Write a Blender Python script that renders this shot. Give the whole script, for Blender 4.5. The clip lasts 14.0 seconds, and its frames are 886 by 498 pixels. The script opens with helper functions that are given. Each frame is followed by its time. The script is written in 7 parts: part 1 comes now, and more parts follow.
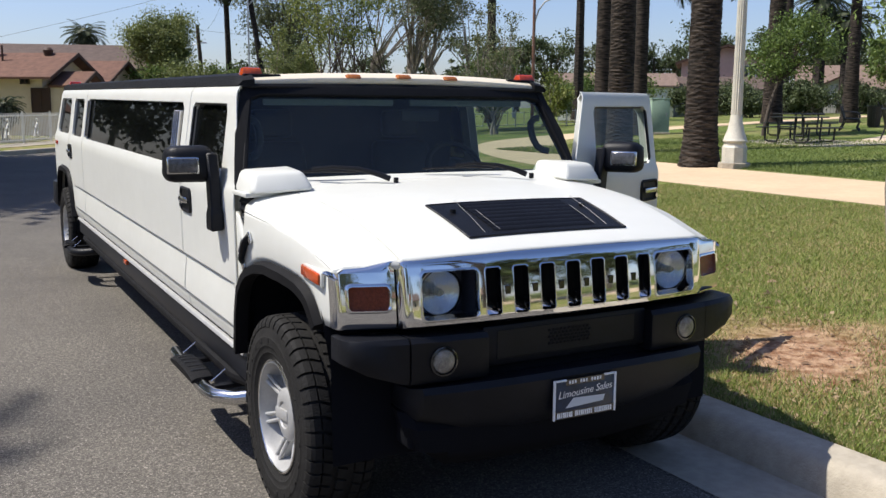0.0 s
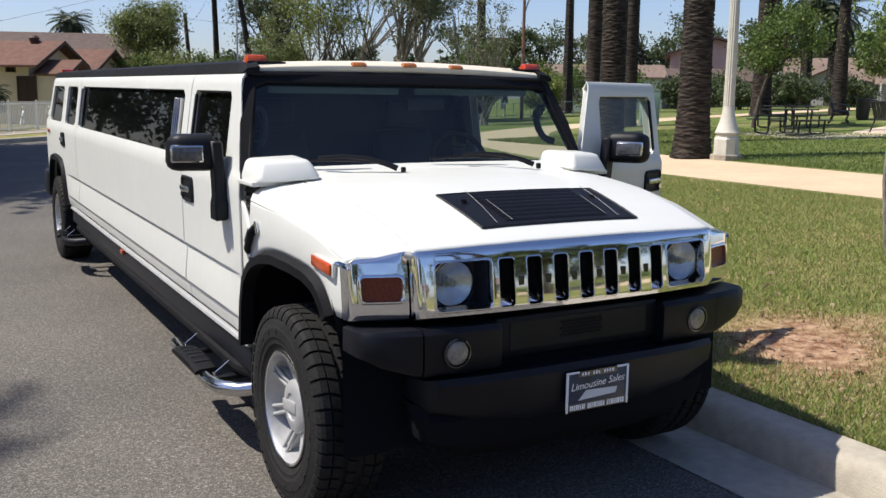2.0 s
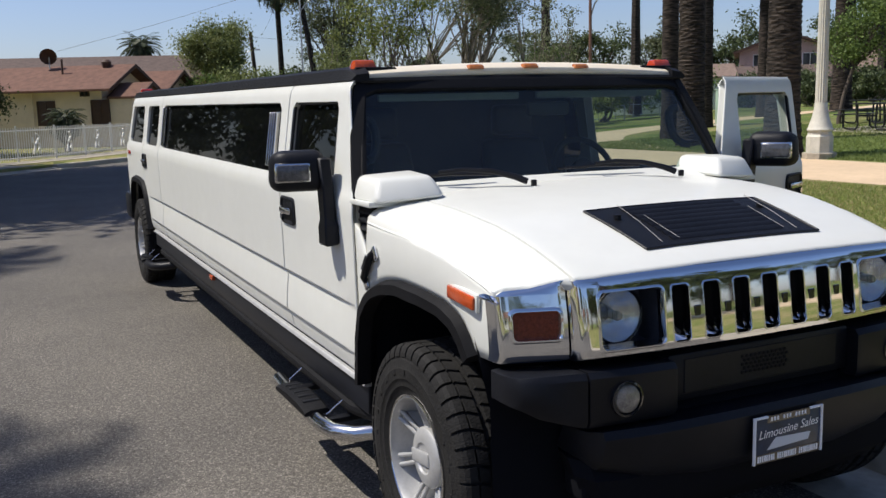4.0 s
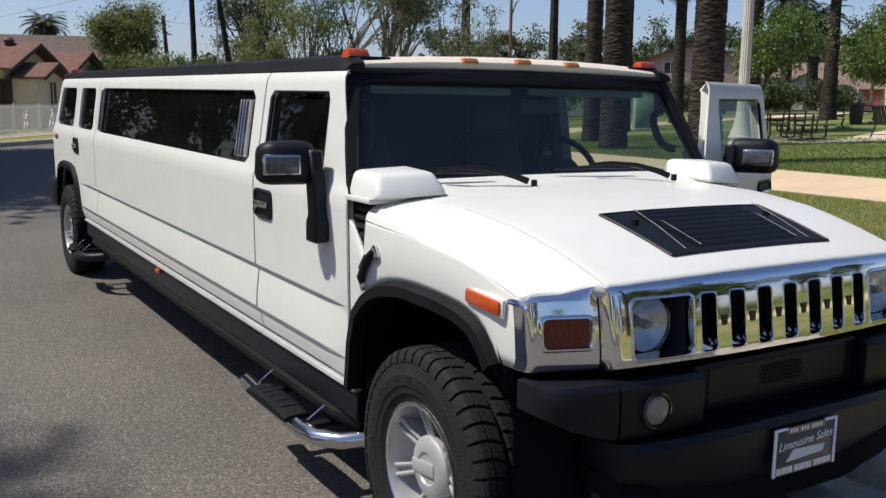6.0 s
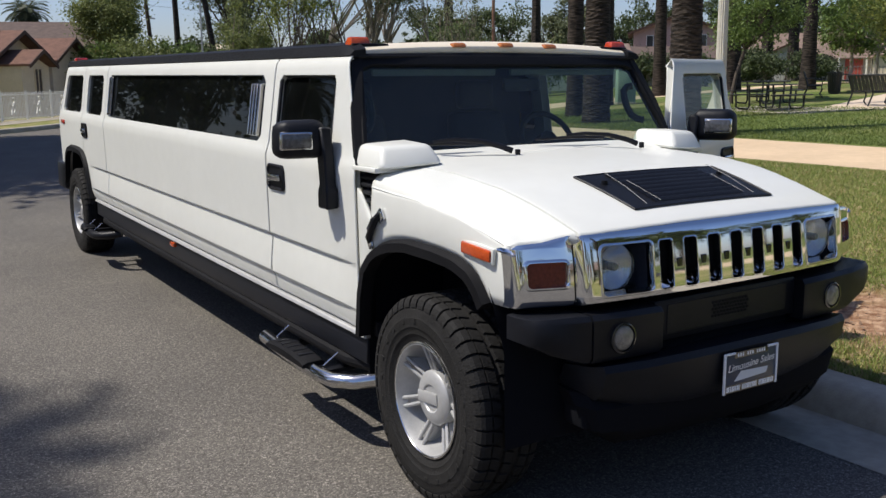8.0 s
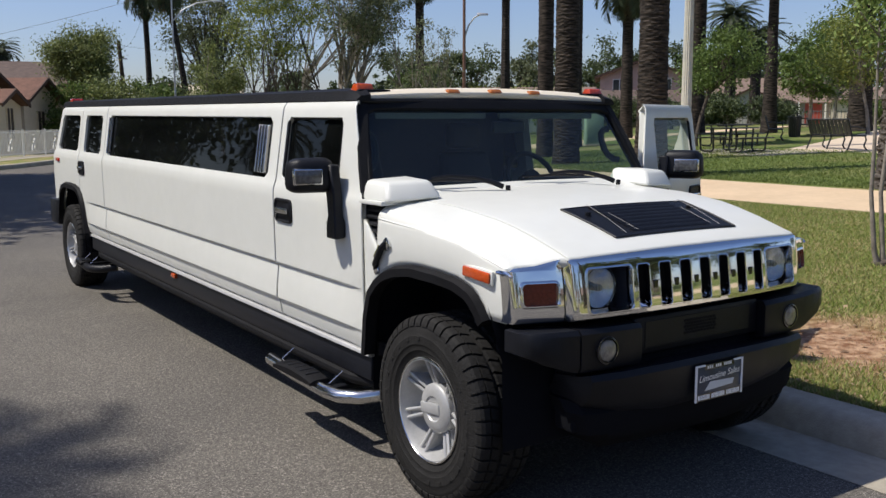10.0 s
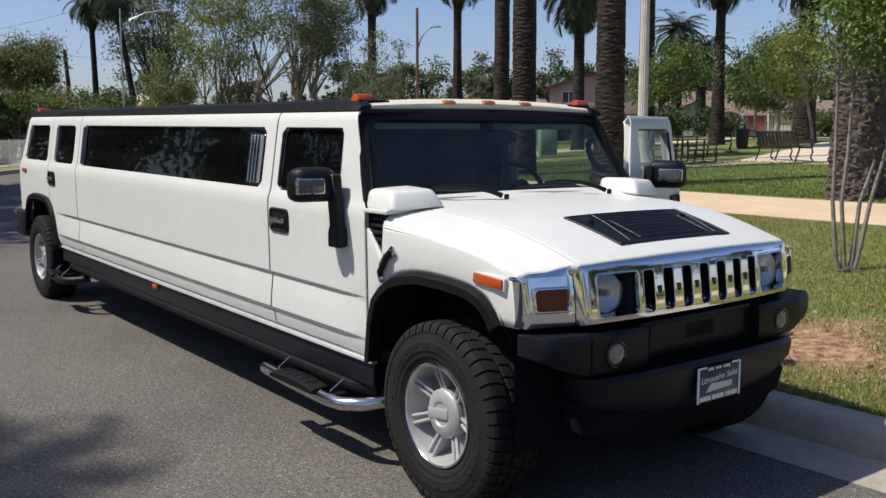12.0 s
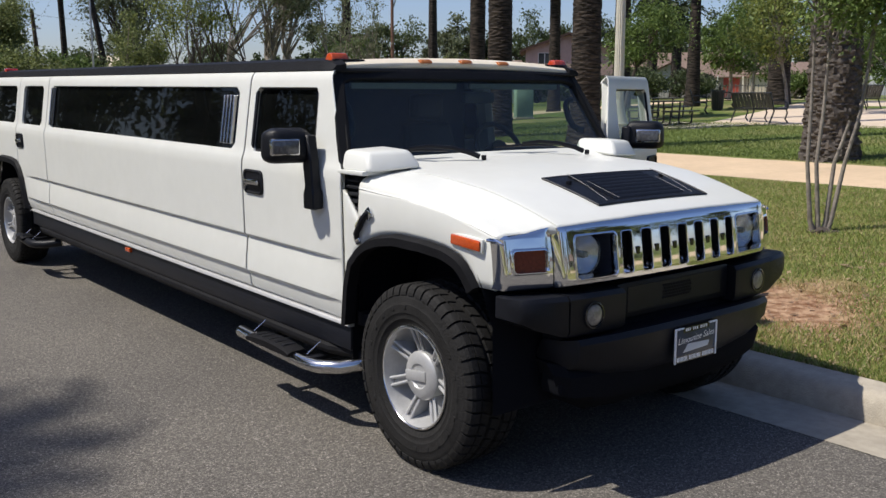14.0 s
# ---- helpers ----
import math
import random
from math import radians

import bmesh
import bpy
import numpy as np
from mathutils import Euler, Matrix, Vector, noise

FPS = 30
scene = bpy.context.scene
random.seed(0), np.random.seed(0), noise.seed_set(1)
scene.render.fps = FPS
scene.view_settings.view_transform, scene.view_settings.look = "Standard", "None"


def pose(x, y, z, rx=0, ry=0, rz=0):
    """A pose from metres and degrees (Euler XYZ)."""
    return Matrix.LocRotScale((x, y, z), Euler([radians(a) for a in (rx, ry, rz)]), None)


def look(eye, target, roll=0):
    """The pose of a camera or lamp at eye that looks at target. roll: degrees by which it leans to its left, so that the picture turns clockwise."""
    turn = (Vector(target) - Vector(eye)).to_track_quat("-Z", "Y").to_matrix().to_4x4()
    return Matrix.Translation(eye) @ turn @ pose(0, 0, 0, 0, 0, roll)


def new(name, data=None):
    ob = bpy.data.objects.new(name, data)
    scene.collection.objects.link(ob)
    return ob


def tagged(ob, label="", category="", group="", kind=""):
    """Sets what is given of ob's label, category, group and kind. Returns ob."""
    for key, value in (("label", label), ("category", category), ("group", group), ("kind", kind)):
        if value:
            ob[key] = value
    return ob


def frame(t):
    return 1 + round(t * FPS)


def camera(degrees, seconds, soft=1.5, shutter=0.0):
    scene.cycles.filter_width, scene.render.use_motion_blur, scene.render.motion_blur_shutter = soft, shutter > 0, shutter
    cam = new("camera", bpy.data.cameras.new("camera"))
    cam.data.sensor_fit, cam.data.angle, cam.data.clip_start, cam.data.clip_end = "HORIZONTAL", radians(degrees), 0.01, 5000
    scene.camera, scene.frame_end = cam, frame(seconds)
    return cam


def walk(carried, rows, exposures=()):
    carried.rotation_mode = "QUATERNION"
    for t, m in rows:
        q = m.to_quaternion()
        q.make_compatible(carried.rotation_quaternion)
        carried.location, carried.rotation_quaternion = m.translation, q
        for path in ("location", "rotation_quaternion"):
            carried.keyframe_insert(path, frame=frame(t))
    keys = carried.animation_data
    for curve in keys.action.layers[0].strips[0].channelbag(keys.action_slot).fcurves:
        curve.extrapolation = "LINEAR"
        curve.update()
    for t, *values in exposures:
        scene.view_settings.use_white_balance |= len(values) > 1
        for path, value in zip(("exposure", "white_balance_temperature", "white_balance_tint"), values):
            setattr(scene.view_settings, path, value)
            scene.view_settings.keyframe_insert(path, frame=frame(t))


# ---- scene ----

# ---- camera and its walk ----
cam = camera(51.2, 14.0, soft=1.5)
EXPOSURE = 0.22
PATH = [
    (0, (-2.325, -3.807, 1.783), (-1.371, -2.076, 1.479), 0.4),
    (0.5, (-2.336, -3.815, 1.783), (-1.375, -2.085, 1.491), 0.4),
    (1, (-2.348, -3.809, 1.78), (-1.381, -2.083, 1.488), 0.4),
    (1.5, (-2.354, -3.79, 1.777), (-1.386, -2.067, 1.474), 0.6),
    (2, (-2.391, -3.716, 1.772), (-1.414, -2.001, 1.449), 0.7),
    (2.5, (-2.478, -3.561, 1.776), (-1.486, -1.857, 1.441), 0.4),
    (3, (-2.511, -3.463, 1.768), (-1.532, -1.754, 1.416), -0.5),
    (3.5, (-2.464, -3.302, 1.759), (-1.549, -1.554, 1.43), -1.6),
    (4, (-2.412, -3.104, 1.754), (-1.557, -1.321, 1.451), -1.5),
    (4.2, (-2.413, -3.047, 1.753), (-1.537, -1.274, 1.455), -0.9),
    (6.3, (-2.704, -2.775, 1.749), (-1.673, -1.09, 1.433), 0.7),
    (6.5, (-2.716, -2.819, 1.744), (-1.708, -1.121, 1.421), 0.8),
    (7, (-2.715, -3.033, 1.738), (-1.766, -1.312, 1.37), 0.7),
    (7.5, (-2.794, -3.182, 1.752), (-1.84, -1.467, 1.365), 0.1),
    (8, (-2.994, -3.238, 1.762), (-1.948, -1.571, 1.403), -0.5),
    (8.2, (-3.093, -3.262, 1.764), (-1.997, -1.625, 1.418), -0.5),
    (10.3, (-3.43, -3.548, 1.772), (-2.32, -1.906, 1.508), -0.2),
    (10.5, (-3.491, -3.499, 1.777), (-2.378, -1.858, 1.515), -0.5),
    (11, (-3.597, -3.449, 1.761), (-2.464, -1.821, 1.505), -0.4),
    (11.5, (-3.63, -3.44, 1.765), (-2.453, -1.843, 1.508), -0.1),
    (12, (-3.64, -3.44, 1.763), (-2.437, -1.861, 1.514), 0.0),
    (12.5, (-3.634, -3.45, 1.765), (-2.42, -1.881, 1.515), -0.0),
    (13, (-3.638, -3.443, 1.766), (-2.407, -1.888, 1.506), 0.3),
    (13.5, (-3.643, -3.432, 1.763), (-2.405, -1.887, 1.475), 0.6),
    (14, (-3.621, -3.406, 1.753), (-2.385, -1.869, 1.424), -0.0),
]
RISE = Vector((0, 0, 0.03))
walk(cam, [(t, look(Vector(eye) + RISE, Vector(target) + RISE, roll)) for t, eye, target, roll in PATH], exposures=[(0.0, EXPOSURE + 0.10), (2.5, EXPOSURE + 0.11), (3.4, EXPOSURE + 0.05), (4.0, EXPOSURE - 0.12), (7.5, EXPOSURE - 0.16), (11.0, EXPOSURE - 0.18), (14.0, EXPOSURE - 0.18)])

# ---- sky and sun ----
SUN_WAY = Vector((0.59, -0.30, -1.0)).normalized()
sun = new("sun", bpy.data.lights.new("sun", "SUN"))
sun.data.energy, sun.data.angle, sun.data.color = 5.0, radians(0.53), (1.0, 0.945, 0.86)
sun.rotation_mode = "QUATERNION"
sun.rotation_quaternion = SUN_WAY.to_track_quat("-Z", "Y")
world = bpy.data.worlds.new("sky")
scene.world = world
world.use_nodes = True
sky = world.node_tree.nodes.new("ShaderNodeTexSky")
sky.sky_type, sky.sun_disc = "NISHITA", False
sky.sun_elevation = math.asin(-SUN_WAY.z)
sky.sun_rotation = math.atan2(-SUN_WAY.x, -SUN_WAY.y)
sky.air_density, sky.dust_density, sky.ozone_density = 1.0, 0.9, 3.0
tone = world.node_tree.nodes.new("ShaderNodeMix")
tone.data_type, tone.blend_type = "RGBA", "MULTIPLY"
tone.inputs["Factor"].default_value = 1.0
tone.inputs[7].default_value = (1.06, 1.05, 1.24, 1.0)
world.node_tree.links.new(sky.outputs["Color"], tone.inputs[6])
world.node_tree.links.new(tone.outputs[2], world.node_tree.nodes["Background"].inputs["Color"])
world.node_tree.nodes["Background"].inputs["Strength"].default_value = 0.098

# ---- helpers of this scene ----
def mat(name, colour, rough=0.5, metal=0.0, vary=0.0, scale=6.0, bump=0.0, bscale=60.0, coat=0.0, second=None, spec=0.5, per_object=0.0):
    """A principled material: base colour with two scales of variation, and fine relief."""
    m = bpy.data.materials.new(name)
    m.use_nodes = True
    nt = m.node_tree
    bsdf = nt.nodes["Principled BSDF"]
    bsdf.inputs["Roughness"].default_value = rough
    bsdf.inputs["Metallic"].default_value = metal
    bsdf.inputs["Coat Weight"].default_value = coat
    bsdf.inputs["Coat Roughness"].default_value = 0.04
    bsdf.inputs["Specular IOR Level"].default_value = spec
    c = (*colour, 1.0)
    bsdf.inputs["Base Color"].default_value = c
    tc = nt.nodes.new("ShaderNodeTexCoord")
    if vary or second:
        n1 = nt.nodes.new("ShaderNodeTexNoise")
        n1.inputs["Scale"].default_value = scale
        n1.inputs["Detail"].default_value = 8
        n1.inputs["Roughness"].default_value = 0.65
        nt.links.new(tc.outputs["Object"], n1.inputs["Vector"])
        ramp = nt.nodes.new("ShaderNodeValToRGB")
        ramp.color_ramp.elements[0].position = 0.32
        ramp.color_ramp.elements[1].position = 0.68
        lo = second if second else [v * (1 - vary) for v in colour]
        ramp.color_ramp.elements[0].color = (*lo, 1)
        ramp.color_ramp.elements[1].color = (*[min(1, v * (1 + (0 if second else vary * 0.5))) for v in colour], 1)
        nt.links.new(n1.outputs["Fac"], ramp.inputs["Fac"])
        n2 = nt.nodes.new("ShaderNodeTexNoise")
        n2.inputs["Scale"].default_value = scale * 9
        n2.inputs["Detail"].default_value = 6
        nt.links.new(tc.outputs["Object"], n2.inputs["Vector"])
        mix = nt.nodes.new("ShaderNodeMix")
        mix.data_type, mix.blend_type = "RGBA", "MULTIPLY"
        mix.inputs["Factor"].default_value = min(1.0, vary * 1.2 if vary else 0.35)
        nt.links.new(ramp.outputs["Color"], mix.inputs[6])
        gr = nt.nodes.new("ShaderNodeValToRGB")
        gr.color_ramp.elements[0].position, gr.color_ramp.elements[0].color = 0.35, (0.55, 0.55, 0.55, 1)
        gr.color_ramp.elements[1].position, gr.color_ramp.elements[1].color = 0.62, (1, 1, 1, 1)
        nt.links.new(n2.outputs["Fac"], gr.inputs["Fac"])
        nt.links.new(gr.outputs["Color"], mix.inputs[7])
        last = mix.outputs[2]
        if per_object:
            info = nt.nodes.new("ShaderNodeObjectInfo")
            hsv = nt.nodes.new("ShaderNodeHueSaturation")
            mr = nt.nodes.new("ShaderNodeMapRange")
            mr.inputs["To Min"].default_value, mr.inputs["To Max"].default_value = 1 - per_object, 1 + per_object
            nt.links.new(info.outputs["Random"], mr.inputs["Value"])
            nt.links.new(mr.outputs["Result"], hsv.inputs["Value"])
            nt.links.new(last, hsv.inputs["Color"])
            last = hsv.outputs["Color"]
        nt.links.new(last, bsdf.inputs["Base Color"])
    if bump:
        n3 = nt.nodes.new("ShaderNodeTexNoise")
        n3.inputs["Scale"].default_value = bscale
        n3.inputs["Detail"].default_value = 5
        nt.links.new(tc.outputs["Object"], n3.inputs["Vector"])
        b = nt.nodes.new("ShaderNodeBump")
        b.inputs["Strength"].default_value = bump
        b.inputs["Distance"].default_value = 0.01
        nt.links.new(n3.outputs["Fac"], b.inputs["Height"])
        nt.links.new(b.outputs["Normal"], bsdf.inputs["Normal"])
    return m


def glass(name, tint, gloss=1.0, dust_haze=0.0):
    """A thin pane: tinted see-through with a mirror reflection by Fresnel, under a diffuse film of dust and painted
    haze.
    """
    m = bpy.data.materials.new(name)
    m.use_nodes = True
    nt = m.node_tree
    nt.nodes.clear()
    out = nt.nodes.new("ShaderNodeOutputMaterial")
    tr = nt.nodes.new("ShaderNodeBsdfTransparent")
    tr.inputs["Color"].default_value = (*tint, 1)
    gl = nt.nodes.new("ShaderNodeBsdfGlossy")
    gl.inputs["Roughness"].default_value = 0.015
    gl.inputs["Color"].default_value = (gloss, gloss, gloss, 1)
    lw = nt.nodes.new("ShaderNodeLayerWeight")
    pw = nt.nodes.new("ShaderNodeMath")
    pw.operation, pw.inputs[1].default_value = "POWER", 5.0
    nt.links.new(lw.outputs["Facing"], pw.inputs[0])
    fr = nt.nodes.new("ShaderNodeMath")
    fr.operation, fr.inputs[1].default_value, fr.inputs[2].default_value = "MULTIPLY_ADD", 0.93, 0.055
    nt.links.new(pw.outputs["Value"], fr.inputs[0])
    mx = nt.nodes.new("ShaderNodeMixShader")
    nt.links.new(fr.outputs["Value"], mx.inputs["Fac"])
    nt.links.new(tr.outputs["BSDF"], mx.inputs[1])
    nt.links.new(gl.outputs["BSDF"], mx.inputs[2])
    last = mx.outputs["Shader"]
    if dust_haze:
        # pale green diffuse film: dust, with reflected haze put into its colour
        film_ = nt.nodes.new("ShaderNodeBsdfDiffuse")
        film_.inputs["Color"].default_value = (0.54, 0.62, 0.60, 1)
        nz = nt.nodes.new("ShaderNodeTexNoise")
        nz.inputs["Scale"].default_value, nz.inputs["Detail"].default_value = 2.5, 6
        amount = nt.nodes.new("ShaderNodeMath")
        amount.operation, amount.inputs[1].default_value = "MULTIPLY", dust_haze * 2
        nt.links.new(nz.outputs["Fac"], amount.inputs[0])
        md = nt.nodes.new("ShaderNodeMixShader")
        nt.links.new(amount.outputs["Value"], md.inputs["Fac"])
        nt.links.new(last, md.inputs[1])
        nt.links.new(film_.outputs["BSDF"], md.inputs[2])
        last = md.outputs["Shader"]
    nt.links.new(last, out.inputs["Surface"])
    return m


def leaf_mat(name, colour, dark):
    """Foliage: colour varies leaf by leaf, some light passes through."""
    m = mat(name, colour, rough=0.55, spec=0.3)
    nt = m.node_tree
    bsdf = nt.nodes["Principled BSDF"]
    geo = nt.nodes.new("ShaderNodeNewGeometry")
    ramp = nt.nodes.new("ShaderNodeValToRGB")
    ramp.color_ramp.elements[0].color = (*dark, 1)
    ramp.color_ramp.elements[1].color = (*colour, 1)
    nt.links.new(geo.outputs["Random Per Island"], ramp.inputs["Fac"])
    nt.links.new(ramp.outputs["Color"], bsdf.inputs["Base Color"])
    tl = nt.nodes.new("ShaderNodeBsdfTranslucent")
    nt.links.new(ramp.outputs["Color"], tl.inputs["Color"])
    mx = nt.nodes.new("ShaderNodeMixShader")
    mx.inputs["Fac"].default_value = 0.3
    nt.links.new(bsdf.outputs["BSDF"], mx.inputs[1])
    nt.links.new(tl.outputs["BSDF"], mx.inputs[2])
    nt.links.new(mx.outputs["Shader"], nt.nodes["Material Output"].inputs["Surface"])
    return m


def finish(name, me, material, parent=None, label="", smooth=35):
    me.materials.append(material)
    if smooth:
        me.polygons.foreach_set("use_smooth", [True] * len(me.polygons))
        me.set_sharp_from_angle(angle=radians(smooth))
    ob = new(name, me)
    if parent is not None:
        ob.parent = parent
    if label:
        tagged(ob, label)
    return ob


def part(name, bm, material, parent=None, label="", smooth=35, out=None):
    """Links a bmesh as one mesh object, under a thing or under a part. out: the way that an open sheet faces."""
    bmesh.ops.recalc_face_normals(bm, faces=bm.faces)
    if out is not None:
        bm.normal_update()
        if sum(f.normal.dot(Vector(out)) * f.calc_area() for f in bm.faces) < 0:
            bmesh.ops.reverse_faces(bm, faces=bm.faces)
    me = bpy.data.meshes.new(name)
    bm.to_mesh(me)
    bm.free()
    return finish(name, me, material, parent, label, smooth)


def arrays(name, verts, faces, material, parent=None, label="", smooth=0):
    me = bpy.data.meshes.new(name)
    me.from_pydata([tuple(v) for v in verts], [], [tuple(int(i) for i in f) for f in faces])
    me.update()
    return finish(name, me, material, parent, label, smooth)


def thing(name, label, category, at=(0, 0, 0), rz=0.0, group="", kind=""):
    ob = new(name)
    ob.empty_display_size = 0.2
    ob.matrix_basis = pose(*at, 0, 0, rz)
    return tagged(ob, label, category, group, kind)


def box(bm, lo, hi, bevel=0.0, seg=2, m=None):
    lo, hi = Vector(lo), Vector(hi)
    r = bmesh.ops.create_cube(bm, size=1.0)
    vs = r["verts"]
    for v in vs:
        v.co = Vector([(lo[i] + hi[i]) / 2 + v.co[i] * (hi[i] - lo[i]) for i in range(3)])
    if m is not None:
        bmesh.ops.transform(bm, matrix=m, verts=vs)
    if bevel:
        es = list({e for v in vs for e in v.link_edges})
        bmesh.ops.bevel(bm, geom=es, offset=bevel, segments=seg, affect="EDGES", profile=0.5)
    return bm


def hexa(bm, bottom, top, bevel=0.0, seg=2):
    """A solid between two rings of points, each in the same order."""
    a = [bm.verts.new(p) for p in bottom]
    b = [bm.verts.new(p) for p in top]
    n = len(a)
    fs = [bm.faces.new(a[::-1]), bm.faces.new(b)]
    for i in range(n):
        fs.append(bm.faces.new((a[i], a[(i + 1) % n], b[(i + 1) % n], b[i])))
    if bevel:
        es = list({e for v in a + b for e in v.link_edges})
        bmesh.ops.bevel(bm, geom=es, offset=bevel, segments=seg, affect="EDGES", profile=0.5)
    return bm


def loft(bm, rings, closed=True, caps=True):
    rows = [[bm.verts.new(p) for p in ring] for ring in rings]
    n = len(rows[0])
    for a, b in zip(rows, rows[1:]):
        for i in range(n if closed else n - 1):
            bm.faces.new((a[i], a[(i + 1) % n], b[(i + 1) % n], b[i]))
    if caps and closed:
        bm.faces.new(rows[0][::-1])
        bm.faces.new(rows[-1])
    return bm


def tube(bm, pts, radii, n=8, caps=True):
    """A round bar along a line of points."""
    pts = [Vector(p) for p in pts]
    if not isinstance(radii, (list, tuple)):
        radii = [radii] * len(pts)
    rings, side = [], None
    for i, p in enumerate(pts):
        d = (pts[min(i + 1, len(pts) - 1)] - pts[max(i - 1, 0)]).normalized()
        if side is None:
            side = d.cross(Vector((0.13, 0.21, 1) if abs(d.z) < 0.9 else (1, 0.1, 0))).normalized()
        side = (side - d * side.dot(d)).normalized()
        up = d.cross(side)
        rings.append([p + radii[i] * (math.cos(2 * math.pi * k / n) * side + math.sin(2 * math.pi * k / n) * up) for k in range(n)])
    return loft(bm, rings, True, caps)


def lathe(bm, profile, n=32, m=None, close=False):
    """Turns (radius, along) round the x axis; m places it."""
    rings = []
    for k in range(n):
        a = 2 * math.pi * k / n
        rings.append([Vector((h, r * math.cos(a), r * math.sin(a))) for r, h in profile])
    if m is not None:
        rings = [[m @ p for p in ring] for ring in rings]
    rows = [[bm.verts.new(p) for p in ring] for ring in rings]
    for k in range(n):
        a, b = rows[k], rows[(k + 1) % n]
        for i in range(len(profile) - 1 + (1 if close else 0)):
            j = (i + 1) % len(profile)
            bm.faces.new((a[i], a[j], b[j], b[i]))
    return bm


def sheet(bm, us, vs, place, openings=(), corner=1):
    """A grid of faces; openings are (i0, i1, j0, j1) index ranges left out, with their corner cells cut to triangles."""
    rows = [[bm.verts.new(place(u, v)) for v in vs] for u in us]
    for i in range(len(us) - 1):
        for j in range(len(vs) - 1):
            q = [rows[i][j], rows[i + 1][j], rows[i + 1][j + 1], rows[i][j + 1]]
            cut = False
            for i0, i1, j0, j1 in openings:
                if i0 <= i < i1 and j0 <= j < j1:
                    cut = True
                    if corner and i in (i0, i1 - 1) and j in (j0, j1 - 1):
                        keep = {(True, True): (0, 1, 3), (False, True): (1, 2, 0), (True, False): (3, 0, 2), (False, False): (2, 3, 1)}[(i == i0, j == j0)]
                        bm.faces.new([q[k] for k in keep])
            if cut:
                continue
            pts = []
            for v in q:
                if not any((v.co - p.co).length < 1e-5 for p in pts):
                    pts.append(v)
            if len(pts) >= 3:
                bm.faces.new(pts)
    loose = [v for v in bm.verts if not v.link_faces]
    bmesh.ops.delete(bm, geom=loose, context="VERTS")
    return bm


def solid(ob, thick, offset=-1.0, bevel=0.0):
    s = ob.modifiers.new("thickness", "SOLIDIFY")
    s.thickness, s.offset = thick, offset
    if bevel:
        b = ob.modifiers.new("edge", "BEVEL")
        b.width, b.segments, b.limit_method, b.angle_limit = bevel, 2, "ANGLE", radians(40)
    ob.modifiers.new("shading", "WEIGHTED_NORMAL").keep_sharp = True
    return ob


def lerp(x, xs, ys):
    return float(np.interp(x, xs, ys))

# ---- materials ----
PAINT = mat("white_car_paint", (0.685, 0.69, 0.643), 0.42, vary=0.04, scale=1.2, coat=0.2)
PAINT.node_tree.nodes["Principled BSDF"].inputs["Coat Roughness"].default_value = 0.12
ROOFPAINT = mat("cream_roof_paint", (0.80, 0.71, 0.55), 0.4, vary=0.05, scale=2, coat=0.3)
BLACK = mat("black_textured_plastic", (0.0082, 0.0090, 0.0125), 0.44, vary=0.3, scale=5, bump=0.15, bscale=500, spec=0.24)
VINYL = mat("black_vinyl", (0.008, 0.0085, 0.0105), 0.6, vary=0.3, scale=4, bump=0.2, bscale=300, spec=0.14)
GLOSSBLACK = mat("gloss_black", (0.012, 0.012, 0.014), 0.12, coat=0.5)
FLARE = mat("grey_black_flare_plastic", (0.009, 0.009, 0.0105), 0.6, vary=0.25, scale=8, bump=0.2, bscale=400, spec=0.12)
RUBBER = mat("tyre_rubber", (0.0195, 0.0188, 0.0182), 0.75, vary=0.4, scale=7, bump=0.45, bscale=110, spec=0.22)
CHROME = mat("chrome", (0.78, 0.79, 0.80), 0.045, metal=1.0, bump=0.006, bscale=5)
RAIL = mat("dull_grey_rail", (0.22, 0.22, 0.22), 0.5, vary=0.2, scale=30)
STEEL = mat("polished_steel", (0.62, 0.62, 0.62), 0.16, metal=1.0, vary=0.1, scale=14)
ALLOY = mat("silver_wheel_alloy", (0.46, 0.46, 0.455), 0.42, metal=0.3, vary=0.12, scale=12)
DARKMETAL = mat("dark_underbody", (0.009, 0.0095, 0.012), 0.85, spec=0.05)
INTERIOR = mat("black_interior", (0.030, 0.033, 0.033), 0.6, vary=0.2, scale=10)
LINER = mat("grey_headliner", (0.24, 0.27, 0.26), 0.8, vary=0.1, scale=20)
AMBER = mat("amber_lens", (0.54, 0.080, 0.016), 0.12, coat=0.6, vary=0.25, scale=60)
DULLAMBER = mat("weathered_amber_lens", (0.46, 0.15, 0.035), 0.25, coat=0.3, vary=0.3, scale=60)
REDAMBER = mat("red_orange_lens", (0.50, 0.06, 0.025), 0.14, coat=0.5, vary=0.25, scale=60)
REDLENS = mat("red_lens", (0.5, 0.03, 0.02), 0.15, coat=0.5)
DARKAMBER = mat("smoked_amber_lens", (0.19, 0.034, 0.013), 0.25, coat=0.25, spec=0.3, vary=0.3, scale=90, bump=0.3, bscale=140)
LENS = mat("clear_lamp_lens", (0.27, 0.285, 0.285), 0.10, coat=0.8, vary=0.3, scale=25, bump=0.4, bscale=70)
FOGLENS = mat("fog_lamp_lens", (0.26, 0.235, 0.20), 0.12, coat=0.7, vary=0.6, scale=22, bump=0.5, bscale=60)
HEADBOX = mat("headlamp_recess_plastic", (0.085, 0.095, 0.12), 0.3, metal=0.5, vary=0.2, scale=12)
HEADGLASS = glass("headlamp_glass", (0.80, 0.83, 0.84), 0.9)
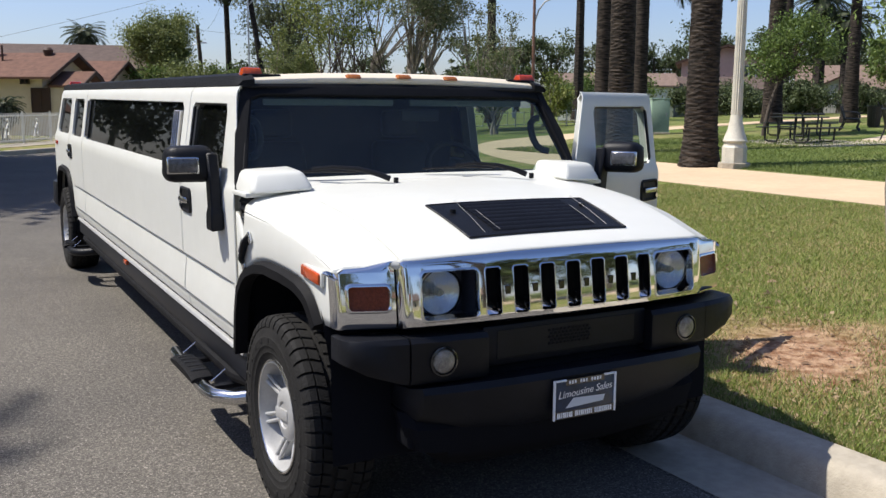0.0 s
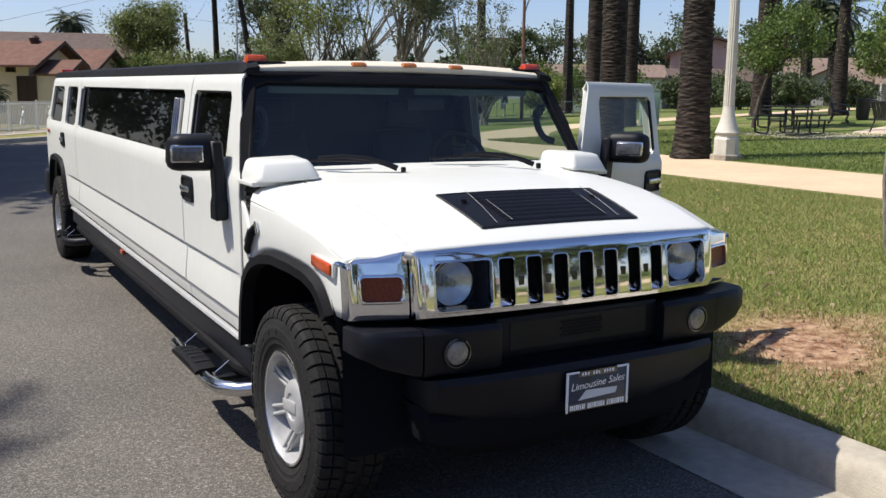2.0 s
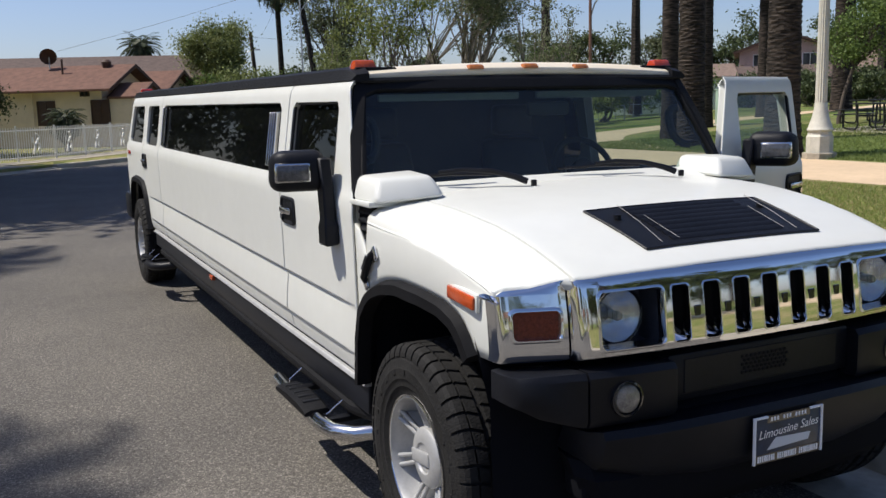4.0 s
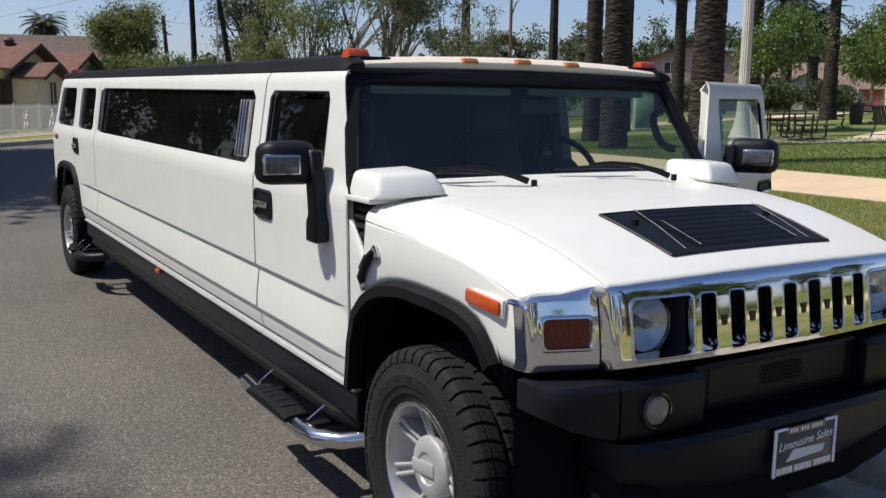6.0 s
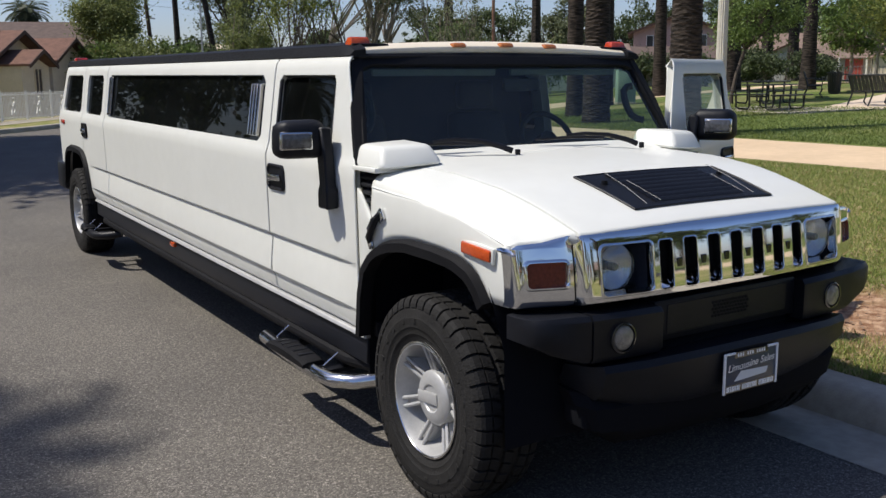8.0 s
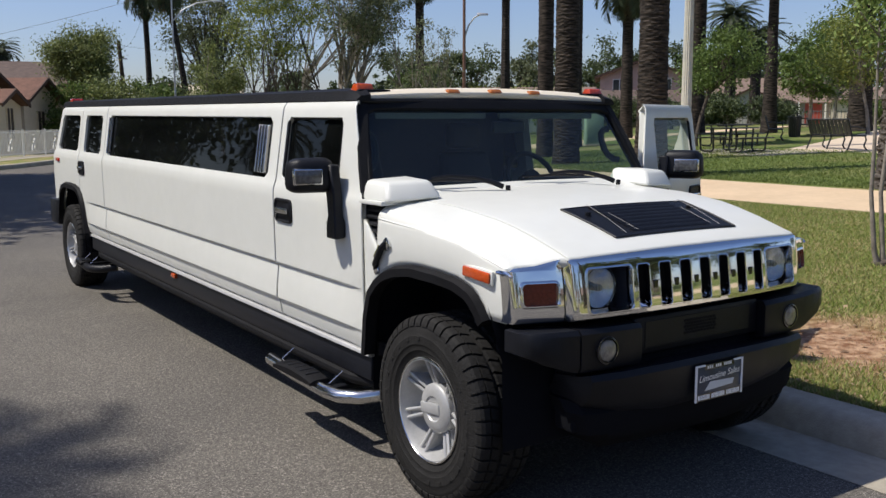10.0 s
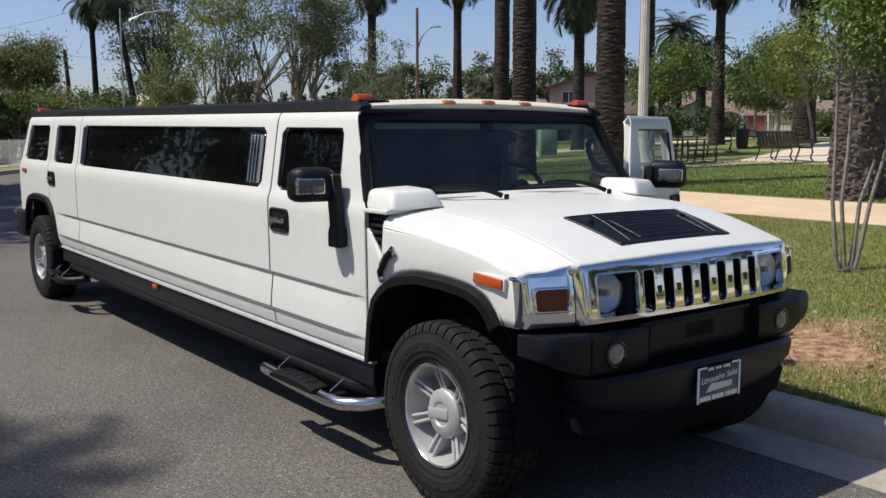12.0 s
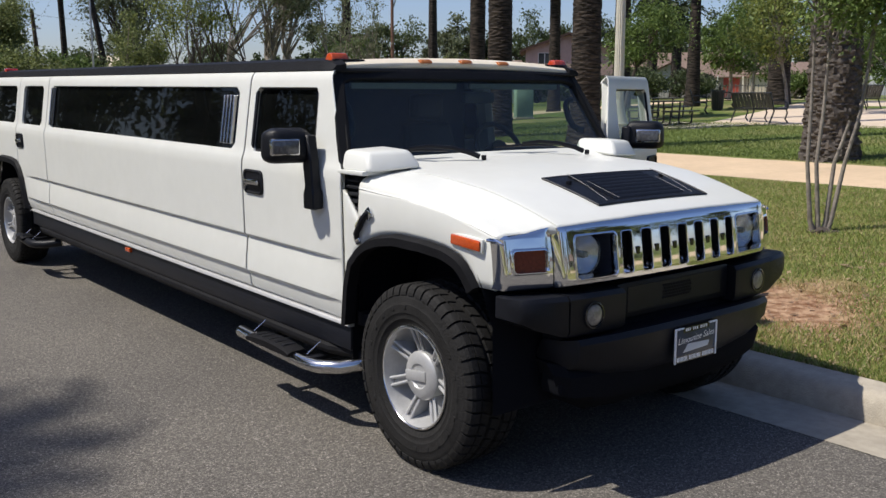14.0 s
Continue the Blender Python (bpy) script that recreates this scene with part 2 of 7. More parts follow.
BULB = mat("lamp_reflector", (0.8, 0.8, 0.78), 0.15, metal=0.9, bump=0.3, bscale=60)
SMOKELENS = mat("smoked_clear_lens", (0.09, 0.09, 0.095), 0.12, coat=0.7, vary=0.5, scale=40, bump=0.4, bscale=70)
TINT = glass("dark_tinted_glass", (0.05, 0.05, 0.055), 0.36, 0.007)
SCREEN = glass("windshield_glass", (0.46, 0.56, 0.53), 0.85, 0.011)
CLEAR = glass("door_glass", (0.52, 0.60, 0.55), 0.5)
PLATEBLUE = mat("plate_blue_print", (0.022, 0.04, 0.08), 0.35, vary=0.5, scale=14)
WHITEPRINT = mat("white_print", (0.88, 0.88, 0.88), 0.4)
GREYPRINT = mat("pale_grey_print", (0.62, 0.66, 0.7), 0.4)

CONCRETE = mat("concrete", (0.42, 0.375, 0.30), 0.9, vary=0.25, scale=1.8, bump=0.4, bscale=90, spec=0.2)
ROCKER = mat("satin_black_rocker", (0.008, 0.0092, 0.014), 0.42, vary=0.2, scale=7, spec=0.4)
SAND = mat("decomposed_granite_path", (0.60, 0.45, 0.29), 0.95, vary=0.12, scale=0.9, bump=0.35, bscale=40)
PLAZA = mat("pale_paving", (0.62, 0.50, 0.37), 0.9, vary=0.12, scale=0.7)
def streaked_bark():
    """Palm bark: pale and dark streaks across the trunk put lit ridges and shaded gaps into the colour."""
    m = mat("palm_bark", (0.08, 0.065, 0.05), 0.9, bump=0.8, bscale=45, spec=0.2)
    nt = m.node_tree
    tc = nt.nodes.new("ShaderNodeTexCoord")
    mp = nt.nodes.new("ShaderNodeMapping")
    mp.inputs["Scale"].default_value = (2.6, 2.6, 15)
    n = nt.nodes.new("ShaderNodeTexNoise")
    n.inputs["Scale"].default_value, n.inputs["Detail"].default_value = 1.4, 6
    r = nt.nodes.new("ShaderNodeValToRGB")
    # both tones set dark for the trunks' shaded, backlit side
    r.color_ramp.elements[0].position, r.color_ramp.elements[0].color = 0.40, (0.013, 0.011, 0.0095, 1)
    r.color_ramp.elements[1].position, r.color_ramp.elements[1].color = 0.68, (0.075, 0.060, 0.049, 1)
    nt.links.new(tc.outputs["Object"], mp.inputs["Vector"])
    nt.links.new(mp.outputs["Vector"], n.inputs["Vector"])
    nt.links.new(n.outputs["Fac"], r.inputs["Fac"])
    nt.links.new(r.outputs["Color"], nt.nodes["Principled BSDF"].inputs["Base Color"])
    return m


BARK = mat("pale_bark", (0.29, 0.25, 0.21), 0.9, vary=0.4, scale=6, bump=0.8, bscale=30)
PALMBARK = streaked_bark()
PALMBOOTS = mat("palm_boot_bark", (0.118, 0.102, 0.089), 0.9, vary=0.65, scale=9, bump=1.0, bscale=24, spec=0.2)
DARKBARK = mat("dark_bark", (0.09, 0.07, 0.055), 0.9, vary=0.4, scale=6, bump=0.8, bscale=30)
LEAF = leaf_mat("leaf_green", (0.17, 0.24, 0.06), (0.055, 0.09, 0.025))
LEAFBRIGHT = leaf_mat("glossy_bright_leaf", (0.26, 0.34, 0.10), (0.07, 0.12, 0.03))
LEAFDARK = leaf_mat("leaf_dark_green", (0.125, 0.155, 0.065), (0.04, 0.058, 0.027))
LEAFLIGHT = leaf_mat("leaf_yellow_green", (0.31, 0.335, 0.085), (0.085, 0.125, 0.035))
LEAFOLIVE = leaf_mat("leaf_olive_green", (0.27, 0.30, 0.10), (0.09, 0.12, 0.045))
LEAFGREY = leaf_mat("leaf_grey_green", (0.215, 0.235, 0.125), (0.07, 0.088, 0.05))
FROND = leaf_mat("palm_frond", (0.075, 0.095, 0.04), (0.025, 0.035, 0.018))
FRONDDRY = leaf_mat("dry_palm_frond", (0.20, 0.14, 0.07), (0.08, 0.055, 0.03))
STUCCO = mat("cream_stucco", (0.66, 0.56, 0.42), 0.9, vary=0.1, scale=1.5, bump=0.3, bscale=60)
PINKSTUCCO = mat("pink_stucco", (0.58, 0.40, 0.32), 0.9, vary=0.12, scale=1.2, bump=0.3, bscale=60)
GREYSTUCCO = mat("grey_stucco", (0.42, 0.40, 0.37), 0.9, vary=0.12, scale=1.2)
ROOFTILE = mat("brown_shingles", (0.165, 0.082, 0.055), 0.9, vary=0.3, scale=3, bump=0.5, bscale=20)
ROOFGREY = mat("grey_brown_shingles", (0.115, 0.08, 0.065), 0.9, vary=0.3, scale=3, bump=0.5, bscale=20)
ROOFORANGE = mat("orange_brown_tiles", (0.22, 0.155, 0.12), 0.9, vary=0.3, scale=3, bump=0.5, bscale=20)
FASCIA = mat("dark_brown_fascia", (0.07, 0.035, 0.022), 0.7, vary=0.2, scale=8)
SHUTTER = mat("dark_red_brown_window", (0.055, 0.028, 0.022), 0.4, vary=0.3, scale=10)
WINDOWDARK = mat("dark_window_pane", (0.03, 0.035, 0.04), 0.08, coat=0.4)
FENCEWHITE = mat("white_painted_iron", (0.82, 0.80, 0.74), 0.5, vary=0.12, scale=6)
# darker copy of the white iron: the far fence's shade put into colour
SHADEDIRON = mat("shaded_white_iron", (0.20, 0.20, 0.19), 0.6, vary=0.25, scale=6)
BLACKIRON = mat("black_painted_iron", (0.018, 0.02, 0.018), 0.4, vary=0.3, scale=12)
GREENMETAL = mat("pale_green_painted_metal", (0.30, 0.42, 0.33), 0.5, vary=0.12, scale=2)
POSTPAINT = mat("cream_lamp_post_paint", (0.62, 0.60, 0.52), 0.55, vary=0.15, scale=5, bump=0.25, bscale=50)
POLEWOOD = mat("wooden_pole", (0.10, 0.07, 0.05), 0.9, vary=0.3, scale=8)
RUSTPOLE = mat("brown_steel_pole", (0.20, 0.105, 0.07), 0.6, vary=0.2, scale=5)
GALV = mat("galvanised_steel", (0.45, 0.46, 0.47), 0.45, metal=0.6, vary=0.15, scale=8)
GRASSBLADE = leaf_mat("grass_blade", (0.33, 0.38, 0.10), (0.12, 0.175, 0.04))
LUSHBLADE = leaf_mat("watered_grass_blade", (0.26, 0.31, 0.085), (0.09, 0.135, 0.035))
DRYBLADE = leaf_mat("dry_grass_blade", (0.58, 0.47, 0.26), (0.26, 0.21, 0.09))
LITTER = leaf_mat("fallen_leaf", (0.46, 0.34, 0.22), (0.16, 0.09, 0.055))


def asphalt_material():
    """Worn asphalt: pale and dark stone grains, broad tyre-polished and stained areas."""
    m = mat("asphalt", (0.13, 0.118, 0.102), 0.9, bump=0.45, bscale=190, spec=0.25)
    nt = m.node_tree
    bsdf = nt.nodes["Principled BSDF"]
    tc = nt.nodes.new("ShaderNodeTexCoord")

    def layer(scale, a, b, ca, cb, detail=3):
        n = nt.nodes.new("ShaderNodeTexNoise")
        n.inputs["Scale"].default_value, n.inputs["Detail"].default_value = scale, detail
        r = nt.nodes.new("ShaderNodeValToRGB")
        r.color_ramp.elements[0].position, r.color_ramp.elements[0].color = a, (*ca, 1)
        r.color_ramp.elements[1].position, r.color_ramp.elements[1].color = b, (*cb, 1)
        nt.links.new(tc.outputs["Object"], n.inputs["Vector"])
        nt.links.new(n.outputs["Fac"], r.inputs["Fac"])
        return r.outputs["Color"]

    def times(a, b):
        x = nt.nodes.new("ShaderNodeMix")
        x.data_type, x.blend_type = "RGBA", "MULTIPLY"
        x.inputs["Factor"].default_value = 1.0
        nt.links.new(a, x.inputs[6])
        nt.links.new(b, x.inputs[7])
        return x.outputs[2]

    def stones(scale, stops):
        v = nt.nodes.new("ShaderNodeTexVoronoi")
        v.inputs["Scale"].default_value = scale
        r = nt.nodes.new("ShaderNodeValToRGB")
        r.color_ramp.interpolation = "LINEAR"
        for k, (p, g) in enumerate(stops):
            e = r.color_ramp.elements[k] if k < 2 else r.color_ramp.elements.new(p)
            e.position, e.color = p, (g * 1.06, g * 0.985, g * 0.88, 1)
        sep = nt.nodes.new("ShaderNodeSeparateColor")
        nt.links.new(tc.outputs["Object"], v.inputs["Vector"])
        nt.links.new(v.outputs["Color"], sep.inputs["Color"])
        nt.links.new(sep.outputs["Red"], r.inputs["Fac"])
        return r.outputs["Color"]

    grain = stones(150, ((0.0, 0.068), (1.0, 0.29), (0.45, 0.106), (0.8, 0.152), (0.93, 0.21)))
    fine = layer(45, 0.34, 0.68, (0.74, 0.74, 0.74), (1.24, 1.22, 1.20), 6)
    broad = layer(0.7, 0.3, 0.7, (0.84, 0.84, 0.85), (1.10, 1.09, 1.07), 6)
    nt.links.new(times(times(grain, fine), broad), bsdf.inputs["Base Color"])
    return m


ASPHALT = asphalt_material()


def lawn_material():
    """Grass, thinner and yellower in patches, bare reddish soil beside the kerb."""
    m = bpy.data.materials.new("lawn")
    m.use_nodes = True
    nt = m.node_tree
    bsdf = nt.nodes["Principled BSDF"]
    bsdf.inputs["Roughness"].default_value = 0.95
    bsdf.inputs["Specular IOR Level"].default_value = 0.15
    tc = nt.nodes.new("ShaderNodeTexCoord")

    def noise(scale, detail=8):
        n = nt.nodes.new("ShaderNodeTexNoise")
        n.inputs["Scale"].default_value, n.inputs["Detail"].default_value = scale, detail
        nt.links.new(tc.outputs["Object"], n.inputs["Vector"])
        return n

    def ramp(src, a, b, ca, cb):
        r = nt.nodes.new("ShaderNodeValToRGB")
        r.color_ramp.elements[0].position, r.color_ramp.elements[0].color = a, (*ca, 1)
        r.color_ramp.elements[1].position, r.color_ramp.elements[1].color = b, (*cb, 1)
        nt.links.new(src, r.inputs["Fac"])
        return r

    def mix(f, a, b):
        x = nt.nodes.new("ShaderNodeMix")
        x.data_type = "RGBA"
        nt.links.new(f, x.inputs["Factor"])
        nt.links.new(a, x.inputs[6])
        nt.links.new(b, x.inputs[7])
        return x.outputs[2]

    fine = ramp(noise(45).outputs["Fac"], 0.35, 0.66, (0.09, 0.115, 0.028), (0.25, 0.27, 0.075))
    dry = ramp(noise(70).outputs["Fac"], 0.35, 0.66, (0.20, 0.165, 0.07), (0.46, 0.37, 0.19))
    patch = ramp(noise(1.3).outputs["Fac"], 0.44, 0.66, (0, 0, 0), (1, 1, 1))
    # watered and greener beyond the footpath
    sep = nt.nodes.new("ShaderNodeSeparateXYZ")
    nt.links.new(tc.outputs["Object"], sep.inputs["Vector"])
    inner = nt.nodes.new("ShaderNodeMapRange")
    inner.inputs["From Min"].default_value, inner.inputs["From Max"].default_value = 9.0, 13.5
    nt.links.new(sep.outputs["X"], inner.inputs["Value"])
    lush = ramp(noise(40).outputs["Fac"], 0.35, 0.66, (0.065, 0.095, 0.022), (0.165, 0.215, 0.055))
    worn = ramp(noise(0.5).outputs["Fac"], 0.46, 0.68, (0, 0, 0), (0.6, 0.6, 0.6))
    lush = mix(worn.outputs["Color"], lush.outputs["Color"], dry.outputs["Color"])
    near = mix(patch.outputs["Color"], fine.outputs["Color"], dry.outputs["Color"])
    col = mix(inner.outputs["Result"], near, lush)
    soil = ramp(noise(11).outputs["Fac"], 0.36, 0.64, (0.19, 0.092, 0.048), (0.47, 0.31, 0.195))
    # bare soil along the kerb
    sub = nt.nodes.new("ShaderNodeVectorMath")
    sub.operation = "DISTANCE"
    sub.inputs[1].default_value = (2.75, 0.35, 0.18)
    nt.links.new(tc.outputs["Object"], sub.inputs[0])
    addn = nt.nodes.new("ShaderNodeMath")
    addn.operation = "MULTIPLY_ADD"
    addn.inputs[1].default_value = 1.9
    nt.links.new(noise(2.2).outputs["Fac"], addn.inputs[0])
    nt.links.new(sub.outputs["Value"], addn.inputs[2])
    mr = nt.nodes.new("ShaderNodeMapRange")
    mr.inputs["From Min"].default_value, mr.inputs["From Max"].default_value = 2.35, 1.25
    nt.links.new(addn.outputs["Value"], mr.inputs["Value"])
    col2 = mix(mr.outputs["Result"], col, soil.outputs["Color"])
    nt.links.new(col2, bsdf.inputs["Base Color"])
    b = nt.nodes.new("ShaderNodeBump")
    b.inputs["Strength"].default_value, b.inputs["Distance"].default_value = 0.9, 0.03
    nt.links.new(noise(38).outputs["Fac"], b.inputs["Height"])
    nt.links.new(b.outputs["Normal"], bsdf.inputs["Normal"])
    return m


LAWN = lawn_material()

# ---- ground, road, kerbs, paths ----
BEND = [(-60, 1.28), (14, 1.28), (17, 1.42), (20, 1.95), (23, 2.95), (26, 4.45), (29, 6.35), (33, 9.1), (60, 28.0), (140, 84.0)]


def kerb_x(y):
    return lerp(y, [b[0] for b in BEND], [b[1] for b in BEND])


def far_kerb_x(y):
    return lerp(y, [-60, 18, 22, 26, 31.6, 36.3, 43.2, 60, 140], [-10.2, -10.2, -8.6, -5.4, -0.9, 3.0, 7.2, 18.9, 75.0])


def lawn_z(x, y):
    k = kerb_x(y) + 0.28
    return 0.15 + 0.037 * min(max(x - k, 0.0), 36.0)


YS = [-400, -200, -100, -60, -30, -15, -8] + list(np.arange(-5, 16, 1.0)) + list(np.arange(16, 62, 1.5)) + [70, 85, 100, 120, 140, 200, 300, 420]
bm = bmesh.new()
rows = []
for y in YS:
    yk = min(max(y, -60), 140)
    l, r = far_kerb_x(yk) - 0.2, kerb_x(yk) + 0.2
    xs = [(-420, 0.2), (-60, 0.15), (l - 3, 0.15), (l, 0.146), (l + 0.02, -0.25), (r - 0.02, -0.25), (r, 0.146)]
    for d in (0.5, 1, 2, 3, 4.5, 6, 8, 10, 13, 16, 20, 25, 32, 40, 60, 90, 150):
        xs.append((r + d, lawn_z(r + d, yk)))
    xs.append((460, 1.5))
    rows.append([bm.verts.new((x, y, z)) for x, z in xs])
for a, b in zip(rows, rows[1:]):
    for i in range(len(a) - 1):
        bm.faces.new((a[i], a[i + 1], b[i + 1], b[i]))
ground = tagged(part("ground", bm, LAWN, smooth=20), "mown park lawn, green with dry yellow patches and bare soil", "ground", kind="structure")


def ribbon(bm, ys, left, right, zl, zr):
    a = [bm.verts.new((left(y), y, zl)) for y in ys]
    b = [bm.verts.new((right(y), y, zr)) for y in ys]
    for i in range(len(ys) - 1):
        bm.faces.new((a[i], b[i], b[i + 1], a[i + 1]))


RY = [-60, -40, -20, -10] + list(np.arange(-6, 16, 2.0)) + list(np.arange(16, 62, 1.5)) + [70, 100, 140]
bm = bmesh.new()
ribbon(bm, RY, lambda y: far_kerb_x(y) + 0.45, lambda y: kerb_x(y) - 0.42, 0.0, 0.0)
road = tagged(part("road", bm, ASPHALT, smooth=0), "worn grey asphalt street surface", "road", kind="structure")
bm = bmesh.new()
for y0, y1 in [(-12 + 3 * i, -12 + 3 * i + 2.99) for i in range(10)] + [(18.0, 60.0)]:
    ys = np.linspace(y0, y1, 2 if y1 - y0 < 5 else 24)
    ribbon(bm, ys, lambda y: kerb_x(y) - 0.47, lambda y: kerb_x(y) + 0.06, 0.004, -0.012)
gutter = tagged(part("gutter", bm, CONCRETE, smooth=0), "pale concrete gutter beside the kerb", "gutter", kind="structure")


def kerb(name, fx, side, ys, label):
    prof = [(0.0, -0.2), (0.0, 0.0), (0.035, 0.085), (0.05, 0.115), (0.072, 0.136), (0.10, 0.148), (0.14, 0.153), (0.27, 0.156), (0.275, 0.1), (0.275, -0.2)]
    bm = bmesh.new()
    loft(bm, [[Vector((fx(y) + side * o, y, z)) for o, z in prof] for y in ys])
    return tagged(part(name, bm, CONCRETE, smooth=50), label, "kerb", kind="structure")


for i, (y0, y1) in enumerate([(-24, -12), (-12, -6), (-6, -3.0), (-3.0, 0.02), (0.02, 3.0), (3.0, 9), (9, 15)]):
    kerb("kerb", kerb_x, 1, [y0, y1 - 0.012], "weathered pale concrete kerb along the lawn")
kerb("kerb", kerb_x, 1, list(np.arange(15, 61, 1.5)), "weathered pale concrete kerb along the lawn")
kerb("kerb", lambda y: far_kerb_x(y), -1, [32.2] + list(np.arange(33, 62, 2.0)), "weathered concrete kerb across the street")
kerb("kerb", lambda y: far_kerb_x(y), -1, [-60] + list(np.arange(0, 21, 2.0)), "weathered concrete kerb across the street")
bm = bmesh.new()
ys = list(np.linspace(20.0, 32.2, 11))
rows = [[bm.verts.new((far_kerb_x(y) + o, y, z)) for o, z in ((0.46, 0.004), (0.0, 0.03), (-0.7, 0.155), (-2.05, 0.172))] for y in ys]
for a, b in zip(rows, rows[1:]):
    for i in range(3):
        bm.faces.new((a[i + 1], a[i], b[i], b[i + 1]))
tagged(part("driveway_apron", bm, CONCRETE, smooth=0), "pale concrete driveway apron across the street", "driveway", kind="structure")


def draped(name, outline, material, label, lift=0.006, n=1):
    """A thin sheet that lies on the lawn inside a left and a right line of points."""
    bm = bmesh.new()
    a, b = outline
    rows = []
    for p, q in zip(a, b):
        row = []
        for k in range(7):
            x, y = p[0] + (q[0] - p[0]) * k / 6, p[1] + (q[1] - p[1]) * k / 6
            row.append(bm.verts.new((x, y, lawn_z(x, y) + lift)))
        rows.append(row)
    for r, s in zip(rows, rows[1:]):
        for k in range(6):
            bm.faces.new((r[k], r[k + 1], s[k + 1], s[k]))
    return tagged(part(name, bm, material, smooth=0), label, "path", kind="structure")


def spine(pts, w, step=0.7):
    """Left and right lines round a smooth line through points."""
    pts = [Vector(p) for p in pts]
    fine = []
    for i in range(len(pts) - 1):
        p0, p1, p2, p3 = pts[max(i - 1, 0)], pts[i], pts[i + 1], pts[min(i + 2, len(pts) - 1)]
        k = max(2, int((p2 - p1).length / step))
        for j in range(k):
            t = j / k
            fine.append(0.5 * ((2 * p1) + (p2 - p0) * t + (2 * p0 - 5 * p1 + 4 * p2 - p3) * t * t + (3 * p1 - p0 - 3 * p2 + p3) * t ** 3))
    fine.append(pts[-1])
    left, right = [], []
    for i, p in enumerate(fine):
        d = (fine[min(i + 1, len(fine) - 1)] - fine[max(i - 1, 0)]).normalized()
        nrm = Vector((-d.y, d.x))
        ww = w if not callable(w) else w(i / len(fine))
        left.append(p + nrm * ww / 2)
        right.append(p - nrm * ww / 2)
    return left, right


draped("sand_path", spine([(11.0, -30), (11.0, -10), (11.0, 0), (11.0, 8), (11.3, 13), (12.6, 18), (15.0, 22.5), (18.5, 25.5), (24, 27.5), (34, 29.5), (60, 31)], 2.75), SAND, "tan decomposed granite footpath curving through the lawn")
draped("plaza", ([(21.4, 14.4), (21.5, 8.0), (21.6, -6)], [(42, 22), (44, 10), (46, -8)]), PLAZA, "pale paved seating area in the park")
draped("table_pad", ([(18.9, 13.2), (19.4, 17.2)], [(21.2, 12.6), (21.9, 16.6)]), CONCRETE, "pale concrete pad under a picnic table", lift=0.012)
bm = bmesh.new()
ys = list(np.arange(-20, 62, 2.0))
ribbon(bm, ys, lambda y: far_kerb_x(y) - 3.9, lambda y: far_kerb_x(y) - 2.0, 0.168, 0.168)
tagged(part("far_sidewalk", bm, CONCRETE, smooth=0), "pale concrete sidewalk across the street", "sidewalk", kind="structure")

# ---- the stretch limousine: nose towards -y, front axle at y = 0 ----
limo = thing("limousine", "white stretch off-road limousine with chrome grille parked at the kerb", "car", at=(0, 0, 0.03))
REAR_AXLE = 7.2


def rake(bm):
    """The body sits a little higher towards its tail."""
    for v in bm.verts:
        v.co.z += 0.009 * max(0.0, v.co.y - 0.8)
    return bm


def mirrored(bm):
    for v in bm.verts:
        v.co.x = -v.co.x
    return bm


def side_x(y, z):
    """Half width of the body side: a step in at the two creases, shoulder, then leaning in glass house."""
    x = lerp(z, [0.55, 0.585, 0.64, 1.30, 1.355, 1.385, 1.42, 1.80, 1.84, 1.865, 1.88], [1.005, 1.03, 1.042, 1.052, 1.05, 1.04, 1.028, 0.972, 0.965, 0.956, 0.940])
    m = min(1.0, max(0.0, (y - 0.74) / 0.05)) * min(1.0, max(0.0, (6.5 - y) / 0.05))
    x -= m * lerp(z, [0.60, 0.645, 0.665, 0.68, 0.76, 0.888, 0.898, 0.906], [0.020, 0.024, 0.02, 0.0, 0.004, 0.020, 0.020, 0.0])
    return x


def rear_arch(y):
    return lerp(y, [6.50, 6.56, 6.62, 6.70, 6.82, 6.98, 7.2, 7.42, 7.56, 7.66, 7.74, 7.80], [0.5, 0.70, 0.86, 0.97, 1.03, 1.05, 1.055, 1.05, 1.02, 0.95, 0.80, 0.62])


ZROWS = [0.555, 0.585, 0.64, 0.655, 0.668, 0.68, 0.76, 0.83, 0.872, 0.890, 0.906, 1.0, 1.12, 1.30, 1.355, 1.385, 1.415, 1.45, 1.50, 1.70, 1.755, 1.79, 1.825, 1.855, 1.88]


def side_panel(y0, y1, windows, lean=None, extra=()):
    """One panel of the body side; windows are (y0, y1). Built on the +x side."""
    ys = {y0, y1, y0 + 0.005, y1 - 0.005, *extra}
    for a, b in windows:
        ys |= {a, a + 0.045, b - 0.045, b, (a + b) / 2}
    n = max(2, int((y1 - y0) / 0.30))
    for k in range(1, n):
        y = y0 + (y1 - y0) * k / n
        if all(abs(y - o) > 0.06 for o in ys):
            ys.add(y)
    ys = sorted(ys)
    j0, j1 = ZROWS.index(1.415), ZROWS.index(1.79)
    ops = [(ys.index(a), ys.index(b), j0, j1) for a, b in windows]

    def place(y, z):
        z2 = max(z, rear_arch(y)) if y > 6.45 else z
        yy = y if lean is None else lean(y, z2)
        edge = 0.007 if (y in (y0, y1)) else 0.0
        return (side_x(y, z2) - edge, yy, z2)

    return sheet(bmesh.new(), ys, ZROWS, place, ops)


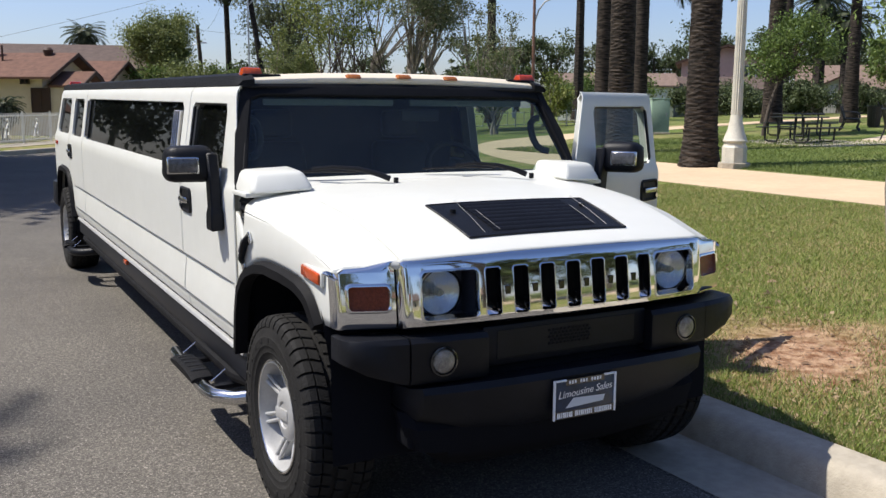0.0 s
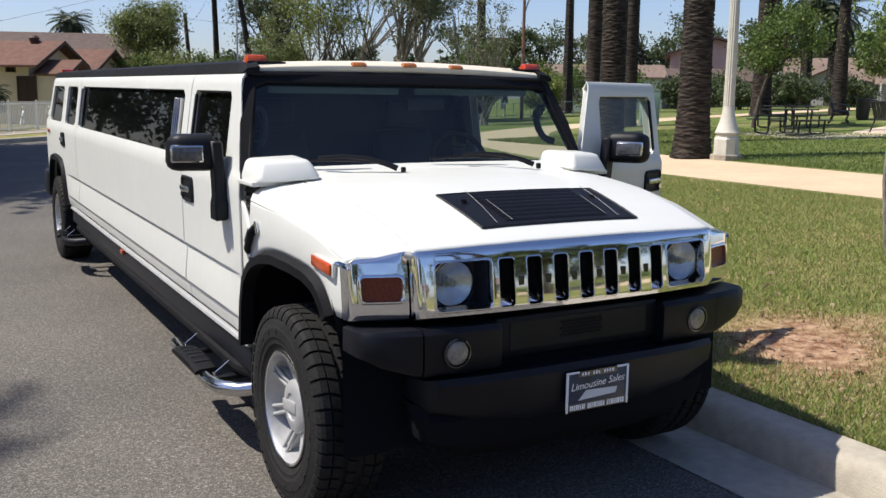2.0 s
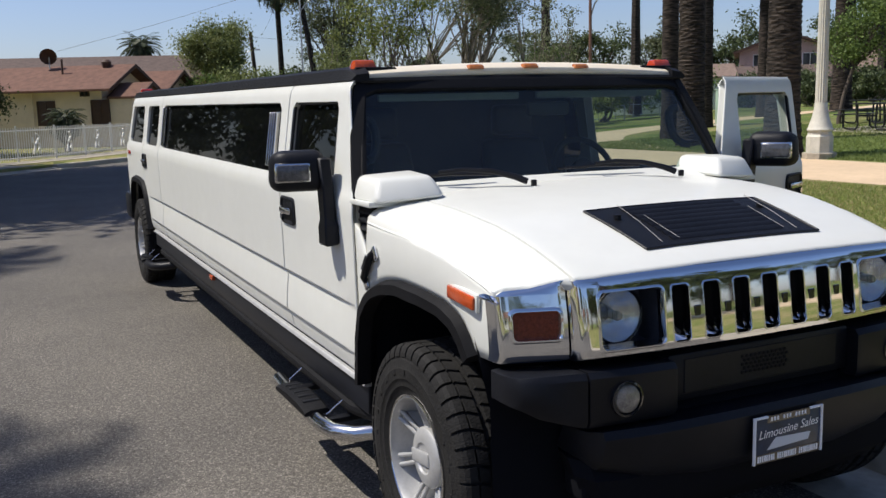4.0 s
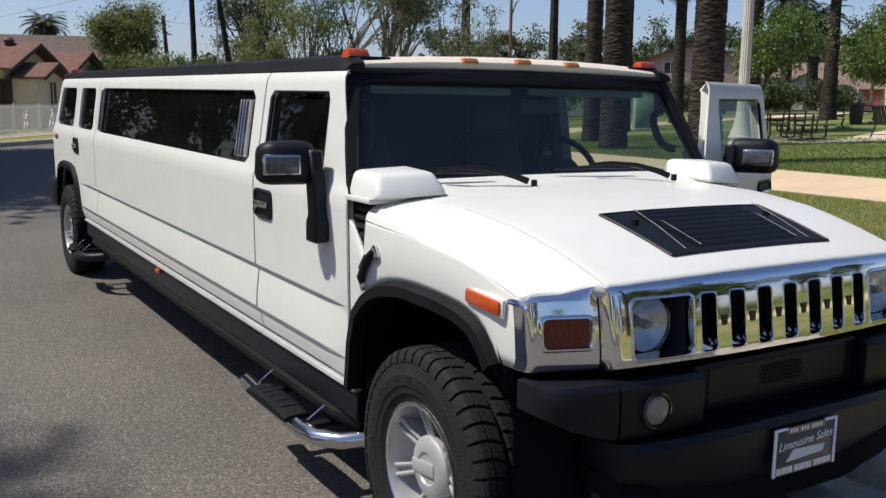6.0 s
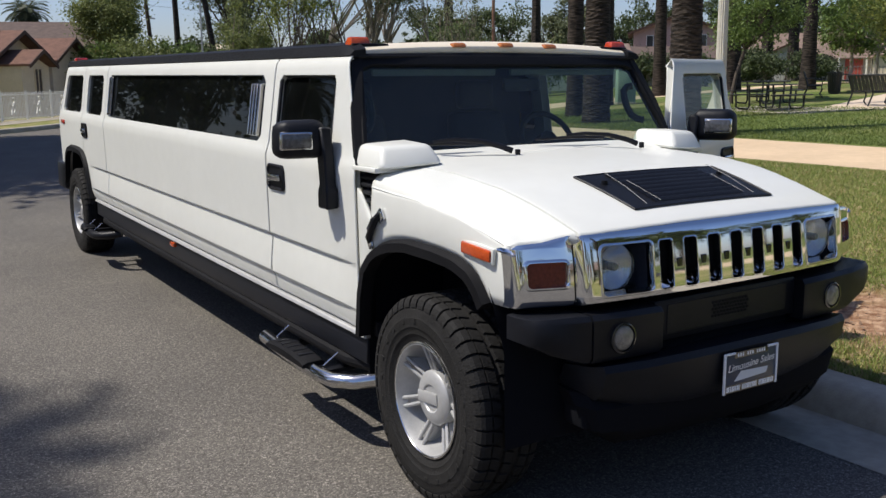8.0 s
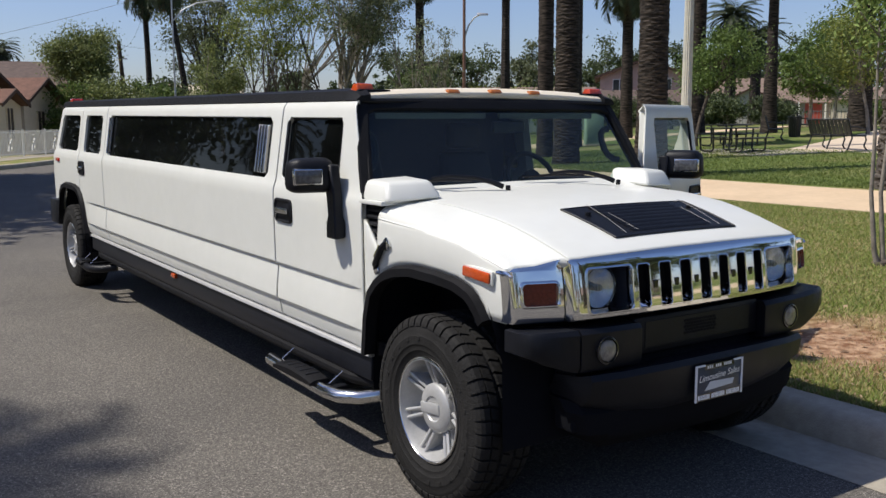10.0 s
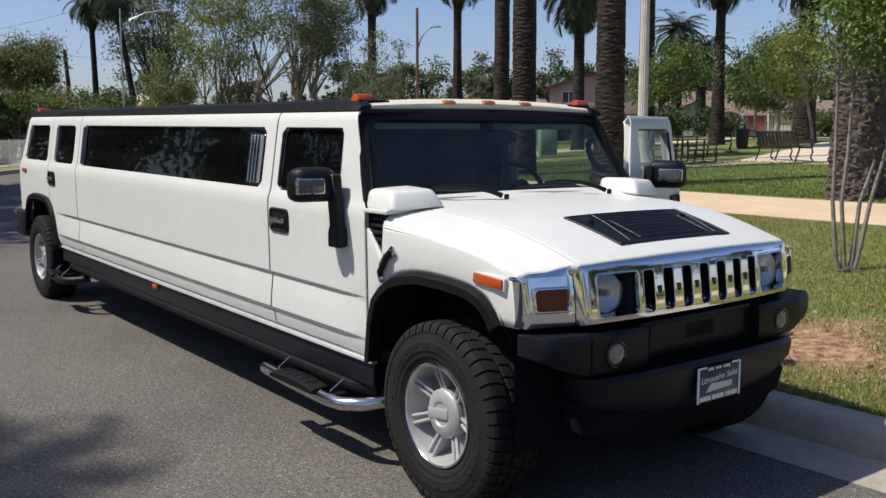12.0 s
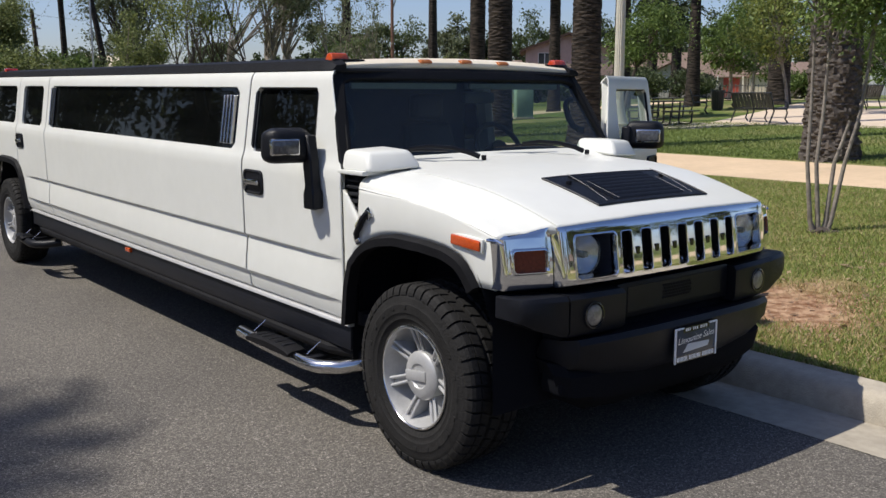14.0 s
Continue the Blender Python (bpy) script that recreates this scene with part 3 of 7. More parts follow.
def pane(y0, y1, lean=None, inset=0.022):
    bm = bmesh.new()
    zs = [1.40, 1.60, 1.805]
    return sheet(bm, [y0 - 0.02, (y0 + y1) / 2, y1 + 0.02], zs, lambda y, z: (side_x(3.0, z) - inset, y if lean is None else lean(y, z), z))


def tail_lean(y, z):
    """The tail slopes forward above the waist."""
    return y - max(0.0, z - 1.25) * 0.40 * min(1.0, max(0.0, (y - 7.2) / 0.8))


def door_lean(y, z):
    return y + max(0.0, z - 1.36) * 0.42 * min(1.0, max(0.0, (0.97 - y) / 0.34))


FRONT_DOOR = (0.635, 1.738)
HINGE = Matrix.Translation((1.04, 0.655, 0)) @ Matrix.Rotation(radians(-67.7), 4, "Z") @ Matrix.Translation((-1.04, -0.655, 0))


def place_bm(bm, side, turn=None):
    if turn is not None:
        bmesh.ops.transform(bm, matrix=turn, verts=bm.verts)
    if side < 0:
        mirrored(bm)
    return bm


def handle_parts(door, y, z, side, turn=None):
    def outline(x, w, h, r):
        pts = []
        for cy, cz, a0 in ((w - r, h - r, 0), (r - w, h - r, 90), (r - w, r - h, 180), (w - r, r - h, 270)):
            for k in range(4):
                a = radians(a0 + 30 * k)
                pts.append((x, y + cy + r * math.cos(a), z + cz + r * math.sin(a)))
        return pts
    bm = loft(bmesh.new(), [outline(1.038, 0.118, 0.072, 0.032), outline(1.060, 0.118, 0.072, 0.032), outline(1.065, 0.110, 0.064, 0.028), outline(1.054, 0.098, 0.052, 0.022)])
    plate = part("handle_plate", rake(place_bm(bm, side, turn)), BLACK, door, "black door handle surround")
    bm = box(bmesh.new(), (1.062, y - 0.09, z - 0.016), (1.084, y + 0.075, z + 0.02), 0.009)
    part("handle", rake(place_bm(bm, side, turn)), STEEL, door, "chrome door handle")
    bm = tube(bmesh.new(), [(1.058, y + 0.09, z - 0.038), (1.07, y + 0.09, z - 0.038)], 0.016, 12)
    part("lock", rake(place_bm(bm, side, turn)), STEEL, door)


def side_mirror(door, side, turn=None):
    bm = bmesh.new()
    hexa(bm, [(1.075, 0.845, 1.395), (1.30, 0.895, 1.395), (1.325, 1.02, 1.395), (1.07, 1.02, 1.395)],
         [(1.075, 0.855, 1.582), (1.29, 0.90, 1.582), (1.315, 1.02, 1.575), (1.07, 1.02, 1.582)], 0.05, 5)
    head = part("mirror_housing", place_bm(bm, side, turn), BLACK, door, "black door mirror with clear lamp lens")
    bm = box(bmesh.new(), (1.145, 0.868, 1.438), (1.306, 0.905, 1.528), 0.012, m=Matrix.Translation((1.2, 0.9, 0)) @ Matrix.Rotation(radians(11), 4, "Z") @ Matrix.Translation((-1.2, -0.905, 0)))
    part("mirror_lamp_bezel", place_bm(bm, side, turn), STEEL, head, "chrome lamp surround")
    bm = box(bmesh.new(), (1.153, 0.858, 1.447), (1.298, 0.89, 1.519), 0.01, m=Matrix.Translation((1.2, 0.9, 0)) @ Matrix.Rotation(radians(11), 4, "Z") @ Matrix.Translation((-1.2, -0.905, 0)))
    part("mirror_lamp", place_bm(bm, side, turn), SMOKELENS, head, "smoked lamp lens")
    bm = bmesh.new()
    sheet(bm, [0, 1], [0, 1], lambda u, v: (1.11 + 0.18 * u, 1.024, 1.42 + 0.13 * v))
    part("mirror_glass", place_bm(bm, side, turn), CHROME, head)
    bm = bmesh.new()
    loft(bm, [[(1.052, 0.80, 1.155), (1.118, 0.80, 1.15), (1.118, 0.905, 1.15), (1.052, 0.905, 1.155)],
              [(1.052, 0.80, 1.245), (1.118, 0.80, 1.24), (1.118, 0.905, 1.24), (1.052, 0.905, 1.245)],
              [(1.058, 0.815, 1.265), (1.112, 0.815, 1.265), (1.112, 0.895, 1.265), (1.058, 0.895, 1.265)],
              [(1.058, 0.825, 1.40), (1.112, 0.825, 1.40), (1.112, 0.915, 1.40), (1.058, 0.915, 1.40)],
              [(1.062, 0.84, 1.545), (1.12, 0.845, 1.545), (1.12, 0.95, 1.545), (1.062, 0.95, 1.545)]])
    bmesh.ops.bevel(bm, geom=bm.edges[:], offset=0.008, segments=1, affect="EDGES")
    part("mirror_arm", place_bm(bm, side, turn), BLACK, door, "black mirror arm")
    bm = hexa(bmesh.new(), [(1.03, 0.90, 1.375), (1.055, 0.90, 1.375), (1.055, 1.0, 1.375), (1.03, 1.0, 1.375)],
              [(1.02, 0.93, 1.46), (1.035, 0.93, 1.46), (1.035, 0.985, 1.46), (1.02, 0.985, 1.46)], 0.006)
    part("mirror_sail", place_bm(bm, side, turn), GALV, door)


def front_door(side, turn=None):
    bm = rake(place_bm(side_panel(*FRONT_DOOR, [(0.925, 1.665)], door_lean, (0.78,)), side, turn))
    way = Vector((side, 0, 0)) if turn is None else turn.to_3x3() @ Vector((1, 0, 0))
    door = part("front_door", bm, PAINT, limo, "open white driver's door" if turn is not None else "closed white passenger door", out=way)
    solid(door, 0.055 if turn is None else 0.075, bevel=0.006)
    glassy = part("door_window", rake(place_bm(pane(0.925, 1.665, door_lean, 0.03), side, turn)), TINT if turn is None else CLEAR, door, "tinted door window")
    glassy.visible_shadow = False
    bm = bmesh.new()
    for ya, yb, za, zb in ((0.925, 1.665, 1.405, 1.425), (0.925, 1.665, 1.78, 1.80), (0.925, 0.945, 1.405, 1.80), (1.645, 1.665, 1.405, 1.80)):
        sheet(bm, [ya, yb], [za, zb], lambda y, z: (side_x(3, z) - 0.016, door_lean(y, z), z))
    seal = part("window_seal", rake(place_bm(bm, side, turn)), BLACK, door, "black rubber window seal", out=way)
    solid(seal, 0.012)
    handle_parts(door, 1.59, 1.235, side, turn)
    side_mirror(door, side, turn)
    if turn is not None:
        bm = box(bmesh.new(), (0.93, 0.80, 0.66), (0.975, 1.66, 1.34), 0.02)
        part("door_card", rake(place_bm(bm, side, turn)), INTERIOR, door, "black inner door trim")
    return door


front_door(-1)
front_door(1, HINGE)

for side in (-1, 1):
    label = "long white windowed side panel"
    bm = rake(place_bm(side_panel(1.75, 5.80, [(1.875, 5.69)]), side))
    panel = solid(part("side_panel", bm, PAINT, limo, label, out=(side, 0, 0)), 0.05, bevel=0.006)
    bm = rake(place_bm(pane(1.875, 5.69), side))
    g = part("long_window", bm, TINT, panel, "long dark tinted side window")
    g.visible_shadow = False
    # upright steel fins over dark strips at both ends of the long window
    def fin(y, w, lo, hi, z0, z1, name, material, parent):
        a, b = side_x(3, z0), side_x(3, z1)
        bm = hexa(bmesh.new(), [(a + lo, y - w, z0), (a + hi, y - w, z0), (a + hi, y + w, z0), (a + lo, y + w, z0)], [(b + lo, y - w, z1), (b + hi, y - w, z1), (b + hi, y + w, z1), (b + lo, y + w, z1)], 0.002, 1)
        return part(name, rake(place_bm(bm, side)), material, parent)

    lou = fin(1.985, 0.082, -0.02, -0.006, 1.44, 1.745, "window_louvre", GLOSSBLACK, panel)
    tagged(lou, "steel striped louvre at the window's end")
    for k in range(4):
        fin(1.918 + 0.044 * k, 0.0075, -0.012, 0.016, 1.445, 1.74, "louvre_strip", STEEL, lou)
    fin(5.645, 0.03, -0.02, -0.008, 1.43, 1.775, "window_end_strip", GLOSSBLACK, panel)
    fin(5.668, 0.008, -0.012, 0.014, 1.43, 1.775, "window_end_strip", STEEL, panel)
    bm = rake(place_bm(side_panel(5.812, 6.775, [(5.95, 6.62)], None, tuple(np.arange(6.5, 6.77, 0.045))), side))
    rdoor = solid(part("rear_door", bm, PAINT, limo, "closed white rear door", out=(side, 0, 0)), 0.05, bevel=0.006)
    g = part("rear_door_window", rake(place_bm(pane(5.95, 6.62), side)), TINT, rdoor, "dark tinted window")
    g.visible_shadow = False
    handle_parts(rdoor, 6.64, 1.245, side)
    bm = rake(place_bm(side_panel(6.787, 8.0, [(6.87, 7.84)], tail_lean, tuple(np.arange(6.93, 7.76, 0.05))), side))
    quarter = solid(part("rear_quarter", bm, PAINT, limo, "white rear quarter panel", out=(side, 0, 0)), 0.05, bevel=0.006)
    g = part("quarter_window", rake(place_bm(pane(6.87, 7.84, tail_lean), side)), TINT, quarter, "dark tinted window")
    g.visible_shadow = False
    bm = box(bmesh.new(), (1.05, 7.66, 1.27), (1.065, 7.82, 1.31), 0.006)
    part("side_marker", rake(place_bm(bm, side)), REDLENS, quarter, "small red side marker")
    # rear arch flare
    ay = list(np.linspace(6.52, 7.82, 40))
    bm = bmesh.new()
    rings = []
    for y in ay:
        z = rear_arch(y)
        c = Vector((0, y - 7.18, z - 0.45)).normalized()
        rings.append([(1.03, y - c.y * 0.06, z - c.z * 0.06), (1.082, y - c.y * 0.06, z - c.z * 0.06), (1.08, y - c.y * 0.012, z - c.z * 0.012), (1.04, y + c.y * 0.008, z + c.z * 0.008)])
    loft(bm, rings)
    part("rear_flare", rake(place_bm(bm, side)), FLARE, limo, "black plastic wheel arch flare")
    # sill: chrome strip, black rocker, black tube, amber marker
    bm = hexa(bmesh.new(), [(1.0, 0.60, 0.542), (1.034, 0.60, 0.542), (1.034, 6.5, 0.542), (1.0, 6.5, 0.542)], [(1.0, 0.60, 0.562), (1.022, 0.60, 0.562), (1.022, 6.5, 0.562), (1.0, 6.5, 0.562)], 0.004)
    part("sill_strip", rake(place_bm(bm, side)), ALLOY, limo, "thin chrome sill strip")
    bm = hexa(bmesh.new(), [(0.86, 0.62, 0.40), (1.016, 0.62, 0.405), (1.016, 6.5, 0.405), (0.86, 6.5, 0.40)], [(0.86, 0.62, 0.541), (1.010, 0.62, 0.541), (1.010, 6.52, 0.541), (0.86, 6.52, 0.541)], 0.012)
    rocker = part("rocker_panel", rake(place_bm(bm, side)), ROCKER, limo, "matt black rocker panel")
    bm = tube(bmesh.new(), [(0.93, 0.60, 0.378), (0.995, 0.85, 0.372), (0.995, 6.2, 0.372), (0.93, 6.5, 0.378)], 0.034, 10)
    part("rocker_tube", rake(place_bm(bm, side)), FLARE, limo, "black side tube")
    bm = box(bmesh.new(), (1.0, 3.77, 0.492), (1.036, 3.87, 0.528), 0.008)
    part("sill_marker", rake(place_bm(bm, side)), AMBER, rocker, "small amber marker lamp")
    # side steps
    for y0, y1 in ((1.66, 0.66), (6.62, 5.95)):
        s = -1 if y1 < y0 else 1
        bm = tube(bmesh.new(), [(1.13, y0, 0.325), (1.145, y0 - 0.30, 0.318), (1.15, y1 + 0.22, 0.31), (1.13, y1 + 0.10, 0.31), (1.06, y1, 0.315), (0.93, y1 - 0.06, 0.33)], 0.038, 12)
        step = part("side_step", place_bm(bm, side), STEEL if y1 < 3 else BLACK, limo, "polished steel tubular side step" if y1 < 3 else "black tubular side step")
        pa, pb = y0 - 0.20, y1 + 0.30
        rings = []
        for q in (0.0, 0.08, 0.3, 0.5, 0.7, 0.92, 1.0):
            y, lift = pa + (pb - pa) * q, 0.022 * math.sin(math.pi * q) ** 0.6
            rings.append([(1.085, y, 0.334), (1.205, y, 0.328), (1.207, y, 0.344 + lift), (1.18, y, 0.356 + lift), (1.10, y, 0.358 + lift), (1.083, y, 0.346 + lift)])
        pad = part("step_pad", place_bm(loft(bmesh.new(), rings), side), FLARE, step, "black ribbed step pad")
        for q in (0.2, 0.35, 0.5, 0.65, 0.8):
            y, lift = pa + (pb - pa) * q, 0.022 * math.sin(math.pi * q) ** 0.6
            bm = box(bmesh.new(), (1.10, y - 0.014, 0.35 + lift), (1.185, y + 0.014, 0.3605 + lift), 0.003, 1)
            part("pad_rib", place_bm(bm, side), BLACK, pad)
        for y in (y0 - 0.13, y1 + 0.24):
            bm = tube(bmesh.new(), [(1.12, y, 0.345), (1.05, y - 0.03, 0.412)], 0.0035, 6)
            part("step_rod", place_bm(bm, side), STEEL, step, "thin step support rod")
        for y in (y0 - 0.16, y1 + 0.28):
            bm = box(bmesh.new(), (0.80, y - 0.03, 0.29), (1.10, y + 0.03, 0.315), 0.005)
            part("step_bracket", place_bm(bm, side), BLACK, step)

# ---- nose: hood with fenders ----
HOOD_C = ([-0.70, -0.62, -0.553, -0.40, -0.2, 0.1, 0.47], [1.208, 1.232, 1.254, 1.302, 1.356, 1.411, 1.443])


def hood_front(x):
    return lerp(abs(x), [0, 0.42, 0.76, 0.818, 0.845, 0.96, 1.02, 1.05], [-0.690, -0.684, -0.662, -0.648, -0.612, -0.553, -0.512, -0.497])


def hood_z(x, y):
    ax = abs(x)
    front = min(1.0, max(0.0, (0.45 - y) / 0.9))
    drop = lerp(ax, [0, 0.15, 0.3, 0.45, 0.55, 0.70, 0.80, 0.823, 0.93, 0.985, 1.015, 1.035, 1.046], [0, 0.0005, 0.002, 0.006, 0.010, 0.017, 0.023, 0.032, 0.080, 0.098, 0.106, 0.116, 0.130])
    flat = lerp(ax, [0, 0.15, 0.3, 0.45, 0.55, 0.70, 0.80, 0.93, 0.985, 1.015, 1.035, 1.046], [0, 0.001, 0.004, 0.010, 0.016, 0.026, 0.040, 0.062, 0.078, 0.095, 0.115, 0.145])
    sink = 0.030 * (1 - 0.5 * ax * ax) * min(1.0, max(0.0, (y + 0.25) / 0.55))
    return lerp(y, *HOOD_C) - drop * front - flat * (1 - front) - sink


def hood_width(y):
    return lerp(y, [-0.55, -0.45, 0.0, 0.47], [0.985, 0.99, 1.03, 1.046])


HX = [0.0, 0.15, 0.30, 0.40, 0.45, 0.55, 0.64, 0.70, 0.76, 0.80, 0.8135, 0.8158, 0.818, 0.8202, 0.8225, 0.845, 0.88, 0.93, 0.96, 0.985, 1.0, 1.015, 1.027, 1.035, 1.041, 1.046]
HX = [-x for x in HX[:0:-1]] + HX
HV = [0, 0.015, 0.08, 0.2, 0.32, 0.42, 0.5, 0.6, 0.7, 0.8, 0.9, 0.97, 1.0]


def across(x):
    """The hood's own width coordinate at its front edge."""
    return min(abs(x) * 1.06, 1.046)


def hood_point(x, v):
    y0 = hood_front(x)
    y = y0 + (0.475 - y0) * v
    w = hood_width(y) / 1.046
    z = hood_z(x, y)
    if v == 0:
        z -= 0.012
    if abs(abs(x) - 0.818) < 0.003 and v < 0.97:
        z -= 0.016
    return (x * w, y, z)


bm = sheet(bmesh.new(), HX, HV, hood_point)
hood = solid(part("hood", bm, PAINT, limo, "white hood with broad flat fender tops", smooth=28, out=(0, 0, 1)), 0.03, bevel=0.0)


def front_arch(y):
    return lerp(y, [-0.52, -0.388, -0.368, -0.345, -0.29, -0.20, -0.05, 0.155, 0.30, 0.40, 0.47, 0.55, 0.595, 0.622], [0.915, 0.915, 0.945, 0.985, 1.03, 1.064, 1.083, 1.088, 1.066, 1.033, 0.993, 0.915, 0.78, 0.56])


for side in (-1, 1):
    # fender side below the hood's edge
    fy = [-0.498, -0.475, -0.455, -0.44, -0.42, -0.40, -0.38, -0.36, -0.32, -0.28, -0.23, -0.18, -0.1, 0.0, 0.1, 0.2, 0.27, 0.32, 0.37, 0.42, 0.455, 0.47]

    def fender(y, f):
        w = hood_width(y)
        top = hood_z(1.046, y) + 0.01
        z = front_arch(y) + (top - front_arch(y)) * f
        return (w - 0.002 + 0.01 * math.sin(math.pi * f) * (1 if f < 1 else 0), y, z)

    bm = place_bm(sheet(bmesh.new(), fy, [0, 0.15, 0.4, 0.7, 0.9, 1.0], fender), side)
    fen = solid(part("fender", bm, PAINT, limo, "white front fender", out=(side, 0, 0)), 0.03)
    # piece of body between fender and door, with a dark louvred vent above
    bm = sheet(bmesh.new(), [0.482, 0.50, 0.54, 0.58, 0.60, 0.626], [0.0, 0.25, 0.5, 0.75, 1.0],
               lambda y, f: (1.032 + 0.01 * f, y, front_arch(min(y, 0.622)) * (1 - f) + f * lerp(y, [0.482, 0.626], [1.115, 1.27])))
    solid(part("cowl_side", place_bm(bm, side), PAINT, limo, "white cowl side", out=(side, 0, 0)), 0.03)
    bm = sheet(bmesh.new(), [0.478, 0.63], [0, 1], lambda y, f: (1.0, y, 1.08 + 0.30 * f))
    vent = part("side_vent", place_bm(bm, side), DARKMETAL, limo, "black louvred side vent")
    for k in range(6):
        z = 1.15 + 0.036 * k
        y0 = 0.478 if z > 1.11 else 0.5
        y1 = 0.628
        bm = hexa(bmesh.new(), [(1.001, 0.48, z), (1.022, 0.48, z - 0.015), (1.022, y1, z - 0.015), (1.001, y1, z)],
                  [(1.001, 0.48, z + 0.01), (1.023, 0.48, z - 0.006), (1.023, y1, z - 0.006), (1.001, y1, z + 0.01)])
        part("vent_louvre", place_bm(bm, side), BLACK, vent)
    # cowl box: rounded white block by the windshield corner
    bm = hexa(bmesh.new(), [(0.735, 0.335, 1.385), (1.035, 0.40, 1.365), (1.045, 0.66, 1.365), (0.70, 0.66, 1.40)],
              [(0.775, 0.40, 1.478), (1.0, 0.455, 1.468), (1.01, 0.66, 1.475), (0.75, 0.66, 1.485)], 0.026, 3)
    part("cowl_box", place_bm(bm, side), PAINT, limo, "white raised air intake box")
    bm = box(bmesh.new(), (0.72, 0.43, 1.352), (1.05, 0.66, 1.375), 0.006)
    part("cowl_trim", place_bm(bm, side), PAINT, limo)
    # flare
    ay = list(np.linspace(-0.39, 0.55, 28)) + [0.575, 0.595, 0.61, 0.622]
    bm = bmesh.new()
    rings = []
    for y in ay:
        z = front_arch(y)
        c = Vector((0, (y - 0.06) * 0.8, z - 0.62)).normalized()
        w = hood_width(min(y, 0.47))
        k = 0.05
        rings.append([(w - 0.03, y - c.y * k, z - c.z * k), (w + 0.034, y - c.y * k, z - c.z * k), (w + 0.032, y - c.y * k * 0.2, z - c.z * k * 0.2), (w - 0.002, y + c.y * 0.006, z + c.z * 0.006)])
    loft(bm, rings)
    part("front_flare", place_bm(bm, side), FLARE, limo, "black plastic wheel arch flare")
    # dark wheel wells
    for yc, za in ((0.06, 1.07), (7.18, 1.06)):
        bm = bmesh.new()
        prof = [(-0.56, 0.35), (-0.55, 0.75), (-0.42, za - 0.04), (0.0, za), (0.42, za - 0.04), (0.55, 0.75), (0.56, 0.35)]
        loft(bm, [[(0.45, yc + a, b) for a, b in prof], [(1.0, yc + a, b) for a, b in prof]], closed=False, caps=False)
        bm.faces.new([bm.verts.new((0.45, yc + a, b)) for a, b in prof])
        part("wheel_well", rake(place_bm(bm, side)), DARKMETAL, limo, "dark wheel well lining")
    # side marker on the fender
    w = hood_width(-0.32)
    bm = box(bmesh.new(), (w - 0.004, -0.437, 1.077), (w + 0.014, -0.218, 1.143), 0.008, m=Matrix.Translation((0, -0.32, 1.12)) @ Matrix.Rotation(radians(4), 4, "X") @ Matrix.Translation((0, 0.32, -1.12)))
    part("marker_bezel", place_bm(bm, side), PAINT, fen)
    bm = box(bmesh.new(), (w + 0.008, -0.427, 1.086), (w + 0.024, -0.228, 1.134), 0.008, m=Matrix.Translation((0, -0.32, 1.12)) @ Matrix.Rotation(radians(4), 4, "X") @ Matrix.Translation((0, 0.32, -1.12)))
    part("side_marker", place_bm(bm, side), AMBER, fen, "orange fender side marker")
    # hood latch
    bm = tube(bmesh.new(), [(1.056, 0.375, 1.18), (1.07, 0.40, 1.15), (1.068, 0.47, 1.06), (1.05, 0.49, 1.035)], [0.014, 0.018, 0.016, 0.014], 8)
    latch = part("hood_latch", place_bm(bm, side), BLACK, limo, "black and chrome hood latch")
    bm = box(bmesh.new(), (1.05, 0.345, 1.14), (1.064, 0.395, 1.20), 0.01, m=Matrix.Translation((0, 0.37, 1.17)) @ Matrix.Rotation(radians(-35), 4, "X") @ Matrix.Translation((0, -0.37, -1.17)))
    part("latch_plate", place_bm(bm, side), CHROME, latch, "chrome latch plate")
    bm = box(bmesh.new(), (1.045, 0.465, 1.0), (1.06, 0.51, 1.05), 0.01, m=Matrix.Translation((0, 0.49, 1.03)) @ Matrix.Rotation(radians(-35), 4, "X") @ Matrix.Translation((0, -0.49, -1.03)))
    part("latch_foot", place_bm(bm, side), CHROME, latch, "chrome latch plate")
    bm = tube(bmesh.new(), [(1.075, 0.40, 1.165), (1.078, 0.45, 1.10)], 0.01, 8)
    part("latch_lever", place_bm(bm, side), CHROME, latch)

# hood vent: sunken black louvre panel
VC = [(-0.417, -0.205), (0.405, -0.215), (0.40, -0.556), (-0.40, -0.555)]
bm = bmesh.new()
us = list(np.linspace(0, 1, 9))


def vent_point(u, v, lift):
    a = Vector(VC[0]).lerp(Vector(VC[1]), u)
    b = Vector(VC[3]).lerp(Vector(VC[2]), u)
    p = a.lerp(b, v)
    return (p.x, p.y, hood_z(p.x, p.y) + lift)


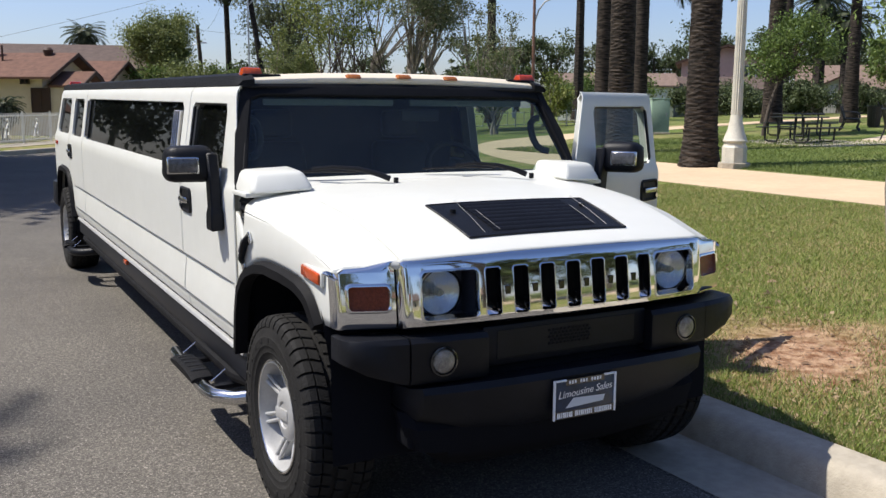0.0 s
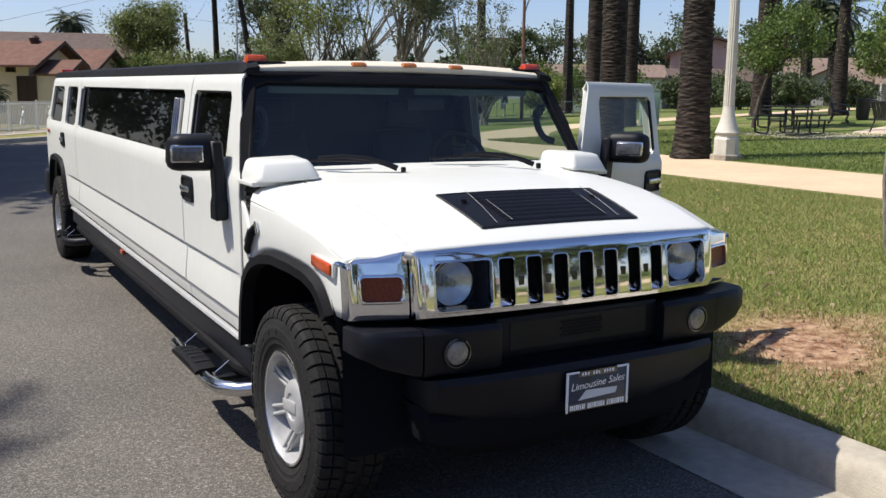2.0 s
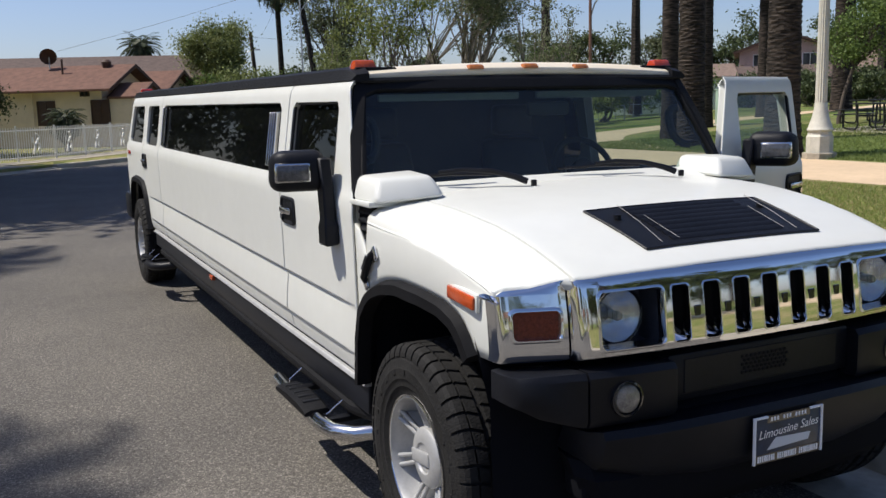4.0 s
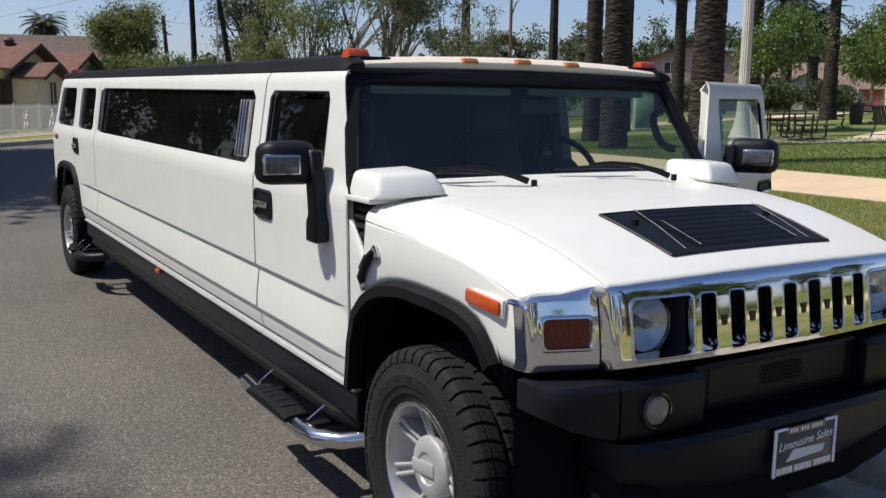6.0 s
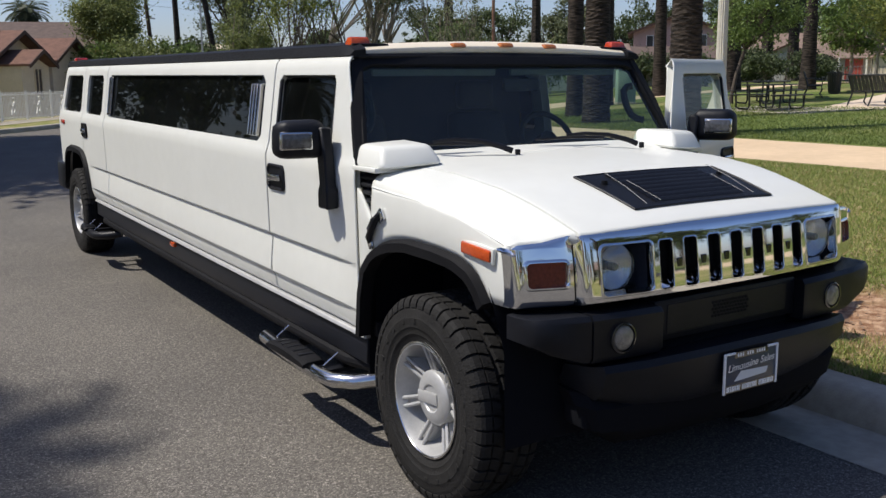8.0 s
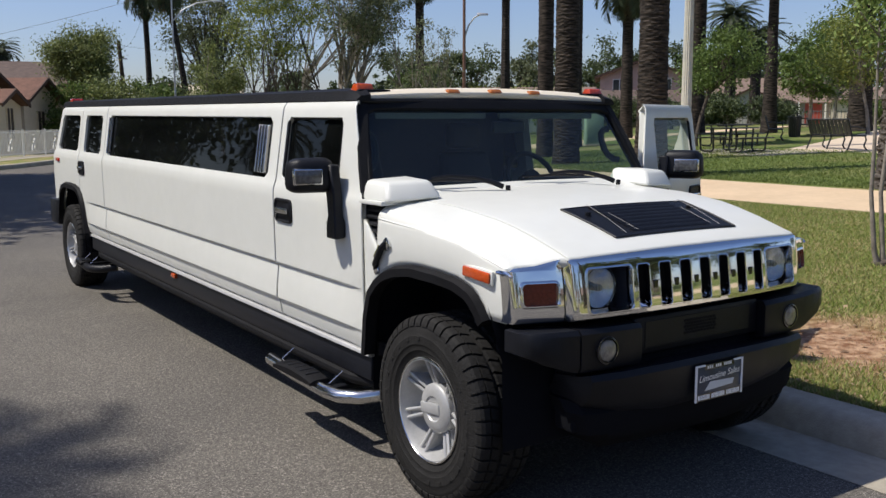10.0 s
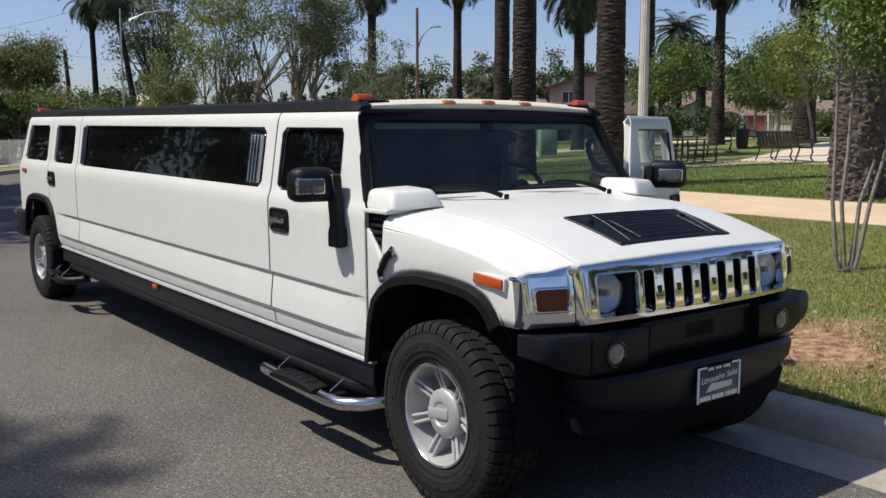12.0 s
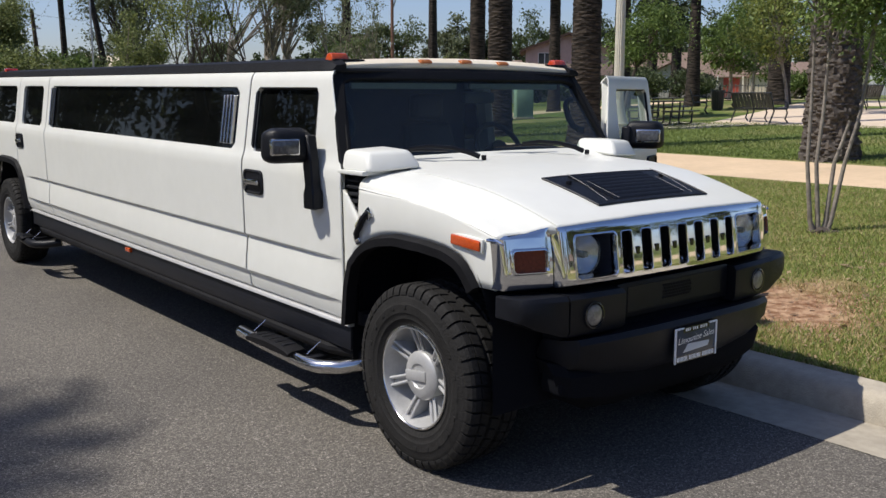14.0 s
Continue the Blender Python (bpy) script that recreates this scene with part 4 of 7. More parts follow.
sheet(bm, us, [0, 0.5, 1], lambda u, v: vent_point(u, v, 0.005))
hvent = part("hood_vent", bm, BLACK, limo, "black louvred vent panel on the hood")
for k in range(8):
    v = 0.10 + 0.11 * k
    bm = bmesh.new()
    loft(bm, [[Vector(vent_point(u, v - 0.035, 0.006)), Vector(vent_point(u, v - 0.02, 0.014)), Vector(vent_point(u, v + 0.02, 0.012)), Vector(vent_point(u, v + 0.04, 0.006))] for u in np.linspace(0.17, 0.83, 7)])
    part("vent_slat", bm, BLACK, hvent)
for u0, u1 in ((0.12, 0.10), (0.88, 0.90)):
    bm = tube(bmesh.new(), [vent_point(u0, 0.16, 0.036), vent_point((u0 + u1) / 2, 0.55, 0.025), vent_point(u1, 0.94, 0.008)], 0.0013, 6)
    part("vent_rail", bm, RAIL, hvent, "thin chrome rail")
for u in (0.19, 0.81):
    bm = tube(bmesh.new(), [vent_point(u, 0.40, 0.024), vent_point(u, 0.95, 0.018)], 0.001, 6)
    part("vent_rail", bm, RAIL, hvent, "thin chrome rail")
for u in (0.075, 0.925):
    bm = tube(bmesh.new(), [vent_point(u, 0.30, 0.004), vent_point(u, 0.30, 0.02)], 0.014, 10)
    part("washer_nozzle", bm, BLACK, hvent)
bm = bmesh.new()
for (a, b) in (((-0.01, -0.01), (1.01, -0.01)), ((-0.01, 1.01), (1.01, 1.01)), ((-0.01, -0.01), (-0.01, 1.01)), ((1.01, -0.01), (1.01, 1.01))):
    tube(bm, [vent_point(a[0] + (b[0] - a[0]) * t, a[1] + (b[1] - a[1]) * t, 0.004) for t in np.linspace(0, 1, 7)], 0.005, 6)
part("vent_frame", bm, BLACK, hvent)

# ---- chrome front ----
def front_y(x):
    return lerp(abs(x), [0, 0.2, 0.4, 0.6, 0.72, 0.757, 0.772, 0.78], [-0.742, -0.740, -0.732, -0.716, -0.702, -0.694, -0.680, -0.642])


SLOTS = [0.13 * k for k in range(-3, 4)]
gx = {-0.78, 0.78, -0.772, 0.772, -0.757, 0.757, -0.735, 0.735}
ops = []
for c in SLOTS:
    ops.append((c - 0.036, c + 0.036, 0.015))
for s in (-1, 1):
    lo, hi = sorted((s * 0.455, s * 0.702))
    ops.append((lo, hi, 0.012))
for lo, hi, r in ops:
    gx |= {lo, lo + r, hi - r, hi, (lo + hi) / 2}
gx = sorted(gx)
GZ = [0.925, 0.937, 0.957, 0.966, 0.974, 1.05, 1.131, 1.141, 1.15, 1.165, 1.178, 1.19, 1.20]


def bow(z):
    """The chrome leans back more and more towards its top."""
    return 0.40 * max(0.0, z - 0.957) ** 2 + 0.055 * max(0.0, z - 0.957)


def grille_point(x, z):
    f = front_y(x)
    edge = hood_front(across(x))
    top = hood_z(across(x), edge) - 0.006
    k = (z - 1.165) / (1.20 - 1.165)
    if k <= 0:
        return (x, f + lerp(z, [0.925, 0.937, 0.957], [0.026, 0.006, 0.0]) + bow(z), z)
    a = k * math.pi / 2
    return (x, f + bow(1.165) + (edge + 0.004 - f - bow(1.165)) * (1 - math.cos(a)) ** 0.9, 1.165 + (top - 1.165) * math.sin(a))


bm = sheet(bmesh.new(), gx, GZ, grille_point, [(gx.index(lo), gx.index(hi), 2, 8) for lo, hi, r in ops])
grille = solid(part("grille", bm, CHROME, limo, "chrome grille with seven upright slots", smooth=40, out=(0, -1, 0)), 0.045, bevel=0.006)
bm = bmesh.new()
box(bm, (-0.44, -0.62, 0.93), (0.44, -0.60, 1.17))
part("grille_backing", bm, FLARE, grille, "dark opening behind the slots")


def rounded_loop(x0, x1, z0, z1, grow, r):
    """Corner-rounded rectangle, grown outwards, as (x, z) points."""
    x0, x1, z0, z1 = x0 - grow, x1 + grow, z0 - grow, z1 + grow
    out = []
    for cx_, cz_, a0 in ((x1 - r, z1 - r, 0), (x0 + r, z1 - r, 90), (x0 + r, z0 + r, 180), (x1 - r, z0 + r, 270)):
        for k in range(6):
            a = radians(a0 + 18 * k)
            out.append((cx_ + r * math.cos(a), cz_ + r * math.sin(a)))
    return out


def bezel(surface, x0, x1, z0, z1, over, inner, r, depth=0.02, proud=0.004):
    """A raised lip with rounded corners round an opening in the chrome."""
    rings = []
    for grow, rad, dy in ((over, r, 0.003), (over * 0.45, r - over * 0.4, -proud), (-inner * 0.5, r - over * 0.6, -proud), (-inner, r - over * 0.7, 0.002), (-inner, r - over * 0.7, depth)):
        ring = []
        for x, z in rounded_loop(x0, x1, z0, z1, grow, rad):
            p = surface(x, z)
            ring.append((p[0], p[1] + dy, p[2]))
        rings.append(ring)
    return loft(bmesh.new(), rings, caps=False)


for c in SLOTS:
    part("slot_lip", bezel(grille_point, c - 0.036, c + 0.036, 0.957, 1.15, 0.005, 0.003, 0.017, 0.03, 0.002), CHROME, grille, smooth=60)
for i in range(6):
    x = -0.325 + 0.13 * i
    y = front_y(x) + bow(1.056) - 0.0005
    bm = bmesh.new()
    box(bm, (x - 0.013, y - 0.003, 1.038), (x + 0.013, y + 0.006, 1.074), 0.002, 1)
    part("badge_bar", bm, GLOSSBLACK, grille, "small black badge mark")
for c in SLOTS:
    bm = hexa(bmesh.new(), [(c - 0.033, -0.722, 0.952), (c + 0.033, -0.722, 0.952), (c + 0.033, -0.64, 0.952), (c - 0.033, -0.64, 0.952)], [(c - 0.033, -0.722, 0.960), (c + 0.033, -0.722, 0.960), (c + 0.033, -0.64, 1.002), (c - 0.033, -0.64, 1.002)], 0.002, 1)
    part("slot_sill", bm, CHROME, grille, "chrome sill in the slot")

for side in (-1, 1):
    # headlamp in its dark box
    bm = bmesh.new()
    x0, x1 = 0.450, 0.708
    loft(bm, [[(x0, -0.688, 0.95), (x1, -0.668, 0.95), (x1, -0.668, 1.156), (x0, -0.688, 1.156)], [(x0 + 0.01, -0.58, 0.955), (x1 - 0.01, -0.58, 0.955), (x1 - 0.01, -0.58, 1.15), (x0 + 0.01, -0.58, 1.15)]], caps=False)
    bm.faces.new([bm.verts.new(p) for p in ((x0, -0.581, 0.95), (x1, -0.581, 0.95), (x1, -0.581, 1.156), (x0, -0.581, 1.156))])
    hb = part("headlamp_box", place_bm(bm, side), HEADBOX, limo, "dark headlamp recess")
    part("headlamp_bezel", place_bm(bezel(grille_point, 0.455, 0.702, 0.957, 1.15, 0.008, 0.005, 0.027), side), CHROME, hb, "rounded chrome lamp bezel", smooth=60)
    m = Matrix.Translation((0.600, -0.655, 1.055)) @ Matrix.Rotation(radians(-90), 4, "Z")
    bm = lathe(bmesh.new(), [(0.0, 0.038), (0.03, 0.036), (0.06, 0.028), (0.082, 0.012), (0.09, 0.0), (0.092, -0.03)], 32, m)
    lens = part("headlamp_lens", place_bm(bm, side), HEADGLASS, hb, "round clear headlamp lens")
    lens.visible_shadow = False
    bm = lathe(bmesh.new(), [(0.0, -0.050), (0.03, -0.046), (0.06, -0.030), (0.08, -0.010), (0.089, -0.002)], 32, m)
    part("reflector", place_bm(bm, side), BULB, hb, "silvered lamp reflector")
    bm = lathe(bmesh.new(), [(0.0, 0.010), (0.012, 0.008), (0.017, 0.0), (0.017, -0.045)], 16, m)
    part("bulb", place_bm(bm, side), LENS, hb, "grey bulb cap")
    bm = lathe(bmesh.new(), [(0.091, -0.02), (0.096, 0.004), (0.10, 0.0), (0.101, -0.03)], 32, m)
    part("headlamp_ring", place_bm(bm, side), STEEL, hb, "chrome lamp ring")
    for k in range(-5, 6):
        w = 0.0155 * k
        half = math.sqrt(max(0.0, 0.080 ** 2 - w * w))
        if half > 0.02:
            dome = [0.036 * math.sqrt(max(0.0, 1 - (w * w + (half * q) ** 2) / 0.0081)) for q in (-1, -0.5, 0, 0.5, 1)]
            bm = tube(bmesh.new(), [(0.600 + w, -0.657 - d, 1.055 + half * q) for d, q in zip(dome, (-1, -0.5, 0, 0.5, 1))], 0.0012, 5)
            part("lens_flute", place_bm(bm, side), HEADGLASS, hb)
    # chrome corner piece with the indicator
    cx = [0.781, 0.785, 0.797, 0.806, 0.814, 0.885, 0.953, 0.961, 0.983, 0.994, 1.001, 1.003]
    cy = [-0.625, -0.643, -0.639, -0.636, -0.634, -0.610, -0.585, -0.582, -0.574, -0.567, -0.548, -0.495]

    def corner_point(x, z):
        f = lerp(x, cx, cy)
        hx = across(x)
        zt = hood_z(hx, hood_front(hx)) - 0.004 - lerp(x, [0.985, 1.003], [0.0, 0.006])
        k = (z - 1.145) / (1.18 - 1.145)
        if k <= 0:
            return (x, f + lerp(z, [0.925, 0.937, 0.957], [0.012, 0.003, 0.0]) + bow(z), z)
        a = k * math.pi / 2
        back = min(0.0, hood_front(hx) + 0.004 - f) if x > 0.985 else hood_front(hx) + 0.004 - f
        return (x, f + bow(1.145) + max(0.0, back - bow(1.145)) * (1 - math.cos(a)), 1.145 + (zt - 1.145) * math.sin(a))

    CZ = [0.925, 0.937, 0.957, 0.990, 0.998, 1.05, 1.096, 1.104, 1.145, 1.158, 1.17, 1.18]
    bm = sheet(bmesh.new(), cx, CZ, corner_point, [(3, 7, 3, 7)])
    corner = solid(part("chrome_corner", place_bm(bm, side), CHROME, limo, "chrome front corner surround", smooth=40, out=(0, -1, 0)), 0.02, bevel=0.004)
    bm = hexa(bmesh.new(), [(0.797, -0.60, 0.984), (0.797, -0.626, 0.984), (0.976, -0.560, 0.984), (0.976, -0.535, 0.984)],
              [(0.797, -0.60, 1.117), (0.797, -0.616, 1.117), (0.976, -0.550, 1.117), (0.976, -0.535, 1.117)])
    part("indicator", place_bm(bm, side), DARKAMBER, corner, "dark amber indicator lens")
    part("indicator_bezel", place_bm(bezel(corner_point, 0.806, 0.961, 0.998, 1.096, 0.011, 0.004, 0.024, 0.02, 0.006), side), CHROME, corner, "rounded chrome indicator bezel", smooth=60)

# ---- bumper ----
def bumper_section(x, y, zb, zt, d=0.10):
    return [(x, y + d, zb), (x, y + 0.012, zb), (x, y, zb + 0.02), (x, y, zt - 0.02), (x, y + 0.015, zt), (x, y + d, zt)]


for side in (-1, 1):
    bm = bmesh.new()
    rings = [bumper_section(x, y, zb, zt, d) for x, y, zb, zt, d in ((0.425, -0.748, 0.715, 0.893, 0.14), (0.44, -0.752, 0.712, 0.896, 0.14), (0.62, -0.742, 0.712, 0.898, 0.14), (0.762, -0.728, 0.715, 0.90, 0.14))]
    loft(bm, rings)
    blk = part("bumper_block", place_bm(bm, side), BLACK, limo, "black bumper block with fog lamp")
    bm = bmesh.new()
    rings = [bumper_section(x, y, zb, zt, d) for x, y, zb, zt, d in ((0.768, -0.724, 0.716, 0.898, 0.14), (0.80, -0.722, 0.722, 0.90, 0.14), (0.93, -0.700, 0.765, 0.902, 0.16), (0.982, -0.680, 0.795, 0.902, 0.155), (1.002, -0.652, 0.802, 0.90, 0.13), (1.010, -0.60, 0.806, 0.897, 0.08))]
    loft(bm, rings)
    part("bumper_end", place_bm(bm, side), BLACK, limo, "black bumper end")
    m = Matrix.Translation((0.628, -0.742, 0.80)) @ Matrix.Rotation(radians(-88), 4, "Z")
    bm = lathe(bmesh.new(), [(0.0, 0.014), (0.025, 0.013), (0.045, 0.006), (0.052, -0.004)], 24, m)
    part("fog_lamp", place_bm(bm, side), FOGLENS, blk, "round fog lamp")
    bm = lathe(bmesh.new(), [(0.05, -0.01), (0.053, 0.008), (0.06, 0.006), (0.064, -0.01)], 24, m)
    part("fog_lamp_ring", place_bm(bm, side), GLOSSBLACK, blk)
bm = bmesh.new()
box(bm, (-0.425, -0.70, 0.735), (0.425, -0.60, 0.905), 0.012)
mid = part("bumper_centre", bm, BLACK, limo, "recessed black bumper centre")
bm = bmesh.new()
box(bm, (-0.36, -0.704, 0.762), (0.36, -0.69, 0.885), 0.003, 1)
mesh_insert = part("recessed_plate", bm, BLACK, mid, "black mesh insert")
for row in range(5):
    for k in range(11):
        x, z = -0.10 + 0.02 * k + (0.01 if row % 2 else 0), 0.80 + 0.0145 * row
        bm = hexa(bmesh.new(), [(x + 0.0085 * math.cos(a), -0.7035, z + 0.0075 * math.sin(a)) for a in np.arange(6) * math.pi / 3], [(x + 0.0065 * math.cos(a), -0.7075, z + 0.0055 * math.sin(a)) for a in np.arange(6) * math.pi / 3])
        part("mesh_stud", bm, FLARE, mesh_insert, smooth=0)
bm = bmesh.new()
loft(bm, [[(x, y0 + 0.16, zt - 0.02), (x, y0 + 0.015, zt), (x, y0, zt - 0.025), (x, y0 + 0.012, zm), (x, y0 + 0.06, zb), (x, y0 + 0.2, zb)]
          for x, y0, zt, zm, zb in [(s * a, b, c, d, e) for s, a, b, c, d, e in
                                    [(-1, 0.745, -0.70, 0.69, 0.62, 0.585), (-1, 0.72, -0.752, 0.70, 0.60, 0.555), (-1, 0.55, -0.80, 0.708, 0.575, 0.52), (-1, 0.3, -0.815, 0.71, 0.555, 0.49),
                                     (1, 0.3, -0.815, 0.71, 0.555, 0.49), (1, 0.55, -0.80, 0.708, 0.575, 0.52), (1, 0.72, -0.752, 0.70, 0.60, 0.555), (1, 0.745, -0.70, 0.69, 0.62, 0.585)]]])
part("lower_bumper", bm, BLACK, limo, "black lower bumper")
# dark filler box, added to close the see-through gap behind the lower bumper
part("bumper_filler", box(bmesh.new(), (-0.735, -0.66, 0.42), (0.735, -0.52, 0.73), 0.02), DARKMETAL, limo, "black filler box behind the lower bumper")
bm = bmesh.new()
loft(bm, [[(x * 1.05, -0.70 + o, 0.57), (x * 1.05, -0.745 + o, 0.52), (x, -0.74 + o, 0.42), (x * 0.96, -0.70 + o, zb + 0.05), (x * 0.93, -0.64 + o, zb), (x * 0.93, -0.35, zb), (x, -0.35, 0.57)]
          for x, o, zb in ((-0.72, 0.12, 0.46), (-0.69, 0.04, 0.38), (-0.60, 0.01, 0.325), (-0.3, 0.0, 0.31), (0.3, 0.0, 0.31), (0.60, 0.01, 0.325), (0.69, 0.04, 0.38), (0.72, 0.12, 0.46))])
part("skid_plate", bm, DARKMETAL, limo, "black skid plate under the bumper")
# dealer plate
plate = part("plate", box(bmesh.new(), (-0.157, -0.828, 0.512), (0.157, -0.818, 0.672), 0.004), PLATEBLUE, limo, "blue dealer plate in a white frame")
for lo, hi in (((-0.162, 0.506), (-0.152, 0.676)), ((0.152, 0.506), (0.162, 0.676)), ((-0.151, 0.668), (-0.098, 0.676)), ((0.098, 0.668), (0.151, 0.676))):
    part("plate_frame", box(bmesh.new(), (lo[0], -0.833, lo[1]), (hi[0], -0.824, hi[1]), 0.0015, 1), WHITEPRINT, plate, "white plate frame")
part("plate_strip", box(bmesh.new(), (-0.152, -0.8288, 0.508), (0.152, -0.8268, 0.540)), GLOSSBLACK, plate, "black strip with white print")
part("plate_strip", box(bmesh.new(), (-0.100, -0.8288, 0.649), (0.100, -0.8268, 0.674)), GLOSSBLACK, plate, "black strip with white print")
for k in range(12):
    if k not in (3, 7):
        part("plate_bar", box(bmesh.new(), (-0.084 + 0.0143 * k, -0.8300, 0.655), (-0.076 + 0.0143 * k, -0.8286, 0.669)), WHITEPRINT, plate)
for k in range(28):
    if k not in (8, 18):
        part("plate_bar", box(bmesh.new(), (-0.142 + 0.0102 * k, -0.8300, 0.513), (-0.142 + 0.0102 * k + (0.0065 if k % 3 else 0.008), -0.8286, 0.535)), WHITEPRINT, plate)
bb = bmesh.new()
hexa(bb, [(-0.10, -0.8292, 0.552), (0.095, -0.8292, 0.560), (0.095, -0.8278, 0.560), (-0.095, -0.8278, 0.555)], [(-0.06, -0.8292, 0.592), (0.105, -0.8292, 0.586), (0.105, -0.8278, 0.586), (-0.06, -0.8278, 0.592)])
part("plate_picture", bb, GREYPRINT, plate)
tx = bpy.data.curves.new("plate_lettering", "FONT")
tx.body, tx.size, tx.align_x, tx.extrude, tx.shear = "Limousine Sales", 0.044, "CENTER", 0.0004, 0.3
words = new("plate_lettering", tx)
words.data.materials.append(WHITEPRINT)
words.parent = plate
words.matrix_basis = pose(0.0, -0.8298, 0.603, 90, -3, 0)

# ---- windshield, roof, interior ----
WS_LO, WS_HI = (0.60, 1.395), (0.88, 1.89)


def screen_point(x, f, lift=0.0):
    y = WS_LO[0] + (WS_HI[0] - WS_LO[0]) * f - 0.05 * (1 - (x / 0.95) ** 2) * 0.8
    return (x * lerp(f, [0, 1], [1.07, 0.935]), y - lift, WS_LO[1] + (WS_HI[1] - WS_LO[1]) * f)


SX = [-0.95, -0.925, -0.87, -0.7, -0.4, 0, 0.4, 0.7, 0.87, 0.925, 0.95]
SF = [0, 0.04, 0.10, 0.5, 0.86, 0.90, 1.0]
frame_ob = solid(part("windshield_frame", sheet(bmesh.new(), SX, SF, lambda x, f: screen_point(x, f), [(1, 9, 1, 5)]), VINYL, limo, "black windshield surround", out=(0, -1, 0)), 0.05, bevel=0.006)
scr = part("windshield", sheet(bmesh.new(), [-0.93, -0.5, 0, 0.5, 0.93], [0.02, 0.5, 0.92], lambda x, f: screen_point(x, f, -0.02)), SCREEN, limo, "tinted windshield glass")
scr.visible_shadow = False
# black pillar corner between windshield and doors
for side in (-1, 1):
    bm = bmesh.new()
    loft(bm, [[(0.995, 0.60, 1.37), (1.042, 0.622, 1.37), (1.038, 0.66, 1.37), (0.99, 0.66, 1.37)],
              [(0.945, 0.735, 1.64), (0.998, 0.75, 1.64), (0.994, 0.778, 1.64), (0.94, 0.778, 1.64)],
              [(0.875, 0.865, 1.88), (0.925, 0.875, 1.88), (0.92, 0.90, 1.88), (0.875, 0.90, 1.88)]])
    part("windshield_pillar", place_bm(bm, side), VINYL, limo, "black windshield pillar")
    # black vinyl band along the roof edge
    bm = bmesh.new()
    loft(bm, [[(0.935, y, 1.872), (0.948, y, 1.885), (0.922, y, 1.885 + 0.05 * k), (0.86, y, 1.885 + 0.067 * k), (0.86, y, 1.882)] for y, k in ((0.852, 0.45), (0.90, 0.8), (1.0, 1), (2.0, 1), (4.0, 1), (6.0, 1), (7.7, 1), (7.83, 1))])
    part("roof_band", rake(place_bm(bm, side)), VINYL, limo, "black vinyl roof edge band")
bm = sheet(bmesh.new(), [-0.89, -0.86, -0.7, -0.5, -0.25, 0, 0.25, 0.5, 0.7, 0.86, 0.89], [0.872, 0.885, 0.93, 1.5, 3, 4.5, 6, 7.5, 7.78],
           lambda x, y: (x, y, 1.934 + 0.030 * (1 - (x / 0.9) ** 2) - lerp(y, [0.872, 0.885, 0.93], [0.056, 0.026, 0.0])))
solid(part("roof", rake(bm), ROOFPAINT, limo, "cream roof panel", out=(0, 0, 1)), 0.04)
bm = loft(bmesh.new(), [[(x, y, z) for y, z in ((0.855, 1.872), (0.85, 1.882), (0.862, 1.893 + c), (0.93, 1.897 + c), (0.93, 1.872))] for x, c in ((-0.90, 0.0), (-0.45, 0.006), (0, 0.009), (0.45, 0.006), (0.90, 0.0))])
part("roof_header", bm, VINYL, limo, "black band above the windshield")
for x, y, w, c, mt in ((-0.845, 0.965, 0.058, 0.962, AMBER), (0.86, 0.965, 0.058, 0.962, REDAMBER), (-0.30, 0.895, 0.045, 0.944, DULLAMBER), (0.0, 0.89, 0.045, 0.948, DULLAMBER), (0.30, 0.895, 0.045, 0.944, DULLAMBER)):
    z = 1 + c
    tall = 0.046 if w > 0.05 else 0.024
    z0 = z - 0.03 if w > 0.05 else z - 0.014
    bm = hexa(bmesh.new(), [(x - w, y - w * 0.7, z0), (x + w, y - w * 0.7, z0), (x + w, y + w * 0.8, z0), (x - w, y + w * 0.8, z0)],
              [(x - w * 0.82, y - w * 0.35, z0 + tall), (x + w * 0.82, y - w * 0.35, z0 + tall), (x + w * 0.82, y + w * 0.5, z0 + tall), (x - w * 0.82, y + w * 0.5, z0 + tall)], 0.009)
    part("roof_marker_lamp", bm, mt, limo, "orange roof marker lamp")
for side in (-1, 1):
    bm = box(bmesh.new(), (0.70, 0.91, 1.925), (0.90, 1.05, 1.945), 0.006)
    part("lamp_base", place_bm(bm, side), VINYL, limo)
for s in (-1, 1):
    part("roof_marker_lamp", rake(box(bmesh.new(), (s * 0.84 - 0.06, 7.56, 1.925), (s * 0.84 + 0.06, 7.68, 1.975), 0.012)), REDLENS, limo, "red rear roof lamp")
# tail: back wall, rear bumper
bm = loft(bmesh.new(), [[(x, 7.96, 0.62), (x, 8.03, 0.62), (x, 8.03, 1.25), (x, tail_lean(8.03, 1.88), 1.88), (x, tail_lean(7.97, 1.88), 1.88), (x, 7.97, 1.25)] for x in (-0.93, 0.93)])
part("tailgate", rake(bm), PAINT, limo, "white tailgate")
bm = box(bmesh.new(), (-1.085, 7.77, 0.53), (1.085, 8.16, 0.83), 0.04)
part("rear_bumper", rake(bm), BLACK, limo, "black rear bumper")
